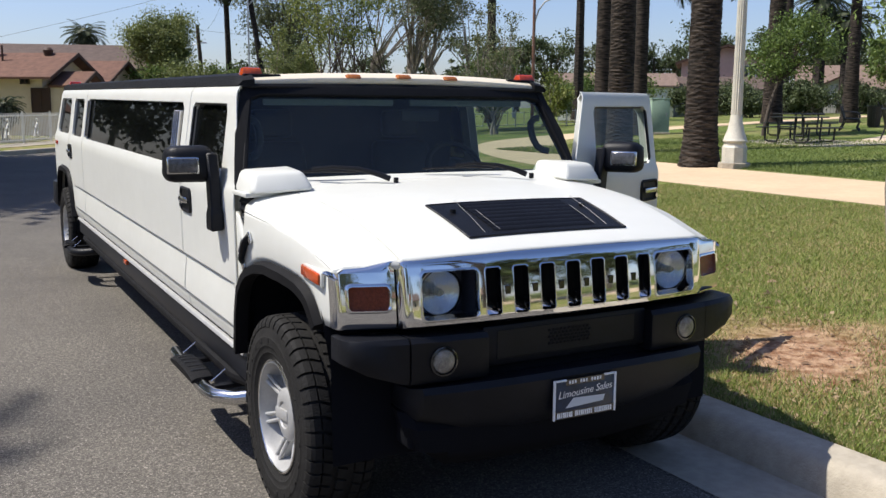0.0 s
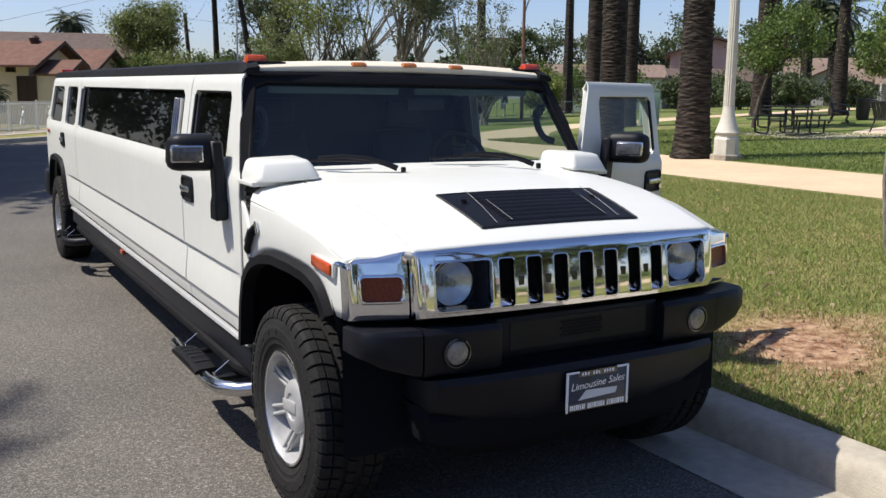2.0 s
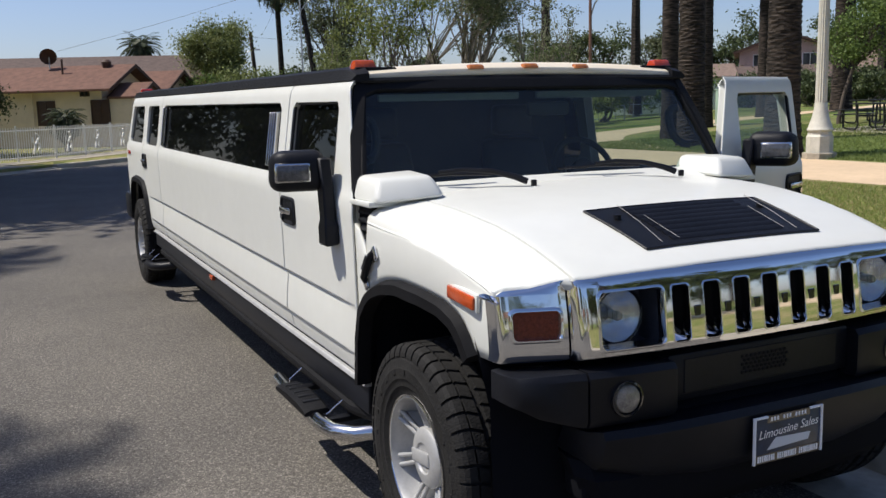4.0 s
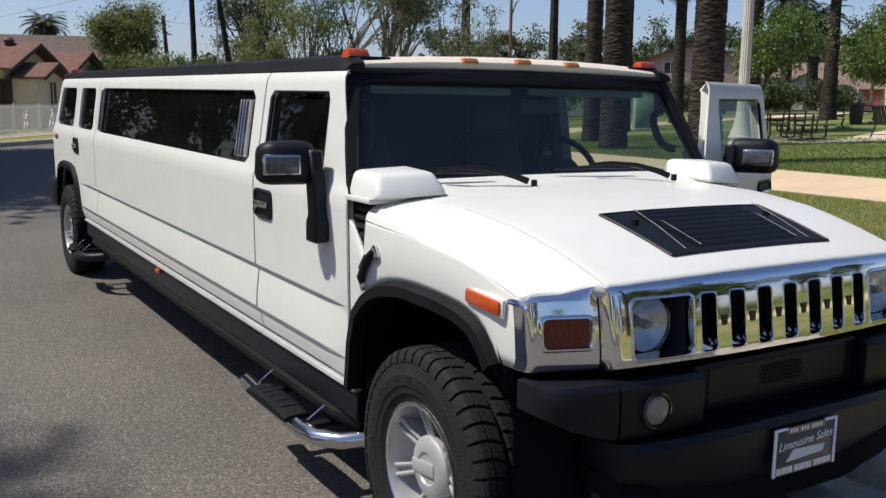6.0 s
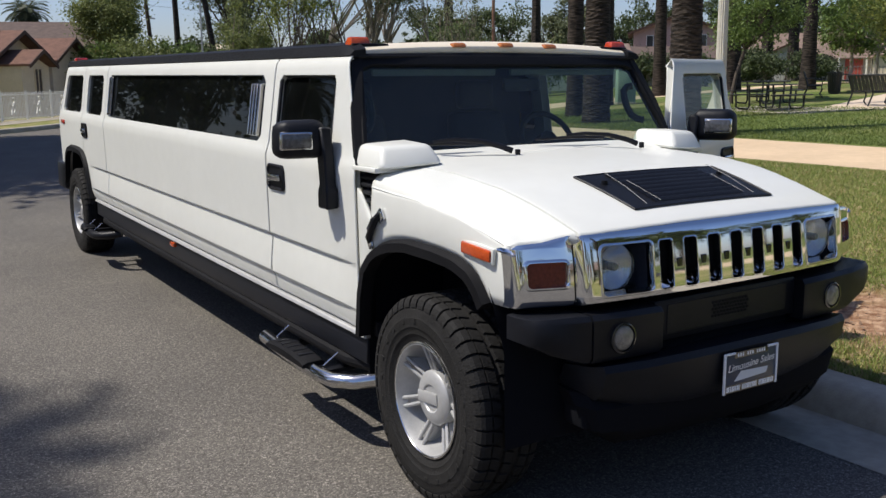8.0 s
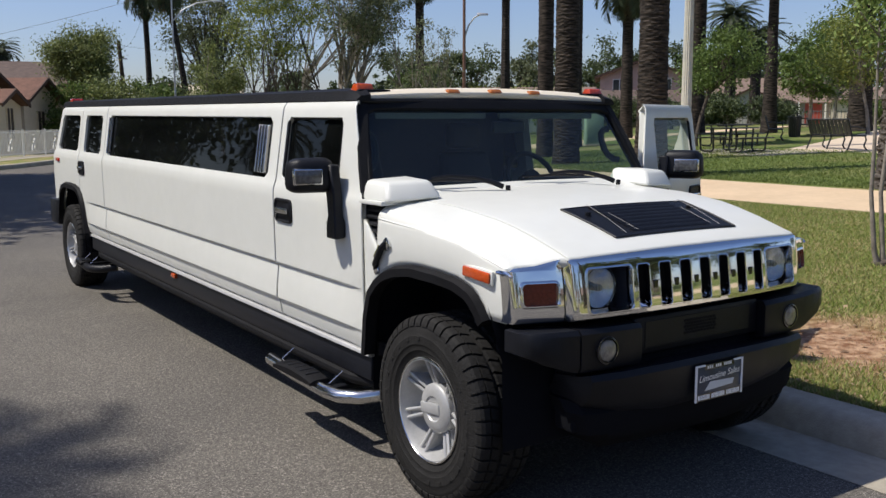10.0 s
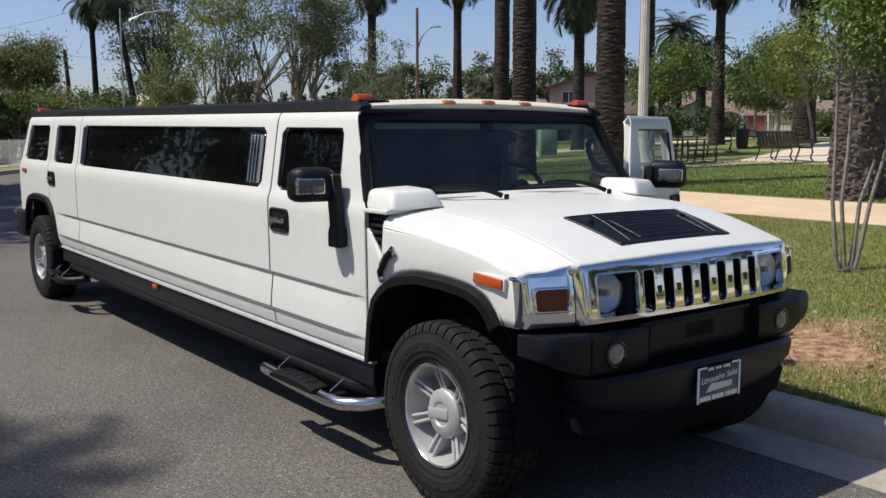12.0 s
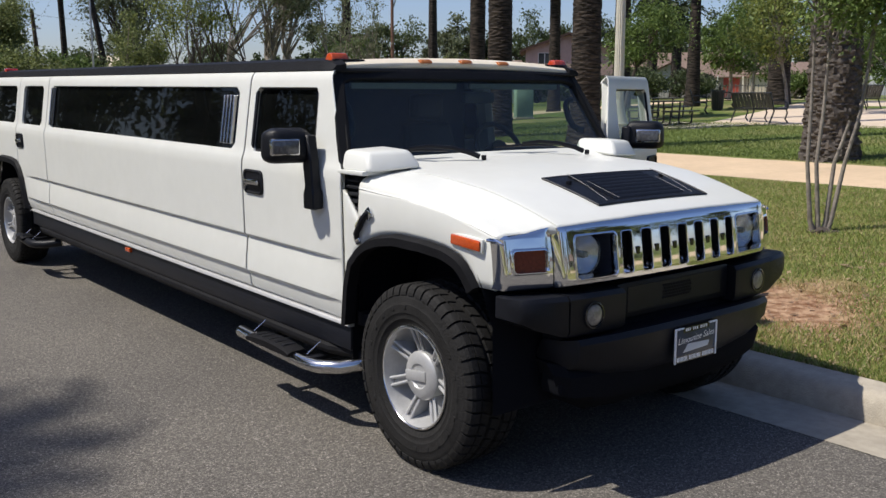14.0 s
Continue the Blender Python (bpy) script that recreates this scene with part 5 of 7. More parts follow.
# wipers
for x in (-0.32, 0.50):
    pts = [(x, 0.385, 1.424), (x - 0.05, 0.41, 1.446), (x - 0.14, 0.455, 1.472), (x - 0.26, 0.50, 1.482), (x - 0.36, 0.53, 1.474)]
    arm = part("wiper", tube(bmesh.new(), pts, [0.015, 0.014, 0.012, 0.010, 0.008], 8), BLACK, limo, "black wiper arm")
    blade = [(x - 0.10, 0.535, 1.452), (x - 0.30, 0.545, 1.464), (x - 0.54, 0.568, 1.456)]
    part("wiper_blade", tube(bmesh.new(), blade, [0.006, 0.010, 0.006], 6), BLACK, arm, "black wiper blade")
    part("washer_jet", box(bmesh.new(), (x + 0.022, 0.372, 1.40), (x + 0.042, 0.395, 1.430), 0.004), BLACK, limo)
bm = sheet(bmesh.new(), list(np.linspace(-0.74, 0.74, 9)), [0.44, 0.472, 0.54, 0.60, 0.62], lambda x, y: (x, y, lerp(y, [0.44, 0.472, 0.54, 0.60, 0.62], [1.395, 1.404, 1.42, 1.432, 1.42]) - 0.006 * (x / 0.74) ** 2))
part("cowl_panel", bm, PAINT, limo, "white cowl panel below the windshield")

bm = bmesh.new()
loft(bm, [[(x, 0.62, 1.36), (x, 0.72, 1.405 + b), (x, 0.90, 1.41 + b), (x, 1.02, 1.37 + b), (x, 1.0, 1.0), (x, 0.62, 1.0)] for x, b in ((-0.95, 0), (-0.3, 0.005), (0.25, 0.0), (0.32, 0.028), (0.62, 0.028), (0.72, 0), (0.95, 0))])
part("dashboard", bm, INTERIOR, limo, "black dashboard")
wheel_m = Matrix.Translation((0.44, 1.06, 1.40)) @ Matrix.Rotation(radians(62), 4, "X")
bm = bmesh.new()
tube(bm, [wheel_m @ Vector((0.185 * math.cos(a), 0.185 * math.sin(a), 0)) for a in np.linspace(0, 2 * math.pi, 33)], 0.017, 8)
sw = part("steering_wheel", bm, INTERIOR, limo, "black steering wheel")
for a in (200, 340, 270):
    bm = tube(bmesh.new(), [wheel_m @ Vector((0, 0, -0.02)), wheel_m @ Vector((0.18 * math.cos(radians(a)), 0.18 * math.sin(radians(a)), 0))], 0.02, 6)
    part("wheel_spoke", bm, INTERIOR, sw)
bm = tube(bmesh.new(), [wheel_m @ Vector((0, 0, 0.02)), wheel_m @ Vector((0, 0, -0.08))], 0.065, 14)
part("wheel_hub", bm, INTERIOR, sw)
for x in (-0.45, 0.45):
    bm = box(bmesh.new(), (x - 0.26, 1.25, 0.85), (x + 0.26, 1.75, 1.0), 0.05, 3)
    seat = part("seat", bm, INTERIOR, limo, "black front seat")
    bm = hexa(bmesh.new(), [(x - 0.25, 1.66, 1.0), (x + 0.25, 1.66, 1.0), (x + 0.25, 1.80, 1.0), (x - 0.25, 1.80, 1.0)], [(x - 0.2, 1.80, 1.56), (x + 0.2, 1.80, 1.56), (x + 0.2, 1.90, 1.56), (x - 0.2, 1.90, 1.56)], 0.04, 3)
    part("seat_back", bm, INTERIOR, seat)
    bm = box(bmesh.new(), (x - 0.13, 1.80, 1.58), (x + 0.13, 1.90, 1.76), 0.035, 3)
    part("headrest", bm, INTERIOR, seat)
part("partition", rake(box(bmesh.new(), (-0.92, 1.98, 0.6), (0.92, 2.02, 1.84))), INTERIOR, limo, "black partition behind the front seats")
part("passenger_side_trim", box(bmesh.new(), (-0.99, 0.66, 0.6), (-0.965, 1.98, 1.39)), INTERIOR, limo)
part("headliner", box(bmesh.new(), (-0.86, 0.93, 1.84), (0.86, 1.98, 1.87)), LINER, limo, "grey headliner")
part("rear_headliner", rake(box(bmesh.new(), (-0.88, 2.03, 1.84), (0.88, 7.9, 1.87))), INTERIOR, limo)
part("floor_pan", box(bmesh.new(), (-0.98, 0.5, 0.55), (0.98, 7.9, 0.62)), DARKMETAL, limo, "dark floor pan")
for s in (-1, 1):
    # visors widened to imitate the lit headliner band at the windshield's top
    part("sun_visor", box(bmesh.new(), (min(s * 0.05, s * 0.80), 0.90, 1.785), (max(s * 0.05, s * 0.80), 0.925, 1.845), 0.01), LINER, limo, "wide grey sun visor in place of the lit headliner band")
    part("pillar_handle", tube(bmesh.new(), [(s * 0.90, 0.855, 1.72), (s * 0.875, 0.87, 1.715), (s * 0.85, 0.87, 1.69), (s * 0.842, 0.855, 1.65), (s * 0.845, 0.835, 1.60), (s * 0.862, 0.815, 1.555), (s * 0.89, 0.79, 1.53), (s * 0.92, 0.775, 1.525)], 0.021, 8), INTERIOR, limo, "black grab handle on the pillar")
part("rear_view_mirror", box(bmesh.new(), (-0.02, 0.86, 1.70), (0.22, 0.90, 1.77), 0.015), INTERIOR, limo, "black rear view mirror")
part("bench_seat", rake(box(bmesh.new(), (0.35, 2.3, 0.62), (0.93, 7.6, 1.30), 0.08)), INTERIOR, limo, "black passenger bench")
part("chassis", box(bmesh.new(), (-0.5, -0.45, 0.32), (0.5, 7.9, 0.55)), DARKMETAL, limo, "dark chassis rails")
part("engine_bay", box(bmesh.new(), (-0.60, -0.55, 0.56), (0.60, 0.58, 1.15)), DARKMETAL, limo, "dark engine bay")
part("firewall", box(bmesh.new(), (-0.97, 0.60, 0.60), (0.97, 0.64, 1.36)), DARKMETAL, limo)
for y in (0.0, REAR_AXLE):
    part("axle", tube(bmesh.new(), [(-0.75, y, 0.42), (0.75, y, 0.42)], 0.06, 10), DARKMETAL, limo, "dark axle")

# ---- wheels ----
def tyre_mesh():
    bm = bmesh.new()
    prof = [(0.228, 0.105), (0.246, 0.135), (0.272, 0.147), (0.278, 0.152), (0.286, 0.151), (0.30, 0.154), (0.306, 0.158), (0.345, 0.1595), (0.35, 0.1565), (0.37, 0.1555), (0.395, 0.148), (0.415, 0.134), (0.422, 0.115), (0.424, 0.06), (0.424, 0.0), (0.424, -0.06), (0.422, -0.115), (0.40, -0.145), (0.34, -0.157), (0.26, -0.14), (0.245, -0.105)]
    lathe(bm, prof, 64)
    return bm


def lug_meshes():
    """One centre lug and one shoulder lug, at the wheel's top; they are turned round the hub."""
    def ring(r, xa, xb, w, s):
        return [(xa, r * math.sin(-w + s), r * math.cos(-w + s)), (xb, r * math.sin(-w - s), r * math.cos(-w - s)), (xb, r * math.sin(w - s), r * math.cos(w - s)), (xa, r * math.sin(w + s), r * math.cos(w + s))]
    out = []
    for x0, x1 in ((0.048, 0.094), (-0.022, 0.028), (-0.094, -0.048)):
        bm = hexa(bmesh.new(), ring(0.42, x0, x1, 0.0555, 0.016), ring(0.4375, x0 + 0.003, x1 - 0.003, 0.0535, 0.016))
        bmesh.ops.recalc_face_normals(bm, faces=bm.faces)
        out.append(bm)
    for s in (1, -1):
        prof = [(0.100, 0.418), (0.100, 0.4375), (0.128, 0.434), (0.143, 0.424), (0.153, 0.404), (0.155, 0.390), (0.145, 0.388), (0.128, 0.412)]
        bm = loft(bmesh.new(), [[(s * x, r * math.sin(w), r * math.cos(w)) for x, r in prof] for w in (-0.055, 0.055)])
        bmesh.ops.recalc_face_normals(bm, faces=bm.faces)
        out.append(bm)
    meshes = []
    for bm in out:
        me = bpy.data.meshes.new("tread_lug")
        bm.to_mesh(me)
        bm.free()
        me.materials.append(RUBBER)
        meshes.append(me)
    return meshes


def rim_mesh():
    bm = bmesh.new()
    lathe(bm, [(0.226, 0.120), (0.236, 0.132), (0.234, 0.142), (0.222, 0.142), (0.217, 0.130), (0.214, 0.112), (0.208, 0.085), (0.200, 0.055), (0.188, 0.025), (0.168, -0.005)], 56)
    return bm


tyre_bm = tyre_mesh()
wheel0 = None
for side, y in ((-1, 0.0), (1, 0.0), (-1, REAR_AXLE), (1, REAR_AXLE)):
    m = Matrix.Translation((side * 0.925, y, 0.42)) @ Matrix.Rotation(0 if side > 0 else math.pi, 4, "Z") @ Matrix.Rotation(0.12 + y, 4, "X") @ Matrix.Diagonal((1.0, 1.032, 1.032, 1.0))
    if wheel0 is None:
        wheel0 = part("wheel", tyre_bm, RUBBER, limo, "all-terrain tyre with chunky tread on a silver rim", smooth=30)
        rim = part("rim", rim_mesh(), ALLOY, wheel0, "silver alloy rim")
        kids = [rim]
        # dark disc stands for the shade in the openings behind the spokes
        bm = lathe(bmesh.new(), [(0.175, -0.008), (0.09, -0.004), (0.0, -0.004)], 32)
        kids.append(part("hub_shade_disc", bm, DARKMETAL, wheel0, "dark disc for the shaded openings behind the spokes"))
        kids.append(part("rim_lip", lathe(bmesh.new(), [(0.224, 0.139), (0.229, 0.1455), (0.235, 0.1435), (0.236, 0.137)], 56), STEEL, wheel0, "polished rim lip"))
        for k in range(7):
            r = Matrix.Rotation(2 * math.pi * k / 7, 4, "X")
            # a web with two raised ridges
            bm = hexa(bmesh.new(), [(0.0, -0.017, 0.08), (0.0, 0.017, 0.08), (0.02, 0.024, 0.192), (0.02, -0.024, 0.192)], [(0.060, -0.016, 0.10), (0.060, 0.016, 0.10), (0.096, 0.020, 0.212), (0.096, -0.020, 0.212)], 0.004)
            bmesh.ops.transform(bm, matrix=r, verts=bm.verts)
            spoke = part("rim_spoke", bm, ALLOY, wheel0)
            kids.append(spoke)
            for q in (-1, 1):
                bm = tube(bmesh.new(), [(0.070, q * 0.0135, 0.10), (0.090, q * 0.0150, 0.155), (0.112, q * 0.0175, 0.217)], 0.0085, 8)
                bmesh.ops.transform(bm, matrix=r, verts=bm.verts)
                kids.append(part("spoke_ridge", bm, ALLOY, wheel0))
        bm = lathe(bmesh.new(), [(0.108, 0.02), (0.113, 0.07), (0.111, 0.090), (0.102, 0.100), (0.07, 0.108), (0.058, 0.1085), (0.052, 0.102), (0.0, 0.101)], 40)
        kids.append(part("hub_cap", bm, ALLOY, wheel0, "round silver hub cap"))
        bm = box(bmesh.new(), (0.098, -0.098, -0.026), (0.112, 0.05, 0.026), 0.009)
        kids.append(part("cap_badge", bm, ALLOY, wheel0))
        wheel0.matrix_basis = m
        for k in kids:
            k.scale = (1.0, 1.045, 1.045)
        bar = hexa(bmesh.new(), [(0.1555, -0.011, 0.322), (0.1555, 0.011, 0.322), (0.1555, 0.0125, 0.344), (0.1555, -0.0125, 0.344)], [(0.1618, -0.009, 0.324), (0.1618, 0.009, 0.324), (0.1618, 0.0105, 0.342), (0.1618, -0.0105, 0.342)])
        bmesh.ops.recalc_face_normals(bar, faces=bar.faces)
        bar_mesh = bpy.data.meshes.new("sidewall_bar")
        bar.to_mesh(bar_mesh)
        bar.free()
        bar_mesh.materials.append(RUBBER)
        for k in range(20):
            if k % 10 < 8:
                b = new("sidewall_bar", bar_mesh)
                b.parent = wheel0
                b.rotation_euler = (2 * math.pi * k / 10 * 0.45 + (math.pi * 0.1 if k >= 10 else 0), 0, 0)
                kids.append(b)
        for row, me in enumerate(lug_meshes()):
            for k in range(46):
                lug = new("tread_lug", me)
                lug.parent = wheel0
                lug.rotation_euler = (2 * math.pi * (k + (0.0, 0.33, 0.66, 0.15, 0.6)[row]) / 46, 0, 0)
                kids.append(lug)
        rims = kids
    else:
        w = wheel0.copy()
        scene.collection.objects.link(w)
        w.parent = limo
        w.matrix_basis = m
        for k in rims:
            c = k.copy()
            scene.collection.objects.link(c)
            c.parent = w
            c.matrix_parent_inverse = k.matrix_parent_inverse

# ---- trees ----
def quads(name, centres, dirs, ups, lengths, widths, material, parent, label=""):
    """Many small leaves: a bent diamond each, from arrays."""
    n = len(centres)
    d = dirs / np.linalg.norm(dirs, axis=1)[:, None]
    s = np.cross(d, ups)
    s /= np.maximum(np.linalg.norm(s, axis=1), 1e-6)[:, None]
    u = np.cross(s, d)
    L, W = lengths[:, None], widths[:, None]
    v = np.stack([centres - d * L / 2, centres + s * W / 2 + u * W * 0.12, centres + d * L / 2, centres - s * W / 2 + u * W * 0.12], 1).reshape(-1, 3)
    me = bpy.data.meshes.new(name)
    me.vertices.add(4 * n)
    me.vertices.foreach_set("co", v.astype(np.float32).ravel())
    me.loops.add(4 * n)
    me.loops.foreach_set("vertex_index", np.arange(4 * n, dtype=np.int32))
    me.polygons.add(n)
    me.polygons.foreach_set("loop_start", np.arange(0, 4 * n, 4, dtype=np.int32))
    me.update(calc_edges=True)
    return finish(name, me, material, parent, label, 0)


def leafy_tree(rng, at, height, crown_r, crown_lo, leaves, size, material, label, stems=1, bark=None, spread=1.0, clusters=26, trunk_r=0.16, lean=(0, 0), group="", gaps=0.5):
    """A tree: trunk and limbs to leaf clusters, crown of single leaves in those clusters."""
    t = thing("tree", label, "tree", at, group=group)
    bm = bmesh.new()
    cz, rz = (height + crown_lo) / 2, (height - crown_lo) / 2
    cents = []
    while len(cents) < clusters:
        p = rng.uniform(-1, 1, 3)
        r = np.linalg.norm(p)
        if 0.25 < r < 1.0 and p[2] > -0.95:
            cents.append((lean[0] + p[0] * crown_r * (0.75 + 0.25 * abs(p[0])), lean[1] + p[1] * crown_r, cz + p[2] * rz))
    cents = np.array(cents)
    roots = [(rng.normal(0, 0.05 * stems), rng.normal(0, 0.05 * stems)) for _ in range(stems)]
    for s, (rx, ry) in enumerate(roots):
        fan = 0.42 if stems > 3 else 0.18
        fx, fy = lean[0] * 0.5 + rng.normal(0, fan * crown_r) * (stems > 1), lean[1] * 0.5 + rng.normal(0, fan * crown_r) * (stems > 1)
        fork = Vector((fx, fy, crown_lo * 0.8 if stems > 3 else crown_lo + 0.15 * rz))
        r0 = trunk_r / math.sqrt(stems)
        tube(bm, [(rx * 1.2, ry * 1.2, -0.1), (rx, ry, 0.1 * crown_lo), (rx * 0.5 + fx * 0.4 + rng.normal(0, 0.04), ry * 0.5 + fy * 0.4, crown_lo * 0.55), fork], [r0 * 1.35, r0, r0 * 0.85, r0 * 0.7], 8)
        mine = [c for i, c in enumerate(cents) if i % stems == s]
        for c in mine:
            c = Vector(c)
            mid = fork.lerp(c, 0.5) + Vector((rng.normal(0, 0.08), rng.normal(0, 0.08), 0.1)) * crown_r
            tube(bm, [fork + Vector((0, 0, rng.uniform(-0.3, 0.1) * crown_lo * 0.4)), mid, c], [r0 * 0.42, r0 * 0.26, r0 * 0.08], 5, caps=False)
    part("trunk", bm, bark or BARK, t, "branching trunk", smooth=60)
    k = rng.integers(0, clusters, leaves)
    sig = crown_r * 0.19 * spread
    c = cents[k] + rng.normal(0, 1, (leaves, 3)) * np.array([sig, sig, sig * 0.75]) * rng.uniform(0.6, 1.3, clusters)[k][:, None]
    d = rng.normal(0, 1, (leaves, 3)) + np.array([0, 0, -0.3])
    u = rng.normal(0, 0.6, (leaves, 3)) + np.array([0, 0, 1.0])
    L = size * rng.uniform(0.6, 1.35, leaves)
    quads("crown", c, d, u, L, L * 0.55, material, t, "crown of many small leaves")
    return t


def palm_trunk(h, r0, r1, fine, n, lean=(0, 0), rough=0.05, flare=1.3, boots=False, seed=0.0):
    """A tapering palm trunk: wavy leaf scars low down, or stubs of old leaf bases."""
    bm = bmesh.new()
    rows = []
    zs = list(np.arange(0, min(h, 9.0), fine)) + list(np.arange(min(h, 9.0), h, 0.25)) + [h]
    for z in zs:
        f = z / h
        base = r0 + (r1 - r0) * min(1.0, z / (0.6 * h)) + r0 * (flare - 1) * math.exp(-z / 0.6)
        ring = []
        for k in range(n):
            a = 2 * math.pi * k / n
            p = Vector((math.cos(a), math.sin(a), 0))
            if boots:
                q = noise.noise(p * 3.2 + Vector((seed, 0, z * 3.0)))
                g = noise.noise(p * 8.5 + Vector((seed, 5, z * 10.0)))
                e = noise.noise(p * 15.0 + Vector((seed, 7, z * 24.0)))
                rr = base * (1 + rough * (0.8 * q + 1.2 * abs(g) + 1.1 * e))
            else:
                w = z / 0.105 + 1.6 * noise.noise(p * 2.2 + Vector((seed, 0, z * 1.1))) + 0.7 * noise.noise(p * 7 + Vector((seed, 3, z * 3)))
                saw = w - math.floor(w)
                rr = base * (1 + rough * (saw ** 1.5 - 0.4) * (0.65 + 0.6 * noise.noise(p * 4 + Vector((seed, 9, z * 6)))) + 0.03 * noise.noise(p * 1.3 + Vector((seed, 1, z * 0.8))))
            bend = f ** 1.5
            ring.append((lean[0] * bend + rr * math.cos(a), lean[1] * bend + rr * math.sin(a), z - 0.15))
        rows.append(ring)
    return loft(bm, rows, True, True)


def frond_arrays(rng, n, length, droop, rise, leaflets, top, leafl, leafw):
    """Leaflets along n arching ribs round the top; feather palm."""
    c, d, u = [], [], []
    ribs = []
    for k in range(n):
        a = 2 * math.pi * (k * 0.382) + rng.normal(0, 0.1)
        e = rise[0] + (rise[1] - rise[0]) * (k / n) + rng.normal(0, 0.06)
        L = length * rng.uniform(0.85, 1.1)
        pts = []
        p = np.array(top, float)
        ang = e
        for i in range(9):
            pts.append(p.copy())
            p = p + L / 8 * np.array([math.cos(a) * math.cos(ang), math.sin(a) * math.cos(ang), math.sin(ang)])
            ang -= droop / 8 * (0.6 + 0.8 * i / 8)
        ribs.append(pts)
        pts = np.array(pts)
        for j in range(leaflets):
            f = 0.12 + 0.88 * j / leaflets
            x = f * 8
            i = min(7, int(x))
            q = pts[i] + (pts[i + 1] - pts[i]) * (x - i)
            t = pts[i + 1] - pts[i]
            t /= np.linalg.norm(t)
            s = np.cross(t, [0, 0, 1.0])
            s /= max(np.linalg.norm(s), 1e-6)
            side = 1 if j % 2 else -1
            w = math.sin(math.pi * min(1, 0.15 + 0.85 * f)) ** 0.5
            dirv = t * 0.75 + side * s * 0.8 - np.array([0, 0, 0.35])
            dirv /= np.linalg.norm(dirv)
            c.append(q + dirv * leafl * w * 0.5)
            d.append(dirv * w)
            u.append(np.cross(dirv, s) + np.array([0, 0, 0.4]))
    return np.array(c), np.array(d), np.array(u), ribs


def palm(rng, at, h, r0, r1, label, lean=(0, 0), crown="fan", detail=2, length=1.9, group="park palms", boots=False, flare=1.25):
    t = thing("palm_tree", label, "palm tree", at, group=group)
    fine, n = ((0.032, 56 if boots else 36) if detail == 2 else ((0.055, 18) if detail == 1 else (0.5, 8)))
    part("trunk", palm_trunk(h, r0, r1, fine, n, lean, 0.13 if boots else (0.14 if detail else 0.02), flare, boots, at[0]), PALMBOOTS if boots else PALMBARK, t, "ringed grey-brown palm trunk", smooth=22 if detail == 2 else 40)
    top = (lean[0], lean[1], h - 0.2)
    nf = 62 if crown == "feather" else (40 if detail else 34)
    c, d, u, ribs = frond_arrays(rng, nf, length, 1.5 if crown == "feather" else 1.75, (-0.9, 1.2), 44 if detail else 36, top, 0.55 if crown == "feather" else 0.7, 0.05)
    L = np.linalg.norm(d, axis=1) * length * (0.30 if crown == "feather" else 0.40)
    quads("crown", c, d, u, L, np.full(len(L), 0.045 * length / 1.6), FROND, t, "green palm fronds")
    bm = bmesh.new()
    for pts in ribs:
        tube(bm, pts[::2], [0.03, 0.025, 0.02, 0.012, 0.006], 4, caps=False)
    part("ribs", bm, FROND, t)
    c, d, u, ribs = frond_arrays(rng, 14, length * 0.7, 1.0, (-1.5, -0.9), 26, (lean[0], lean[1], h - 0.5), 0.5, 0.05)
    L = np.linalg.norm(d, axis=1) * length * 0.3
    quads("dead_fronds", c, d, u, L, np.full(len(L), 0.05), FRONDDRY, t, "hanging dry fronds")
    return t


R = np.random.default_rng(7)
palm(R, (12.5, 11.4, lawn_z(12.5, 11.4)), 22, 0.335, 0.29, "tall thick palm with scarred grey trunk on the lawn", flare=1.5)
palm(R, (14.1, 16.1, lawn_z(14.1, 16.1)), 26, 0.335, 0.29, "tall palm with scarred dark trunk inside the path's bend")
palm(R, (15.7, 18.9, lawn_z(15.7, 18.9)), 25, 0.245, 0.22, "tall palm with scarred dark trunk inside the path's bend", detail=1)
palm(R, (21.1, 23.5, lawn_z(21.1, 23.5)), 17, 0.27, 0.235, "tall palm with dark trunk on the lawn", detail=1)
palm(R, (28.8, 28.4, lawn_z(28.8, 28.4)), 7.9, 0.30, 0.25, "tall palm with dark trunk on the lawn", detail=1, length=2.6)
palm(R, (33.9, 28.6, lawn_z(33.9, 28.6)), 18, 0.46, 0.32, "tall palm with flared base beyond the picnic table", detail=1)
palm(R, (54.1, 45.6, 1.45), 24, 0.32, 0.28, "tall slim palm beyond the picnic table", detail=1)
palm(R, (33.0, 23.5, lawn_z(33, 23.5)), 8.7, 0.34, 0.22, "tall palm with a hanging crown beside the benches", detail=1, length=2.6)
palm(R, (34.3, 44.8, 1.2), 11.1, 0.36, 0.26, "tall slim palm far across the lawn", detail=0, length=2.6)
palm(R, (27.95, 45.2, 1.0), 10.3, 0.34, 0.26, "tall slim palm among the trees", detail=0, length=2.6)
palm(R, (13.0, 5.65, lawn_z(13.0, 5.65)), 15, 0.43, 0.40, "very thick palm trunk with rough old leaf bases", crown="feather", boots=True)
palm(R, (34.7, 20.1, lawn_z(34.7, 20.1)), 7.5, 0.5, 0.42, "thick dark palm trunk beside the paving", detail=1, crown="feather")
palm(R, (62.7, 49.7, 1.45), 9.4, 0.5, 0.42, "bushy feather palm far beyond the park", crown="feather", detail=0, length=3.0)
palm(R, (64.0, 48.1, 1.45), 7.6, 0.5, 0.42, "bushy feather palm far beyond the park", crown="feather", detail=0, length=3.0)

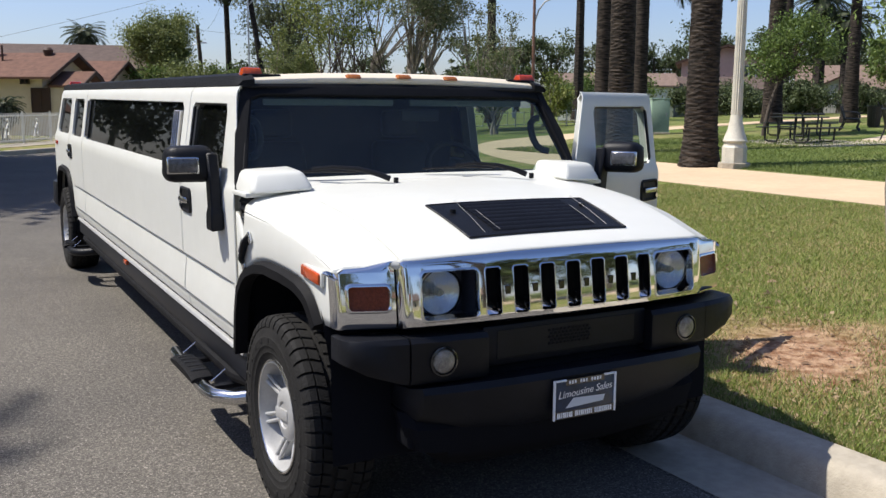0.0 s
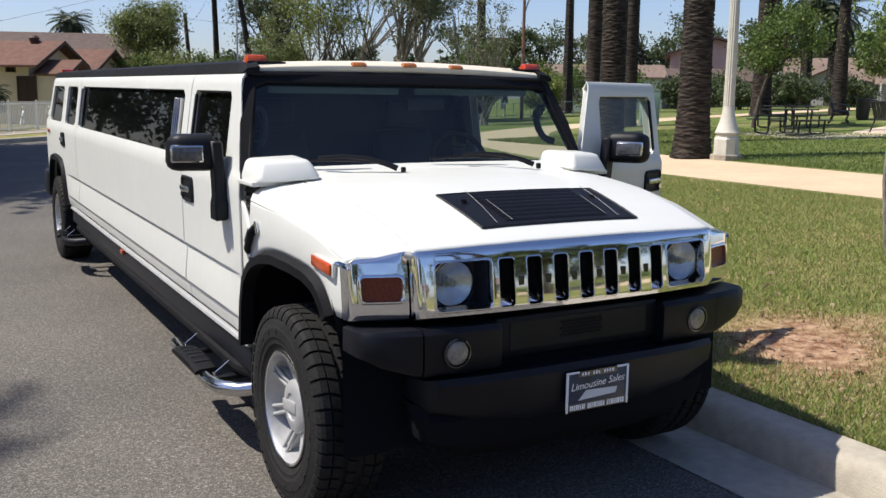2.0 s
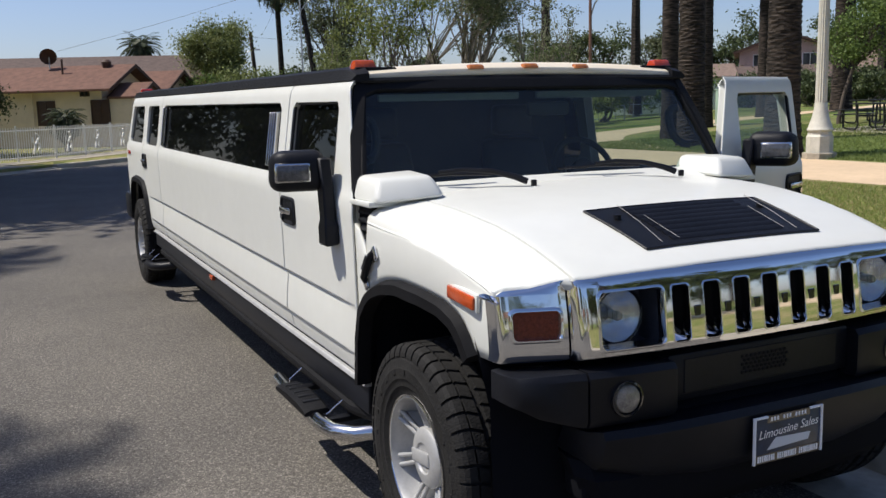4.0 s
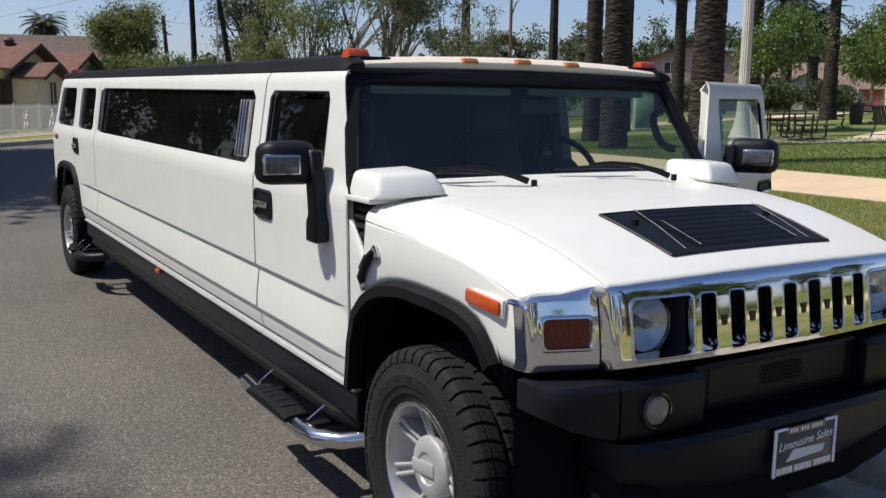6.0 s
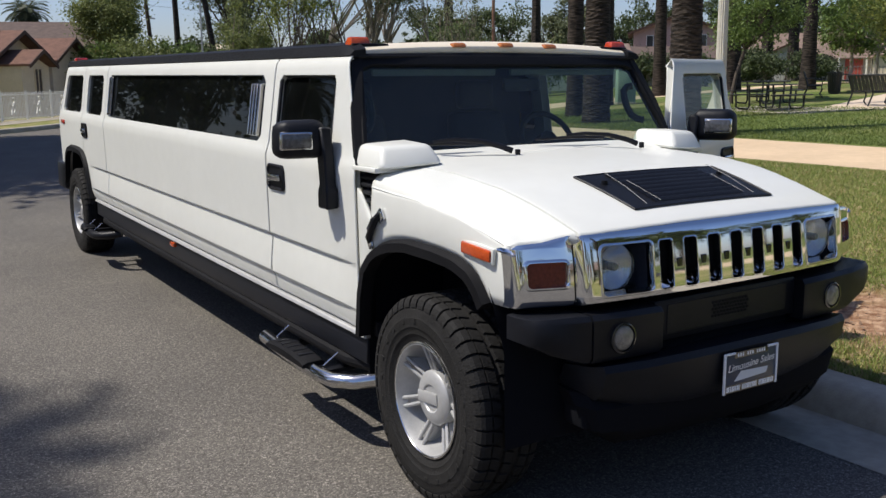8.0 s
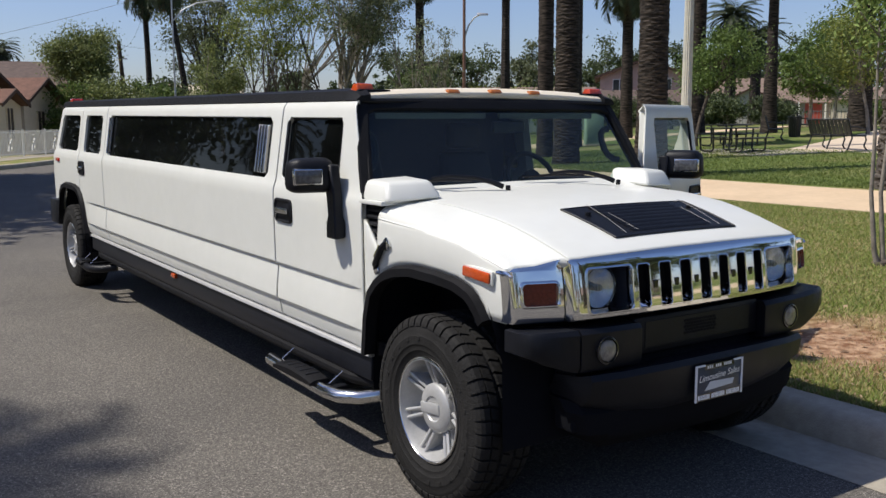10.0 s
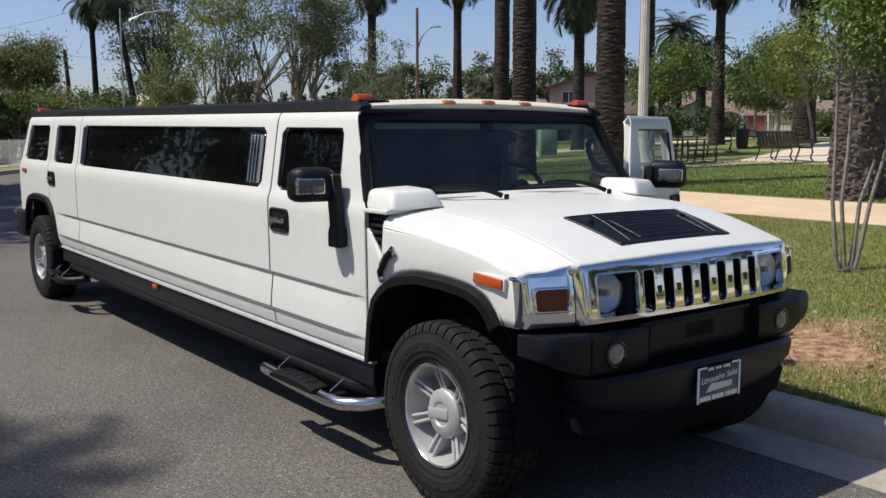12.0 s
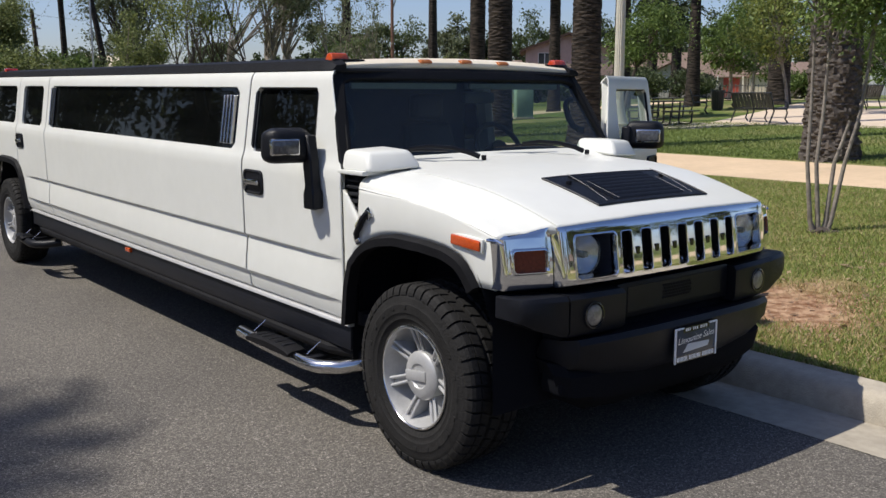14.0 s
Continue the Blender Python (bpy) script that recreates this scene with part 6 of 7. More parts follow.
leafy_tree(R, (22.6, 18.9, lawn_z(22.6, 18.9)), 4.05, 1.55, 1.75, 8500, 0.11, LEAF, "small leafy tree with slanting trunk beside the picnic table", bark=DARKBARK, lean=(0.9, -0.5), trunk_r=0.075, clusters=30)
leafy_tree(R, (31.6, 17.7, lawn_z(31.6, 17.7)), 5.3, 1.5, 1.6, 8000, 0.13, LEAFLIGHT, "small yellow-green tree on the paving", bark=BARK, trunk_r=0.08, lean=(-0.4, 0.6), clusters=34)
leafy_tree(R, (46.0, 30.3, 1.4), 5.0, 2.0, 1.6, 4500, 0.22, LEAF, "leafy tree beyond the benches", trunk_r=0.14)


def sapling():
    """Four slim grey stems from one root, with a loose leafy crown."""
    rng = np.random.default_rng(21)
    t = thing("sapling", "young multi-stemmed tree with slim grey stems on the lawn", "tree", (5.85, 1.8, lawn_z(5.85, 1.8)))
    tips = []
    for bx, by, mx, my, tx, ty, h in ((-0.10, 0.07, -0.14, 0.12, -0.10, 0.16, 2.35), (-0.03, 0.02, -0.08, 0.05, -0.02, 0.02, 2.3), (0.05, -0.03, 0.09, -0.06, 0.17, -0.16, 1.2), (0.08, -0.07, 0.16, -0.14, 0.30, -0.32, 2.4)):
        pts = [(bx * 0.5, by * 0.5, -0.05), (bx, by, 0.12), (mx, my, 0.75), ((mx + tx) / 2 + 0.02, (my + ty) / 2, 1.3 if h > 1.5 else 1.0), (tx, ty, h)]
        stem = part("stem", tube(bmesh.new(), pts, [0.040, 0.028, 0.023, 0.020, 0.011 if h > 1.5 else 0.018], 8), BARK, t, "slim grey stem", smooth=60)
        tips.append((tx, ty, h))
        if h > 1.5:
            for _ in range(6):
                f = rng.uniform(0.8, 1.0)
                s = Vector((tx * f, ty * f, h * f))
                e = s + Vector((rng.normal(0, 0.22), rng.normal(0, 0.22), rng.uniform(0.2, 0.6)))
                part("branch", tube(bmesh.new(), [s, s.lerp(e, 0.5) + Vector((0, 0, 0.06)), e], [0.011, 0.008, 0.003], 5), BARK, stem, smooth=60)
                tips.append(tuple(e))
    bm = bmesh.new()
    bmesh.ops.create_icosphere(bm, subdivisions=2, radius=0.12)
    for v in bm.verts:
        k = 1 + 0.9 * noise.noise(v.co * 16)
        v.co = Vector((v.co.x * k * 1.2, v.co.y * k * 1.2, v.co.z * 0.45 + noise.noise(v.co * 22) * 0.05))
    part("root_flare", bm, DARKBARK, t, "knotted root flare")
    tips = np.array(tips[-7:] + [(0.22 + 0.52 * a, -0.22 + 0.52 * b, 2.85 + 0.60 * c) for a, b, c in rng.normal(0, 0.8, (64, 3)) if c > -1.3])
    n = 14000
    k = rng.integers(0, len(tips), n)
    c = tips[k] + rng.normal(0, 1, (n, 3)) * [0.15, 0.15, 0.12]
    d = rng.normal(0, 1, (n, 3)) + np.array([0, 0, -0.4])
    L = rng.uniform(0.04, 0.085, n)
    quads("leaves", c, d, rng.normal(0, 0.5, (n, 3)) + np.array([0, 0, 1.0]), L, L * 0.48, LEAFBRIGHT, t, "glossy green leaves")
    return t


sapling()

# ---- lamp post ----
def octagon(r, z, n=8, off=0.39):
    return [(r * math.cos(off + 2 * math.pi * k / n), r * math.sin(off + 2 * math.pi * k / n), z) for k in range(n)]


post = thing("lamp_post", "fluted cream lamp post with an octagonal base beside the path", "lamp post", (12.7, 10.58, lawn_z(12.7, 10.58)), 20)
post.scale = (1.1, 1.1, 1.1)
part("base_slab", loft(bmesh.new(), [octagon(0.30, -0.15), octagon(0.30, 0.09), octagon(0.285, 0.11)]), CONCRETE, post, "octagonal concrete foot", smooth=20)
part("pedestal", loft(bmesh.new(), [octagon(0.235, 0.11), octagon(0.235, 0.40), octagon(0.215, 0.43), octagon(0.20, 0.50)]), POSTPAINT, post, "octagonal pedestal", smooth=20)
part("collar", loft(bmesh.new(), [octagon(0.225, 0.50, 16), octagon(0.235, 0.53, 16), octagon(0.215, 0.56, 16), octagon(0.205, 0.60, 16), octagon(0.16, 0.72, 16), octagon(0.125, 0.88, 16), octagon(0.108, 1.02, 16)]), POSTPAINT, post, smooth=50)
bm = bmesh.new()
rows = []
for z, r in ((1.0, 0.108), (2.0, 0.10), (3.5, 0.09), (5.2, 0.078)):
    rows.append([((r if k % 2 else r * 0.86) * math.cos(2 * math.pi * k / 32), (r if k % 2 else r * 0.86) * math.sin(2 * math.pi * k / 32), z) for k in range(32)])
loft(bm, rows)
part("shaft", bm, POSTPAINT, post, "fluted shaft", smooth=20)

# ---- park furniture ----
def picnic_table(at, rz, group="picnic tables"):
    t = thing("picnic_table", "black metal picnic table with attached benches on a concrete pad", "picnic table", at, rz, group)
    part("tabletop", box(bmesh.new(), (-0.9, -0.37, 0.71), (0.9, 0.37, 0.75), 0.012), BLACKIRON, t, "black perforated tabletop")
    for s in (-1, 1):
        part("bench_seat", box(bmesh.new(), (-0.9, s * 0.72 - 0.14, 0.42), (0.9, s * 0.72 + 0.14, 0.455), 0.012), BLACKIRON, t, "black bench seat")
        for x in (-0.62, 0.62):
            part("leg_loop", tube(bmesh.new(), [(x, s * 0.30, 0.71), (x, s * 0.27, 0.12), (x, s * 0.32, 0.03), (x, s * 0.60, 0.03), (x, s * 0.72, 0.08), (x, s * 0.74, 0.42)], 0.03, 8), BLACKIRON, t, "bent tube leg")
    for x in (-0.62, 0.62):
        part("cross_tube", tube(bmesh.new(), [(x, -0.3, 0.4), (x, 0.3, 0.4)], 0.025, 8), BLACKIRON, t)
    return t


def park_bench(at, rz):
    t = thing("park_bench", "black strap-metal park bench with curved arms", "bench", at, rz, "park benches")
    for k in range(11):
        x = -0.88 + 0.176 * k
        part("seat_strap", box(bmesh.new(), (x - 0.07, -0.24, 0.42), (x + 0.07, 0.22, 0.435), 0.004, 1), BLACKIRON, t)
        part("back_strap", hexa(bmesh.new(), [(x - 0.07, 0.22, 0.45), (x + 0.07, 0.22, 0.45), (x + 0.07, 0.24, 0.45), (x - 0.07, 0.24, 0.45)], [(x - 0.07, 0.36, 0.88), (x + 0.07, 0.36, 0.88), (x + 0.07, 0.375, 0.88), (x - 0.07, 0.375, 0.88)]), BLACKIRON, t)
    part("top_rail", tube(bmesh.new(), [(-0.97, 0.37, 0.90), (0.97, 0.37, 0.90)], 0.028, 8), BLACKIRON, t)
    part("front_rail", tube(bmesh.new(), [(-0.97, -0.25, 0.42), (0.97, -0.25, 0.42)], 0.025, 8), BLACKIRON, t)
    for x in (-0.96, 0.0, 0.96):
        part("end_frame", tube(bmesh.new(), [(x, 0.38, 0.90), (x, 0.24, 0.46), (x, 0.22, 0.35), (x, 0.36, 0.0)], 0.025, 8), BLACKIRON, t, "curved leg frame")
        part("front_leg", tube(bmesh.new(), [(x, 0.22, 0.42), (x, -0.22, 0.42), (x, -0.27, 0.30), (x, -0.20, 0.12), (x, -0.30, 0.0)], 0.025, 8), BLACKIRON, t)
        part("arm_rest", tube(bmesh.new(), [(x, 0.31, 0.68), (x, 0.0, 0.67), (x, -0.24, 0.62), (x, -0.27, 0.46)], 0.02, 8), BLACKIRON, t)
    return t


zt = lawn_z(20.2, 15.0)
picnic_table((20.0, 15.1, zt + 0.015), 6)
picnic_table((22.9, 17.6, lawn_z(22.9, 17.6)), 6)
for x, y, rz in ((26.64, 18.47, 36), (22.55, 13.25, 70), (30.98, 20.17, 36), (30.57, 14.22, 175)):
    park_bench((x, y, lawn_z(x, y) + 0.008), rz)
can = thing("litter_bin", "dark slatted litter bin beside a bench", "litter bin", (29.14, 19.41, lawn_z(29.14, 19.41)))
can.scale = (0.9, 0.9, 0.9)
for k in range(20):
    a = 2 * math.pi * k / 20
    part("slat", hexa(bmesh.new(), [(0.25 * math.cos(a + d), 0.25 * math.sin(a + d), 0.06) for d in (-0.12, 0.12)] + [(0.235 * math.cos(a + d), 0.235 * math.sin(a + d), 0.06) for d in (0.12, -0.12)],
                      [(0.30 * math.cos(a + d), 0.30 * math.sin(a + d), 0.88) for d in (-0.12, 0.12)] + [(0.285 * math.cos(a + d), 0.285 * math.sin(a + d), 0.88) for d in (0.12, -0.12)]), BLACKIRON, can)
part("rim", tube(bmesh.new(), [(0.30 * math.cos(a), 0.30 * math.sin(a), 0.89) for a in np.linspace(0, 2 * math.pi, 25)], 0.02, 6), BLACKIRON, can)
part("liner", loft(bmesh.new(), [octagon(0.21, 0.0, 16), octagon(0.26, 0.84, 16)]), INTERIOR, can)
cab = thing("utility_cabinet", "pale green metal utility cabinet on the lawn", "utility cabinet", (22.3, 23.7, lawn_z(22.3, 23.7)), -32)
part("body", box(bmesh.new(), (-0.34, -0.30, 0.06), (0.34, 0.30, 1.30), 0.012), GREENMETAL, cab, "pale green painted metal body")
part("lid", box(bmesh.new(), (-0.36, -0.32, 1.30), (0.36, 0.32, 1.35), 0.012), GREENMETAL, cab)
part("plinth", box(bmesh.new(), (-0.38, -0.34, -0.1), (0.38, 0.34, 0.06), 0.01), CONCRETE, cab)
part("door_panel", box(bmesh.new(), (-0.30, -0.312, 0.12), (0.30, -0.298, 1.25), 0.006), GREENMETAL, cab)
part("latch", box(bmesh.new(), (0.20, -0.325, 0.68), (0.24, -0.308, 0.80), 0.004), GALV, cab)

# ---- far trees ----
R = np.random.default_rng(11)
for x, y, h, cr, lo, n, sz, mt, label, kw in (
    (11.4, 59.0, 7.6, 2.35, 3.9, 15000, 0.20, LEAFOLIVE, "round olive-green tree behind the house", {"clusters": 56, "bark": DARKBARK, "spread": 0.9}),
    (9.8, 55.2, 3.9, 1.7, 0.3, 2600, 0.26, LEAF, "leafy shrub beside the house", {"stems": 3}),
    (12.2, 55.5, 4.7, 2.1, 0.5, 5500, 0.24, LEAFOLIVE, "leafy tree behind the fence", {"stems": 2}),
    (14.6, 56.5, 4.4, 1.9, 0.4, 3200, 0.26, LEAF, "leafy tree behind the fence", {"stems": 2}),
    (17.6, 63.4, 4.6, 2.0, 0.8, 5200, 0.30, LEAFDARK, "broad dark green tree", {"stems": 2}),
    (25.5, 63.6, 3.4, 1.8, 0.8, 3800, 0.30, LEAFDARK, "broad dark green tree", {"stems": 2}),
    (22.8, 67.1, 15.0, 3.5, 2.6, 8500, 0.32, LEAFGREY, "tall grey-green tree beyond the park", {"clusters": 60, "trunk_r": 0.22, "bark": DARKBARK}),
    (14.4, 44.1, 5.9, 1.6, 1.0, 5200, 0.17, LEAFOLIVE, "leafy dark tree beside the street", {}),
    (15.2, 38.3, 9.2, 2.5, 3.9, 8000, 0.16, LEAFLIGHT, "multi-stemmed light green tree in the park", {"stems": 7, "clusters": 64, "trunk_r": 0.15, "spread": 0.85, "bark": DARKBARK}),
    (20.4, 40.4, 10.5, 2.6, 4.4, 6500, 0.20, LEAFGREY, "pale-barked tree with bare lower limbs", {"stems": 4, "clusters": 46, "trunk_r": 0.26, "spread": 0.75}),
    (23.4, 42.4, 10.0, 2.0, 4.6, 3200, 0.20, LEAFGREY, "pale-barked tree with bare lower limbs", {"stems": 4, "clusters": 36, "trunk_r": 0.18, "spread": 0.75}),
    (20.3, 32.9, 6.0, 1.9, 1.9, 1900, 0.15, LEAFGREY, "sparse young tree with bare twigs", {"stems": 5, "clusters": 60, "trunk_r": 0.13, "spread": 0.5}),
    (27.0, 43.5, 4.6, 1.8, 0.4, 2600, 0.24, LEAF, "leafy shrub at the park's edge", {"stems": 3}),
    (30.4, 42.5, 3.0, 1.5, 0.4, 2200, 0.24, LEAFLIGHT, "yellow-green shrub at the park's edge", {"stems": 3}),
    (40.0, 52.0, 3.2, 2.2, 0.4, 2600, 0.28, LEAF, "leafy shrub beyond the park", {"stems": 3}),
    (46.0, 58.0, 3.6, 2.6, 0.6, 2600, 0.32, LEAFLIGHT, "yellow-green tree beyond the park", {"stems": 2}),
    (40.5, 47.5, 3.2, 2.0, 0.4, 2600, 0.26, LEAF, "leafy tree beyond the park", {"stems": 2}),
    (47.5, 48.5, 2.2, 1.6, 0.3, 3000, 0.28, LEAFDARK, "dark green tree beyond the park", {"stems": 2}),
    (43.5, 39.0, 2.0, 1.6, 0.3, 3000, 0.25, LEAFDARK, "dark bushy tree beyond the benches", {"stems": 3}),
    (56.0, 46.0, 2.3, 1.9, 0.1, 4200, 0.24, LEAFDARK, "dense dark hedge along the far fence", {"stems": 3}),
    (59.5, 43.0, 2.0, 1.8, 0.1, 4200, 0.24, LEAFDARK, "dense dark hedge along the far fence", {"stems": 3}),
    (53.0, 50.0, 2.4, 2.0, 0.1, 4200, 0.24, LEAFDARK, "dense dark hedge along the far fence", {"stems": 3}),
    (65.5, 37.0, 1.9, 1.8, 0.1, 3600, 0.24, LEAF, "leafy hedge along the far fence", {"stems": 3}),
    (50.5, 40.5, 2.2, 1.7, 0.3, 3000, 0.28, LEAFDARK, "dark bushy tree beyond the benches", {"stems": 3}),
    (58.0, 36.5, 7.8, 3.0, 1.5, 3600, 0.30, LEAF, "leafy tree by the far houses", {}),
    (62.0, 30.5, 7.2, 3.0, 1.2, 3600, 0.30, LEAFDARK, "leafy tree by the far houses", {}),
    (52.0, 23.0, 6.0, 2.6, 1.0, 3200, 0.28, LEAF, "leafy tree by the far houses", {}),
    (-3.1, 42.9, 3.4, 1.45, 0.1, 6000, 0.20, LEAFDARK, "dense dark green tree behind the white fence", {"stems": 3}),
    (60.0, 18.0, 8.0, 3.4, 1.0, 3200, 0.32, LEAFDARK, "leafy tree by the far houses", {}),
):
    leafy_tree(R, (x, y, 0.16 if x < far_kerb_x(y) else lawn_z(x, y)), h, cr, lo, int(n * 1.9), sz * 0.74, mt, label, **kw)
for x, y, h, cr in ((54.0, 90, 9.5, 3.2), (58, 88, 8.0, 3.0), (61, 86, 10.5, 3.6), (65.5, 82.5, 8.6, 3.0), (67.2, 81.5, 10.2, 3.0), (70.5, 79, 8.0, 3.2), (73, 76, 10.6, 3.6), (76.5, 73.5, 9.0, 3.2), (80.5, 69, 10.8, 3.6), (84, 66, 9.0, 3.4), (92.5, 68.5, 13.5, 4.0), (94.5, 66, 10.5, 3.4), (97, 62, 13.2, 4.2), (99, 56, 11.5, 4.0), (100, 50, 12, 4.2), (101, 43, 11, 4.2), (44, 98, 8.0, 3.4), (36, 102, 7.0, 3.4)):
    leafy_tree(R, (x, y, 1.4 if x > 50 else 0.3), h * 0.9, cr, 2.6, 4200, 0.34, LEAFDARK if x % 2 < 1.2 else LEAFGREY, "tall dark eucalyptus far beyond the houses", clusters=22, trunk_r=0.3, bark=DARKBARK, spread=0.85, group="far trees")
for x, y, h in ((33.5, 67.4, 5.4), (34.6, 66.9, 5.8), (36.4, 65.8, 5.6), (37.2, 65.3, 5.2)):
    leafy_tree(R, (x, y, 0.5), h, 0.75, 0.2, 1200, 0.3, LEAFDARK, "narrow dark green cypress beyond the park", clusters=26, trunk_r=0.12, bark=DARKBARK, spread=0.9)
palm(R, (8.1, 70.4, 0.16), 6.9, 0.3, 0.26, "bushy feather palm behind the house", crown="feather", detail=0, length=1.9, group="street palms")
palm(R, (19.2, 71.2, 0.3), 11.9, 0.30, 0.22, "slim tall street palm", detail=0, length=2.6, group="street palms", lean=(-0.2, 0))
palm(R, (19.5, 62.9, 0.3), 11.4, 0.26, 0.2, "slim leaning street palm", detail=0, length=2.3, group="street palms", lean=(-1.35, 0.4))
palm(R, (0.75, 44.5, 0.16), 1.7, 0.14, 0.13, "small palm in the front yard", crown="feather", detail=0, length=1.05, group="street palms")
# street palms across the street, whose shadows fall on the road
for x, y, h in ((-11.5, 5.9, 13.9), (-12.2, 14.4, 14.6)):
    palm(R, (x, y, 0.16), h, 0.36, 0.28, "tall street palm on the verge across the street", detail=1, length=1.6 if y < 10 else 2.2, group="street palms")

palm(R, (-16.6, 38.0, 0.16), 6.2, 0.30, 0.26, "short street palm with drooping fronds across the street", detail=1, length=2.3, group="street palms")

# broad street trees across the street, out of view: the dense shadow over the road is theirs, the last is added to
# darken window reflections
for x, y, h, cr in ((-11.4, 21.8, 17.5, 4.4), (-11.0, 25.6, 18.0, 4.8), (-8.6, 30.5, 17.0, 4.4), (-3.1, 31.4, 17.0, 3.6)):
    leafy_tree(R, (x, y, 0.16), h, cr, 6.5 if x > -4 else 8.5 if y < 26 else 3.2, 16000, 0.34, LEAFDARK, "tall dense street tree across the street, out of view", clusters=46, trunk_r=0.34, bark=DARKBARK, spread=1.15, group="street trees")

# ---- poles, wires, street lamps ----
def pole(name, at, h, r, material, label, lean=(0, 0)):
    t = thing(name, label, "pole", at)
    part("shaft", tube(bmesh.new(), [(0, 0, -0.2), (lean[0] * 0.5, lean[1] * 0.5, h / 2), (lean[0], lean[1], h)], [r, r * 0.9, r * 0.75], 10), material, t)
    return t


up = pole("utility_pole", (14.3, 60.0, 0.25), 6.9, 0.16, POLEWOOD, "dark leaning wooden utility pole", (-0.45, 0))
def lamp(at, h, arm, material, label):
    t = pole("street_lamp", at, h, 0.10 if material is RUSTPOLE else 0.06, material, label)
    ax, ay = arm
    part("arm", tube(bmesh.new(), [(0, 0, h - 1.3), (ax * 0.25, ay * 0.25, h - 0.6), (ax * 0.6, ay * 0.6, h - 0.18), (ax, ay, h)], 0.04, 8), GALV, t, "curved lamp arm")
    m = Matrix.Translation((ax * 1.12, ay * 1.12, h)) @ Matrix.Rotation(math.atan2(ay, ax), 4, "Z")
    bm = hexa(bmesh.new(), [(-0.3, -0.13, -0.06), (0.3, -0.10, -0.05), (0.3, 0.10, -0.05), (-0.3, 0.13, -0.06)], [(-0.3, -0.07, 0.07), (0.25, -0.06, 0.05), (0.25, 0.06, 0.05), (-0.3, 0.07, 0.07)], 0.02)
    bmesh.ops.transform(bm, matrix=m, verts=bm.verts)
    part("lamp_head", bm, GALV, t, "grey cobra-head lamp")
    return t


t = lamp((25.6, 37.2, 0.9), 6.5, (0.72, -0.5), RUSTPOLE, "brown steel street lamp with a cobra head")
part("pole_top", tube(bmesh.new(), [(0, 0, 6.4), (0, 0, 7.45)], 0.075, 8), RUSTPOLE, t)
lamp((15.4, 53.6, 0.3), 8.9, (2.3, -0.8), GALV, "grey street lamp with a long curved arm")
lamp((14.4, 66.8, 0.3), 6.1, (1.3, -0.4), GALV, "small grey street lamp far off")
for a, b, s in (((1.1, 51.8, 5.3), (12.6, 49.8, 8.7), 0.1), ((12.6, 49.8, 8.7), (22, 48.2, 11.5), 0.1), ((13.85, 60.0, 6.6), (17.4, 66.5, 9.4), 0.6), ((13.9, 60.0, 6.8), (60, 95, 11), 1.2)):
    a, b = Vector(a), Vector(b)
    pts = [a.lerp(b, k / 12) - Vector((0, 0, s * math.sin(math.pi * k / 12))) for k in range(13)]
    tagged(part("overhead_wire", tube(bmesh.new(), pts, 0.008, 4), POLEWOOD), "thin dark overhead wire between poles", "wire")

# ---- houses ----
def gable_roof(parent, x0, x1, y0, y1, ze, zr, along, material, over=0.35, name="roof"):
    """A gable roof with thick slabs and dark fascia; along: the ridge's axis."""
    th = 0.12
    if along == "x":
        ym = (y0 + y1) / 2
        drop = (zr - ze) * over / (ym - y0)
        sec = [(y0 - over, ze - drop), (ym, zr), (y1 + over, ze - drop)]
        rings = [[(x, sec[0][0], sec[0][1]), (x, sec[0][0], sec[0][1] + th), (x, sec[1][0], sec[1][1] + th), (x, sec[2][0], sec[2][1] + th), (x, sec[2][0], sec[2][1]), (x, sec[1][0], sec[1][1])] for x in (x0 - over, x1 + over)]
    else:
        xm = (x0 + x1) / 2
        drop = (zr - ze) * over / (xm - x0)
        sec = [(x0 - over, ze - drop), (xm, zr), (x1 + over, ze - drop)]
        rings = [[(sec[0][0], y, sec[0][1]), (sec[0][0], y, sec[0][1] + th), (sec[1][0], y, sec[1][1] + th), (sec[2][0], y, sec[2][1] + th), (sec[2][0], y, sec[2][1]), (sec[1][0], y, sec[1][1])] for y in (y0 - over, y1 + over)]
    r = part(name, loft(bmesh.new(), rings), material, parent, smooth=0)
    for ring in rings:
        for i in (0, 2):
            a, b = Vector(ring[1 if i == 0 else 2]), Vector(ring[2 if i == 0 else 3])
            w = Vector((0.04, 0, 0)) if along == "x" else Vector((0, 0.04, 0))
            dz = Vector((0, 0, 0.2))
            part("fascia", loft(bmesh.new(), [[a - w, a + w, a + w - dz, a - w - dz], [b - w, b + w, b + w - dz, b - w - dz]]), FASCIA, r, smooth=0)
    return r


def gable_walls(parent, x0, x1, y0, y1, ze, zr, along, material, z0=-0.4):
    bm = bmesh.new()
    if along == "x":
        ym = (y0 + y1) / 2
        loft(bm, [[(x, y0, z0), (x, y0, ze), (x, ym, zr), (x, y1, ze), (x, y1, z0)] for x in (x0, x1)])
    else:
        xm = (x0 + x1) / 2
        loft(bm, [[(x0, y, z0), (x0, y, ze), (xm, y, zr), (x1, y, ze), (x1, y, z0)] for y in (y0, y1)])
    return part("wall", bm, material, parent, smooth=0)


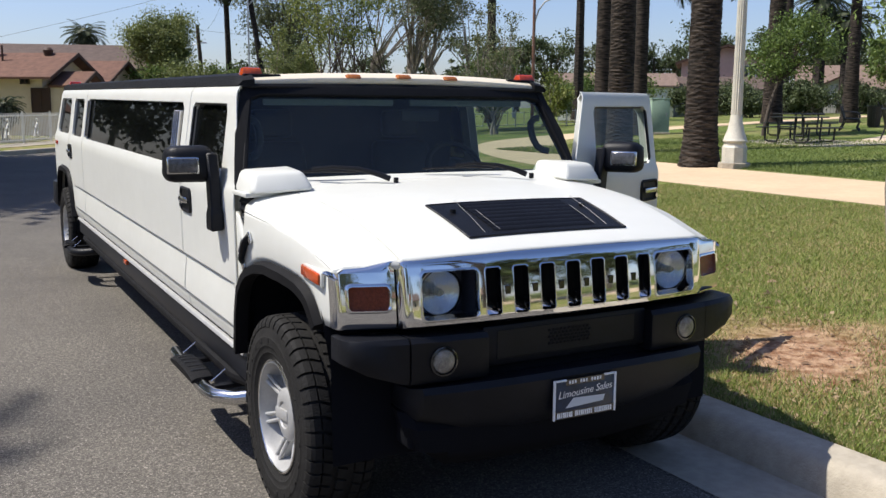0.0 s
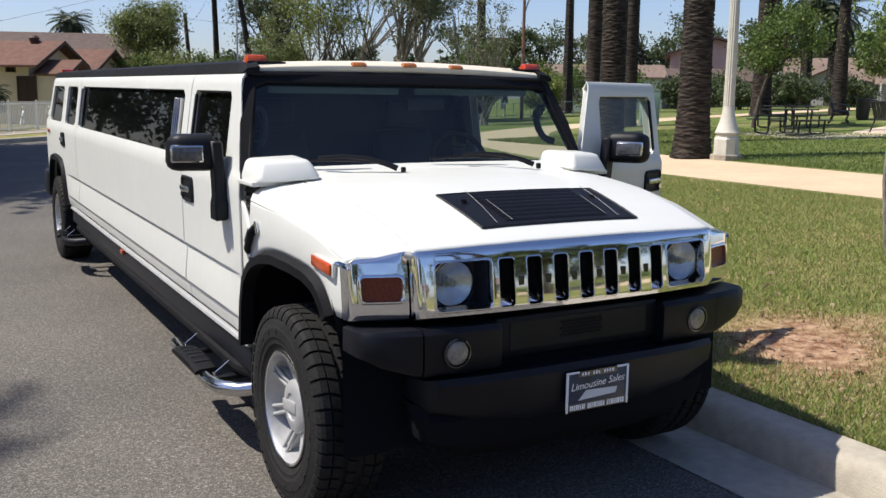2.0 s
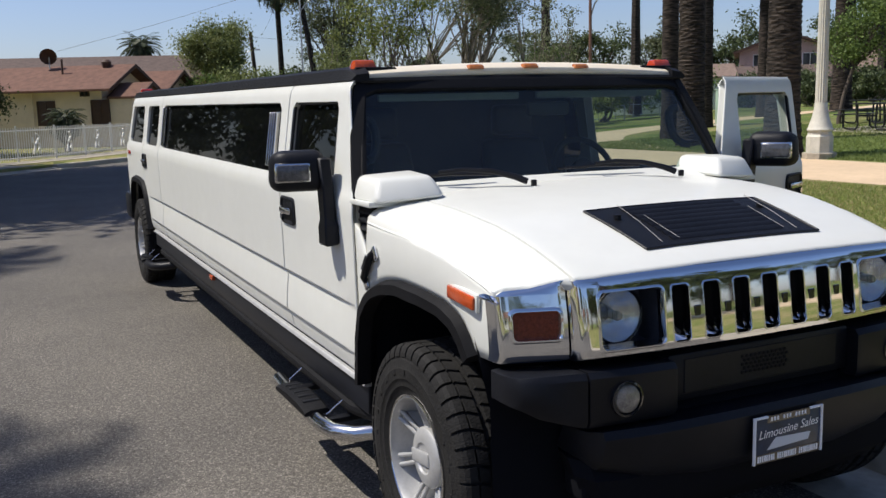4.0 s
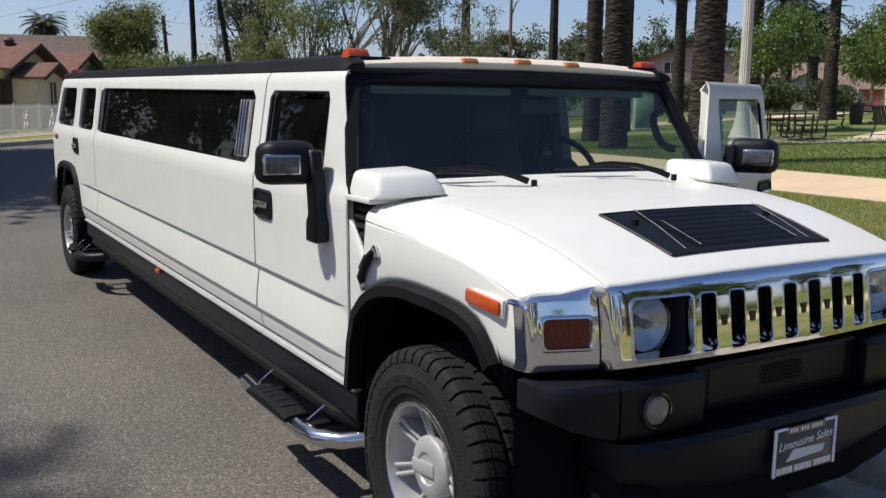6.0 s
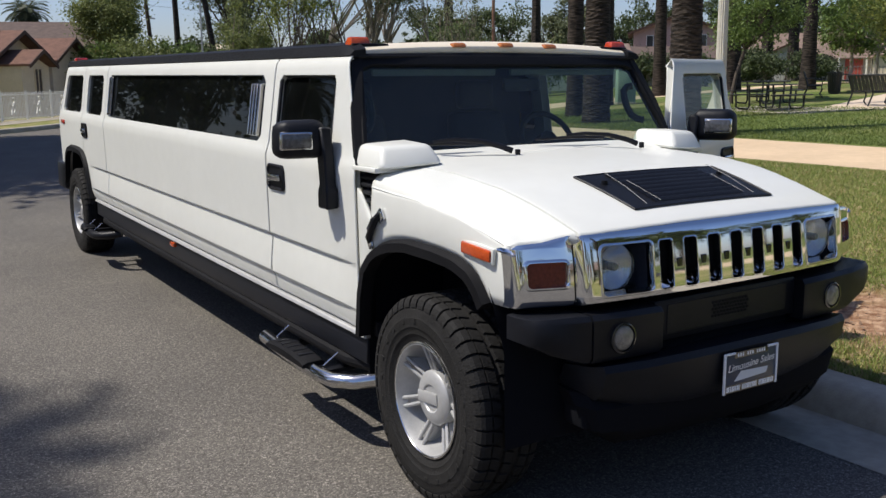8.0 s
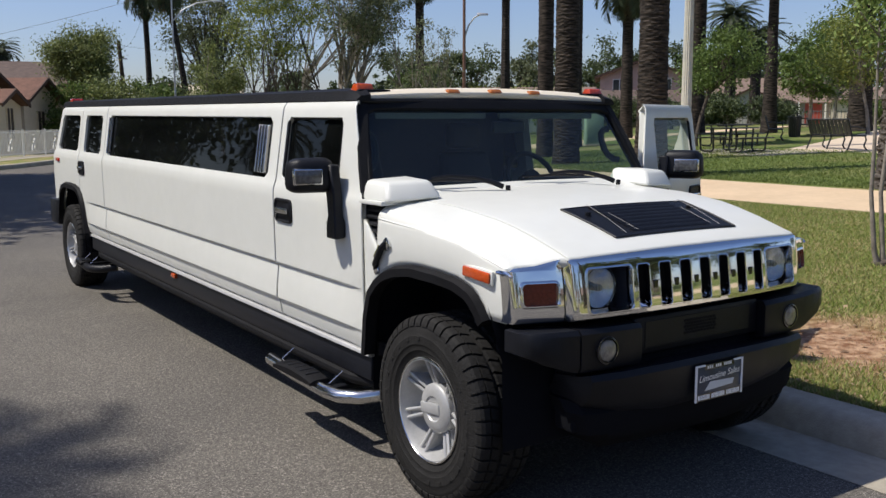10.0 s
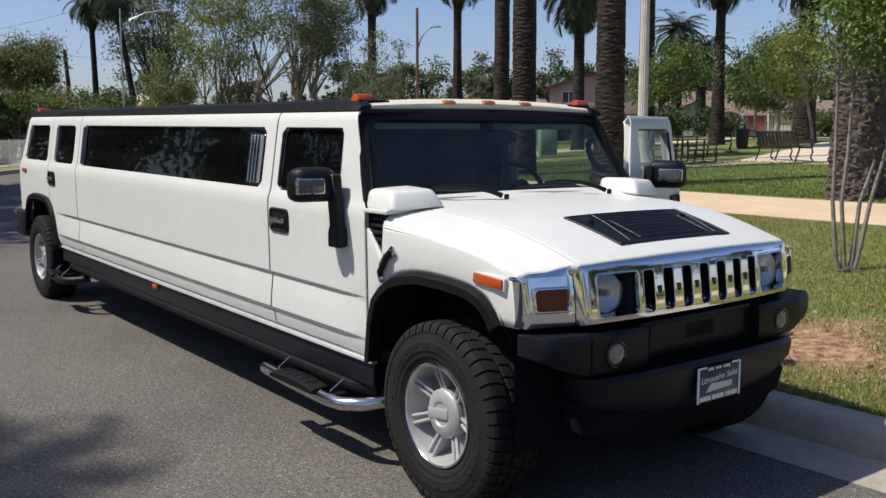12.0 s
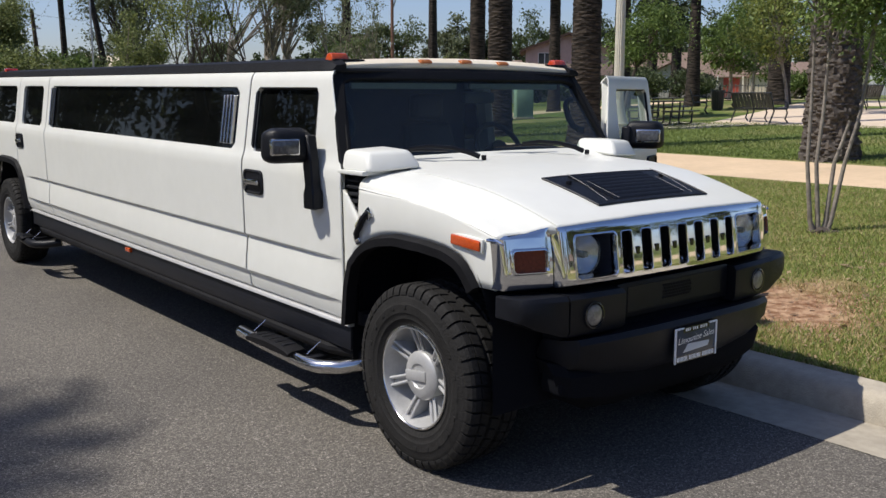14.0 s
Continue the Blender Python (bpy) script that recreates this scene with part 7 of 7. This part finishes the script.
def window(parent, at, w, h, normal, pane_mat=None, frame_mat=None):
    """A window proud of the wall: frame, sill and two panes. normal: '-y' or '+x'."""
    def put(lo, hi):
        if normal == "-y":
            return (at[0] + lo[0], at[1] - hi[1], at[2] + lo[2]), (at[0] + hi[0], at[1] - lo[1], at[2] + hi[2])
        return (at[0] + lo[1], at[1] + lo[0], at[2] + lo[2]), (at[0] + hi[1], at[1] + hi[0], at[2] + hi[2])
    bm = bmesh.new()
    for lo, hi in (((-w / 2 - 0.06, 0.0, -0.06), (w / 2 + 0.06, 0.06, 0.0)), ((-w / 2 - 0.06, 0.0, h), (w / 2 + 0.06, 0.06, h + 0.06)), ((-w / 2 - 0.06, 0.0, 0), (-w / 2, 0.06, h)), ((w / 2, 0.0, 0), (w / 2 + 0.06, 0.06, h)), ((-0.03, 0.0, 0), (0.03, 0.05, h))):
        box(bm, *put(lo, hi))
    f = part("window", bm, frame_mat or SHUTTER, parent, smooth=0)
    for s in (-1, 1):
        part("pane", box(bmesh.new(), *put((min(s * 0.03, s * w / 2), 0.003, 0), (max(s * 0.03, s * w / 2), 0.02, h))), pane_mat or WINDOWDARK, f, smooth=0)
    return f


h1 = thing("house", "cream stucco house with brown shingled gables behind a white fence", "house", (3.0, 49.75, 0.45), -35)
gable_walls(h1, -12, 0, 0, 5.3, 2.85, 4.0, "x", STUCCO)
gable_roof(h1, -12, 0.25, 0, 5.3, 2.85, 4.05, "x", ROOFTILE, 0.45)
window(h1, (-0.1, -0.01, 0.95), 0.95, 1.2, "-y", SHUTTER, SHUTTER)
window(h1, (-0.95, 0, 2.45), 0.42, 0.26, "-y", WINDOWDARK, SHUTTER)
window(h1, (-3.25, 0, 0.95), 0.95, 1.2, "-y", SHUTTER, SHUTTER)
window(h1, (0, 3.6, 0.6), 0.8, 1.5, "+x", SHUTTER, STUCCO)
# porch with its own small gable
gable_walls(h1, 0.0, 1.7, 0.02, 3.0, 2.25, 2.75, "x", STUCCO)
gable_roof(h1, 0.75, 1.8, 0.35, 2.7, 2.42, 3.0, "x", ROOFTILE, 0.4, "porch_roof")
window(h1, (1.7, 1.7, 0.5), 0.7, 1.6, "+x", SHUTTER, STUCCO)
# second wing
gable_walls(h1, -6, 0.8, 5.3, 9.6, 2.75, 3.8, "x", STUCCO)
gable_roof(h1, -6, 0.9, 5.3, 9.6, 2.75, 3.85, "x", ROOFTILE, 0.45, "wing_roof")
window(h1, (0.8, 7.4, 0.6), 0.9, 1.4, "+x", SHUTTER, STUCCO)
part("downpipe", tube(bmesh.new(), [(-4.0, -0.08, 0.0), (-4.0, -0.08, 2.75)], 0.05, 8), STUCCO, h1)
part("vent_pipe", tube(bmesh.new(), [(-3.1, 1.6, 3.5), (-3.1, 1.6, 4.5)], 0.06, 8), FASCIA, h1, "roof vent pipe")
part("roof_vent", loft(bmesh.new(), [octagon(0.2, 3.9), octagon(0.28, 4.25), octagon(0.16, 4.38)]), FASCIA, h1, "dark metal roof vent")
for o in h1.children:
    if o.name.startswith("roof_vent"):
        o.location = (-0.9, 2.4, 0.05)
dish = part("satellite_dish", lathe(bmesh.new(), [(0.0, 0.0), (0.2, 0.02), (0.38, 0.09), (0.46, 0.15)], 20, Matrix.Translation((-4.3, 2.3, 4.75)) @ Matrix.Rotation(radians(-62), 4, "Z") @ Matrix.Rotation(radians(20), 4, "Y")), FASCIA, h1, "dark round satellite dish")
part("dish_mast", tube(bmesh.new(), [(-4.3, 2.35, 3.9), (-4.3, 2.35, 4.75)], 0.035, 6), GALV, dish)
h1b = thing("house", "taller house with a grey-brown hipped roof behind", "house", (6.5, 62.5, 0.4), -20)
gable_walls(h1b, -14, 5.6, 0, 8, 3.85, 5.2, "x", STUCCO)
gable_roof(h1b, -14, 5.6, 0, 8, 3.85, 5.42, "x", ROOFGREY, 0.5)
window(h1b, (2.6, 0, 2.2), 0.9, 1.2, "-y")

h2 = thing("house", "pink stucco two-storey house with white fascia", "house", (55.3, 58.0, 1.45), -43.8)
gable_walls(h2, 0, 7.6, 0, 10, 4.3, 5.6, "y", PINKSTUCCO)
gable_roof(h2, 0, 7.6, 0, 10, 4.35, 5.7, "y", ROOFGREY, 0.5)
gable_walls(h2, -4.2, 0, 0.8, 8, 2.4, 2.9, "x", PINKSTUCCO)
gable_roof(h2, -4.2, 0, 0.8, 8, 2.45, 2.95, "x", ROOFORANGE, 0.3, "low_roof")
for x, z in ((1.7, 3.0), (5.6, 3.0), (1.7, 0.6), (5.6, 0.6)):
    window(h2, (x, 0, z), 1.1, 1.0, "-y", WINDOWDARK, FENCEWHITE)
window(h2, (-2.0, 0.8, 1.0), 1.2, 0.9, "-y", WINDOWDARK, FENCEWHITE)

h3 = thing("house", "grey single-storey house with brown tiled gables and a red door", "house", (75.7, 57.6, 1.45), -52.3)
gable_walls(h3, -2.6, 2.6, 0, 6, 2.3, 3.5, "y", GREYSTUCCO)
gable_roof(h3, -2.6, 2.6, 0, 6, 2.3, 3.55, "y", ROOFORANGE, 0.35)
gable_walls(h3, -4.0, 5.5, 3, 11, 2.6, 4.6, "x", GREYSTUCCO)
gable_roof(h3, -4.0, 5.5, 3, 11, 2.6, 4.8, "x", ROOFORANGE, 0.5, "main_roof")
gable_walls(h3, 4.5, 10.5, 1.5, 8, 2.2, 3.2, "x", GREYSTUCCO)
gable_roof(h3, 4.5, 10.5, 1.5, 8, 2.2, 3.3, "x", ROOFORANGE, 0.4, "wing_roof")
window(h3, (0, 0, 0.8), 1.6, 1.2, "-y", WINDOWDARK, FENCEWHITE)
window(h3, (8.4, 1.5, 0.8), 1.4, 1.2, "-y", WINDOWDARK, FENCEWHITE)
part("front_door", box(bmesh.new(), (5.3, 1.40, 0.0), (6.9, 1.49, 2.1)), mat("red_door_paint", (0.42, 0.07, 0.05), 0.5, vary=0.1), h3, "dull red door")
for x in (4.7, 7.2, 10.2):
    part("porch_post", box(bmesh.new(), (x - 0.07, 0.9, 0), (x + 0.07, 1.04, 2.2)), FENCEWHITE, h3)
h4 = thing("house", "low cream house with an orange tiled roof", "house", (80.5, 48.0, 1.45), -58)
gable_walls(h4, -3, 8, 0, 7, 2.4, 3.4, "x", STUCCO)
gable_roof(h4, -3, 8, 0, 7, 2.4, 3.5, "x", ROOFORANGE, 0.4)
for x in (0.0, 4.5):
    window(h4, (x, 0, 0.8), 1.4, 1.1, "-y", WINDOWDARK, FENCEWHITE)
for x, y, rz, L, zr, wall, roof, label in ((41.5, 57.0, -37, 9, 3.2, FENCEWHITE, ROOFORANGE, "low white house with an orange roof beyond the park"), (50.0, 53.5, -40, 8, 3.0, GREYSTUCCO, ROOFGREY, "low grey house beyond the park"), (22.9, 78.0, -22, 6, 4.6, STUCCO, STUCCO, "plain cream building far down the street"), (86, 38, -64, 12, 3.6, PINKSTUCCO, ROOFTILE, "low pink house beyond the park"), (88, 24, -70, 14, 3.6, STUCCO, ROOFORANGE, "low cream house beyond the park")):
    h = thing("house", label, "house", (x, y, 1.2 if x > 30 else 0.4), rz)
    gable_walls(h, 0, L, 0, 6, zr - 0.9, zr, "x", wall)
    gable_roof(h, 0, L, 0, 6, zr - 0.85, zr + 0.1, "x", roof, 0.35)
    for k in range(max(1, int(L / 3.5))):
        window(h, (1.6 + 3.2 * k, 0, 0.8), 1.1, 1.0, "-y", WINDOWDARK, FENCEWHITE)
sign = thing("billboard", "distant billboard seen edge-on above the roofs", "billboard", (57.8, 88.3, 0.6), -34)
part("panel", box(bmesh.new(), (-1.6, -0.15, 6.2), (1.6, 0.15, 7.9), 0.03), ROOFGREY, sign)
part("top_strip", box(bmesh.new(), (-1.6, -0.2, 7.9), (1.6, 0.2, 8.15), 0.03), LEAF, sign, "green strip")
part("mast", tube(bmesh.new(), [(0, 0, 0), (0, 0, 6.3)], 0.2, 8), GALV, sign)
# houses across the street, seen only in reflections
for x, y, rz, wall, roof in ((-24, 3, 90, STUCCO, ROOFTILE), (-25, 18, 90, FENCEWHITE, ROOFGREY), (-24, -14, 90, PINKSTUCCO, ROOFORANGE), (2, -55, 180, STUCCO, ROOFGREY), (-16, -56, 180, FENCEWHITE, ROOFTILE), (22, -54, 180, GREYSTUCCO, ROOFORANGE)):
    h = thing("house", "plain stucco house across the street", "house", (x, y, 0.16), rz)
    gable_walls(h, -5, 5, 0, 7, 2.7, 4.2, "x", wall)
    gable_roof(h, -5, 5, 0, 7, 2.7, 4.3, "x", roof, 0.4)
    for k in (-3, 2.6):
        window(h, (k, 0, 0.9), 1.5, 1.2, "-y", WINDOWDARK, FENCEWHITE)
# out-of-view trees, added to darken the reflections in windows and chrome
for x, y, h, cr in ((-20, -30, 8, 3.5), (-8, -48, 9, 3.6), (12, -46, 8, 3.4), (30, -42, 9, 3.8), (-19, 11, 10.5, 4.0), (-19, -4, 5.5, 2.4), (-19, 17, 14.5, 4.4), (-19.5, 23.5, 16, 4.6), (-24, 30, 16, 4.6), (-27, 37, 17, 4.8), (-14.5, 46, 17, 3.6), (-8, 46, 14, 3.0), (-11.5, 44, 15.5, 3.4), (-27, 46, 18, 5.0)):
    leafy_tree(R, (x, y, 0.16), h, cr, 1.8, 9000 if h > 12 else 2600, 0.38, LEAFDARK, "leafy out-of-view street tree added for reflections", clusters=24, trunk_r=0.22, group="far trees")

# park trees and palms ahead of the car, seen only in the chrome
for x, y, h, cr in ((9, -15, 7, 2.6), (16, -19, 8, 3.0), (24, -14, 7, 2.8), (13, -27, 9, 3.4), (22, -26, 8, 3.0), (31, -24, 9, 3.4), (8, -36, 9, 3.2), (18, -37, 9, 3.6), (38, -12, 8, 3.2), (-13, -24, 8, 3.0), (-14, -36, 9, 3.4), (-1, -62, 10, 4.0)):
    leafy_tree(R, (x, y, lawn_z(x, y) if x > 0 else 0.16), h, cr, 1.6, 3600, 0.34, LEAFDARK, "leafy park tree ahead of the car", clusters=24, trunk_r=0.2, bark=DARKBARK, group="far trees")
for x, y in ((7.5, -20), (11, -33), (27, -33), (-11.5, -16), (-11.8, -30)):
    palm(R, (x, y, lawn_z(x, y) if x > 0 else 0.16), 16, 0.34, 0.28, "tall palm beside the street ahead of the car", detail=0, length=2.4, group="street palms")

# ---- fences ----
def iron_fence(name, label, pts, zf, h, gap, post_every, material, ornaments=0):
    """Pickets between rails along a line; pickets share one mesh."""
    pts = [Vector(p) for p in pts]
    f = thing(name, label, "fence", (pts[0].x, pts[0].y, zf(pts[0])))
    o = Vector((pts[0].x, pts[0].y, zf(pts[0])))
    bm = bmesh.new()
    hexa(bm, [(-0.016, -0.016, 0.05), (0.016, -0.016, 0.05), (0.016, 0.016, 0.05), (-0.016, 0.016, 0.05)], [(-0.016, -0.016, h), (0.016, -0.016, h), (0.016, 0.016, h), (-0.016, 0.016, h)])
    first = part("picket", bm, material, f, smooth=0)
    me = first.data
    n = 0
    made = False
    for a, b in zip(pts, pts[1:]):
        L = (b - a).length
        k = int(L / gap)
        for i in range(k):
            p = a.lerp(b, i / k)
            q = Vector((p.x, p.y, zf(p))) - o
            if not made:
                first.location, made = q, True
            else:
                c = new("picket", me)
                c.parent, c.location = f, q
            n += 1
            if n % post_every == 1:
                part("post", box(bmesh.new(), (q.x - 0.035, q.y - 0.035, q.z - 0.15), (q.x + 0.035, q.y + 0.035, q.z + h + 0.06), 0.004, 1), material, f, smooth=0)
            if ornaments and n % ornaments == ornaments // 2:
                bm = bmesh.new()
                w = (b - a).normalized()
                def at2(s, z):
                    return Vector((q.x + w.x * s + w.y * 0.03, q.y + w.y * s - w.x * 0.03, q.z + z))
                tube(bm, [at2(-0.20, 0.26), at2(-0.10, 0.60), at2(0.02, 0.72), at2(0.16, 0.88), at2(0.02, 1.02)], 0.045, 6)
                tube(bm, [at2(0.0, 0.70), at2(0.20, 0.58), at2(0.08, 0.38), at2(0.22, 0.26)], 0.04, 6)
                tube(bm, [at2(-0.08, 0.60), at2(-0.24, 0.72), at2(-0.22, 0.90)], 0.035, 6)
                part("ornament", bm, FENCEWHITE, f, "white scrolled ornament", smooth=50)
        for z in (0.14, h - 0.12):
            pa, pb = Vector((a.x, a.y, zf(a) + z)) - o, Vector((b.x, b.y, zf(b) + z)) - o
            part("rail", tube(bmesh.new(), [pa, pb], 0.022, 4), material, f, smooth=0)
    return f


fy = [29.5, 31.6, 34, 36.3, 39, 41.5, 43.2, 46, 50, 54]
iron_fence("yard_fence", "white iron picket fence with scrolled ornaments", [(far_kerb_x(y) - 3.75, y, 0) for y in fy], lambda p: 0.16, 1.28, 0.135, 18, FENCEWHITE, 18)
# whitish fence under trees; its shade is in the grey colour
iron_fence("house_fence", "white iron fence, coloured grey as in shade, before the far houses", [(45, 62, 0), (52, 53.5, 0), (58, 46.5, 0), (64.5, 40.5, 0), (70, 31, 0)], lambda p: 1.4, 1.25, 0.26, 10, SHADEDIRON)
iron_fence("park_fence", "dark rail fence along the park's far edge", [(24, 47.5, 0), (30, 45.5, 0), (36, 42, 0)], lambda p: lawn_z(p.x, p.y), 1.0, 0.5, 6, GALV)

# ---- grass: single blades near the kerb and path, sparser and drier where the soil shows ----
def grass(name, n, x0, x1, y0, y1, hmin, hmax, w, material, label, seed, bare=None):
    rng = np.random.default_rng(seed)
    x = x0 + (x1 - x0) * rng.random(n) ** 1.5
    y = rng.uniform(y0, y1, n)
    keep = np.ones(n, bool)
    if bare:
        d = np.hypot(x - bare[0], (y - bare[1]) * 0.8)
        wob = np.array([noise.noise(Vector((a * 1.1, b * 1.1, 0))) for a, b in zip(x, y)])
        keep = d + wob * 0.8 > bare[2] * rng.uniform(0.55, 1.15, n)
    keep &= (x < 9.45) | (x > 12.6)
    x, y = x[keep], y[keep]
    n = len(x)
    k = 0.15 + 0.037 * (x - 1.56)
    h = rng.uniform(hmin, hmax, n)
    a = rng.uniform(0, 2 * np.pi, n)
    ln = h * rng.uniform(0.2, 1.1, n)
    b = rng.uniform(0, 2 * np.pi, n)
    base = np.stack([x, y, k - 0.004], 1)
    s = np.stack([np.cos(a), np.sin(a), 0 * a], 1) * (w * rng.uniform(0.7, 1.3, n))[:, None]
    tip = base + np.stack([np.cos(b) * ln, np.sin(b) * ln, h], 1)
    v = np.stack([base - s, base + s, tip], 1).reshape(-1, 3)
    me = bpy.data.meshes.new(name)
    me.vertices.add(3 * n)
    me.vertices.foreach_set("co", v.astype(np.float32).ravel())
    me.loops.add(3 * n)
    me.loops.foreach_set("vertex_index", np.arange(3 * n, dtype=np.int32))
    me.polygons.add(n)
    me.polygons.foreach_set("loop_start", np.arange(0, 3 * n, 3, dtype=np.int32))
    me.update(calc_edges=True)
    return tagged(finish(name, me, material, None, "", 0), label, "grass", kind="stuff")


grass("grass", 300000, 1.56, 9.6, -4.5, 9.0, 0.02, 0.055, 0.005, GRASSBLADE, "short mown green grass blades on the lawn", 3, (2.75, 0.35, 0.95))
grass("dry_grass", 170000, 1.56, 9.6, -4.5, 9.0, 0.015, 0.045, 0.0045, DRYBLADE, "dry yellow grass blades among the green", 4, (2.75, 0.35, 0.5))
grass("far_grass", 90000, 12.6, 22, -2.0, 20.0, 0.03, 0.07, 0.01, LUSHBLADE, "mown grass beyond the path", 5)


def litter():
    """Fallen leaves and dry scraps on the bare soil and the verge."""
    rng = np.random.default_rng(9)
    n = 1500
    x = 1.62 + 3.6 * rng.random(n) ** 1.6
    y = rng.normal(0.4, 1.7, n)
    z = 0.15 + 0.037 * (x - 1.56) + rng.uniform(0.006, 0.02, n)
    d = rng.normal(0, 1, (n, 3)) * [1, 1, 0.25]
    u = rng.normal(0, 0.35, (n, 3)) + np.array([0, 0, 1.0])
    L = rng.uniform(0.02, 0.06, n) * np.where(rng.random(n) < 0.06, 2.2, 1.0)
    tagged(quads("leaf_litter", np.stack([x, y, z], 1), d, u, L, L * rng.uniform(0.3, 0.7, n), LITTER, None), "scattered dry fallen leaves on the verge", "leaf litter", kind="stuff")


litter()
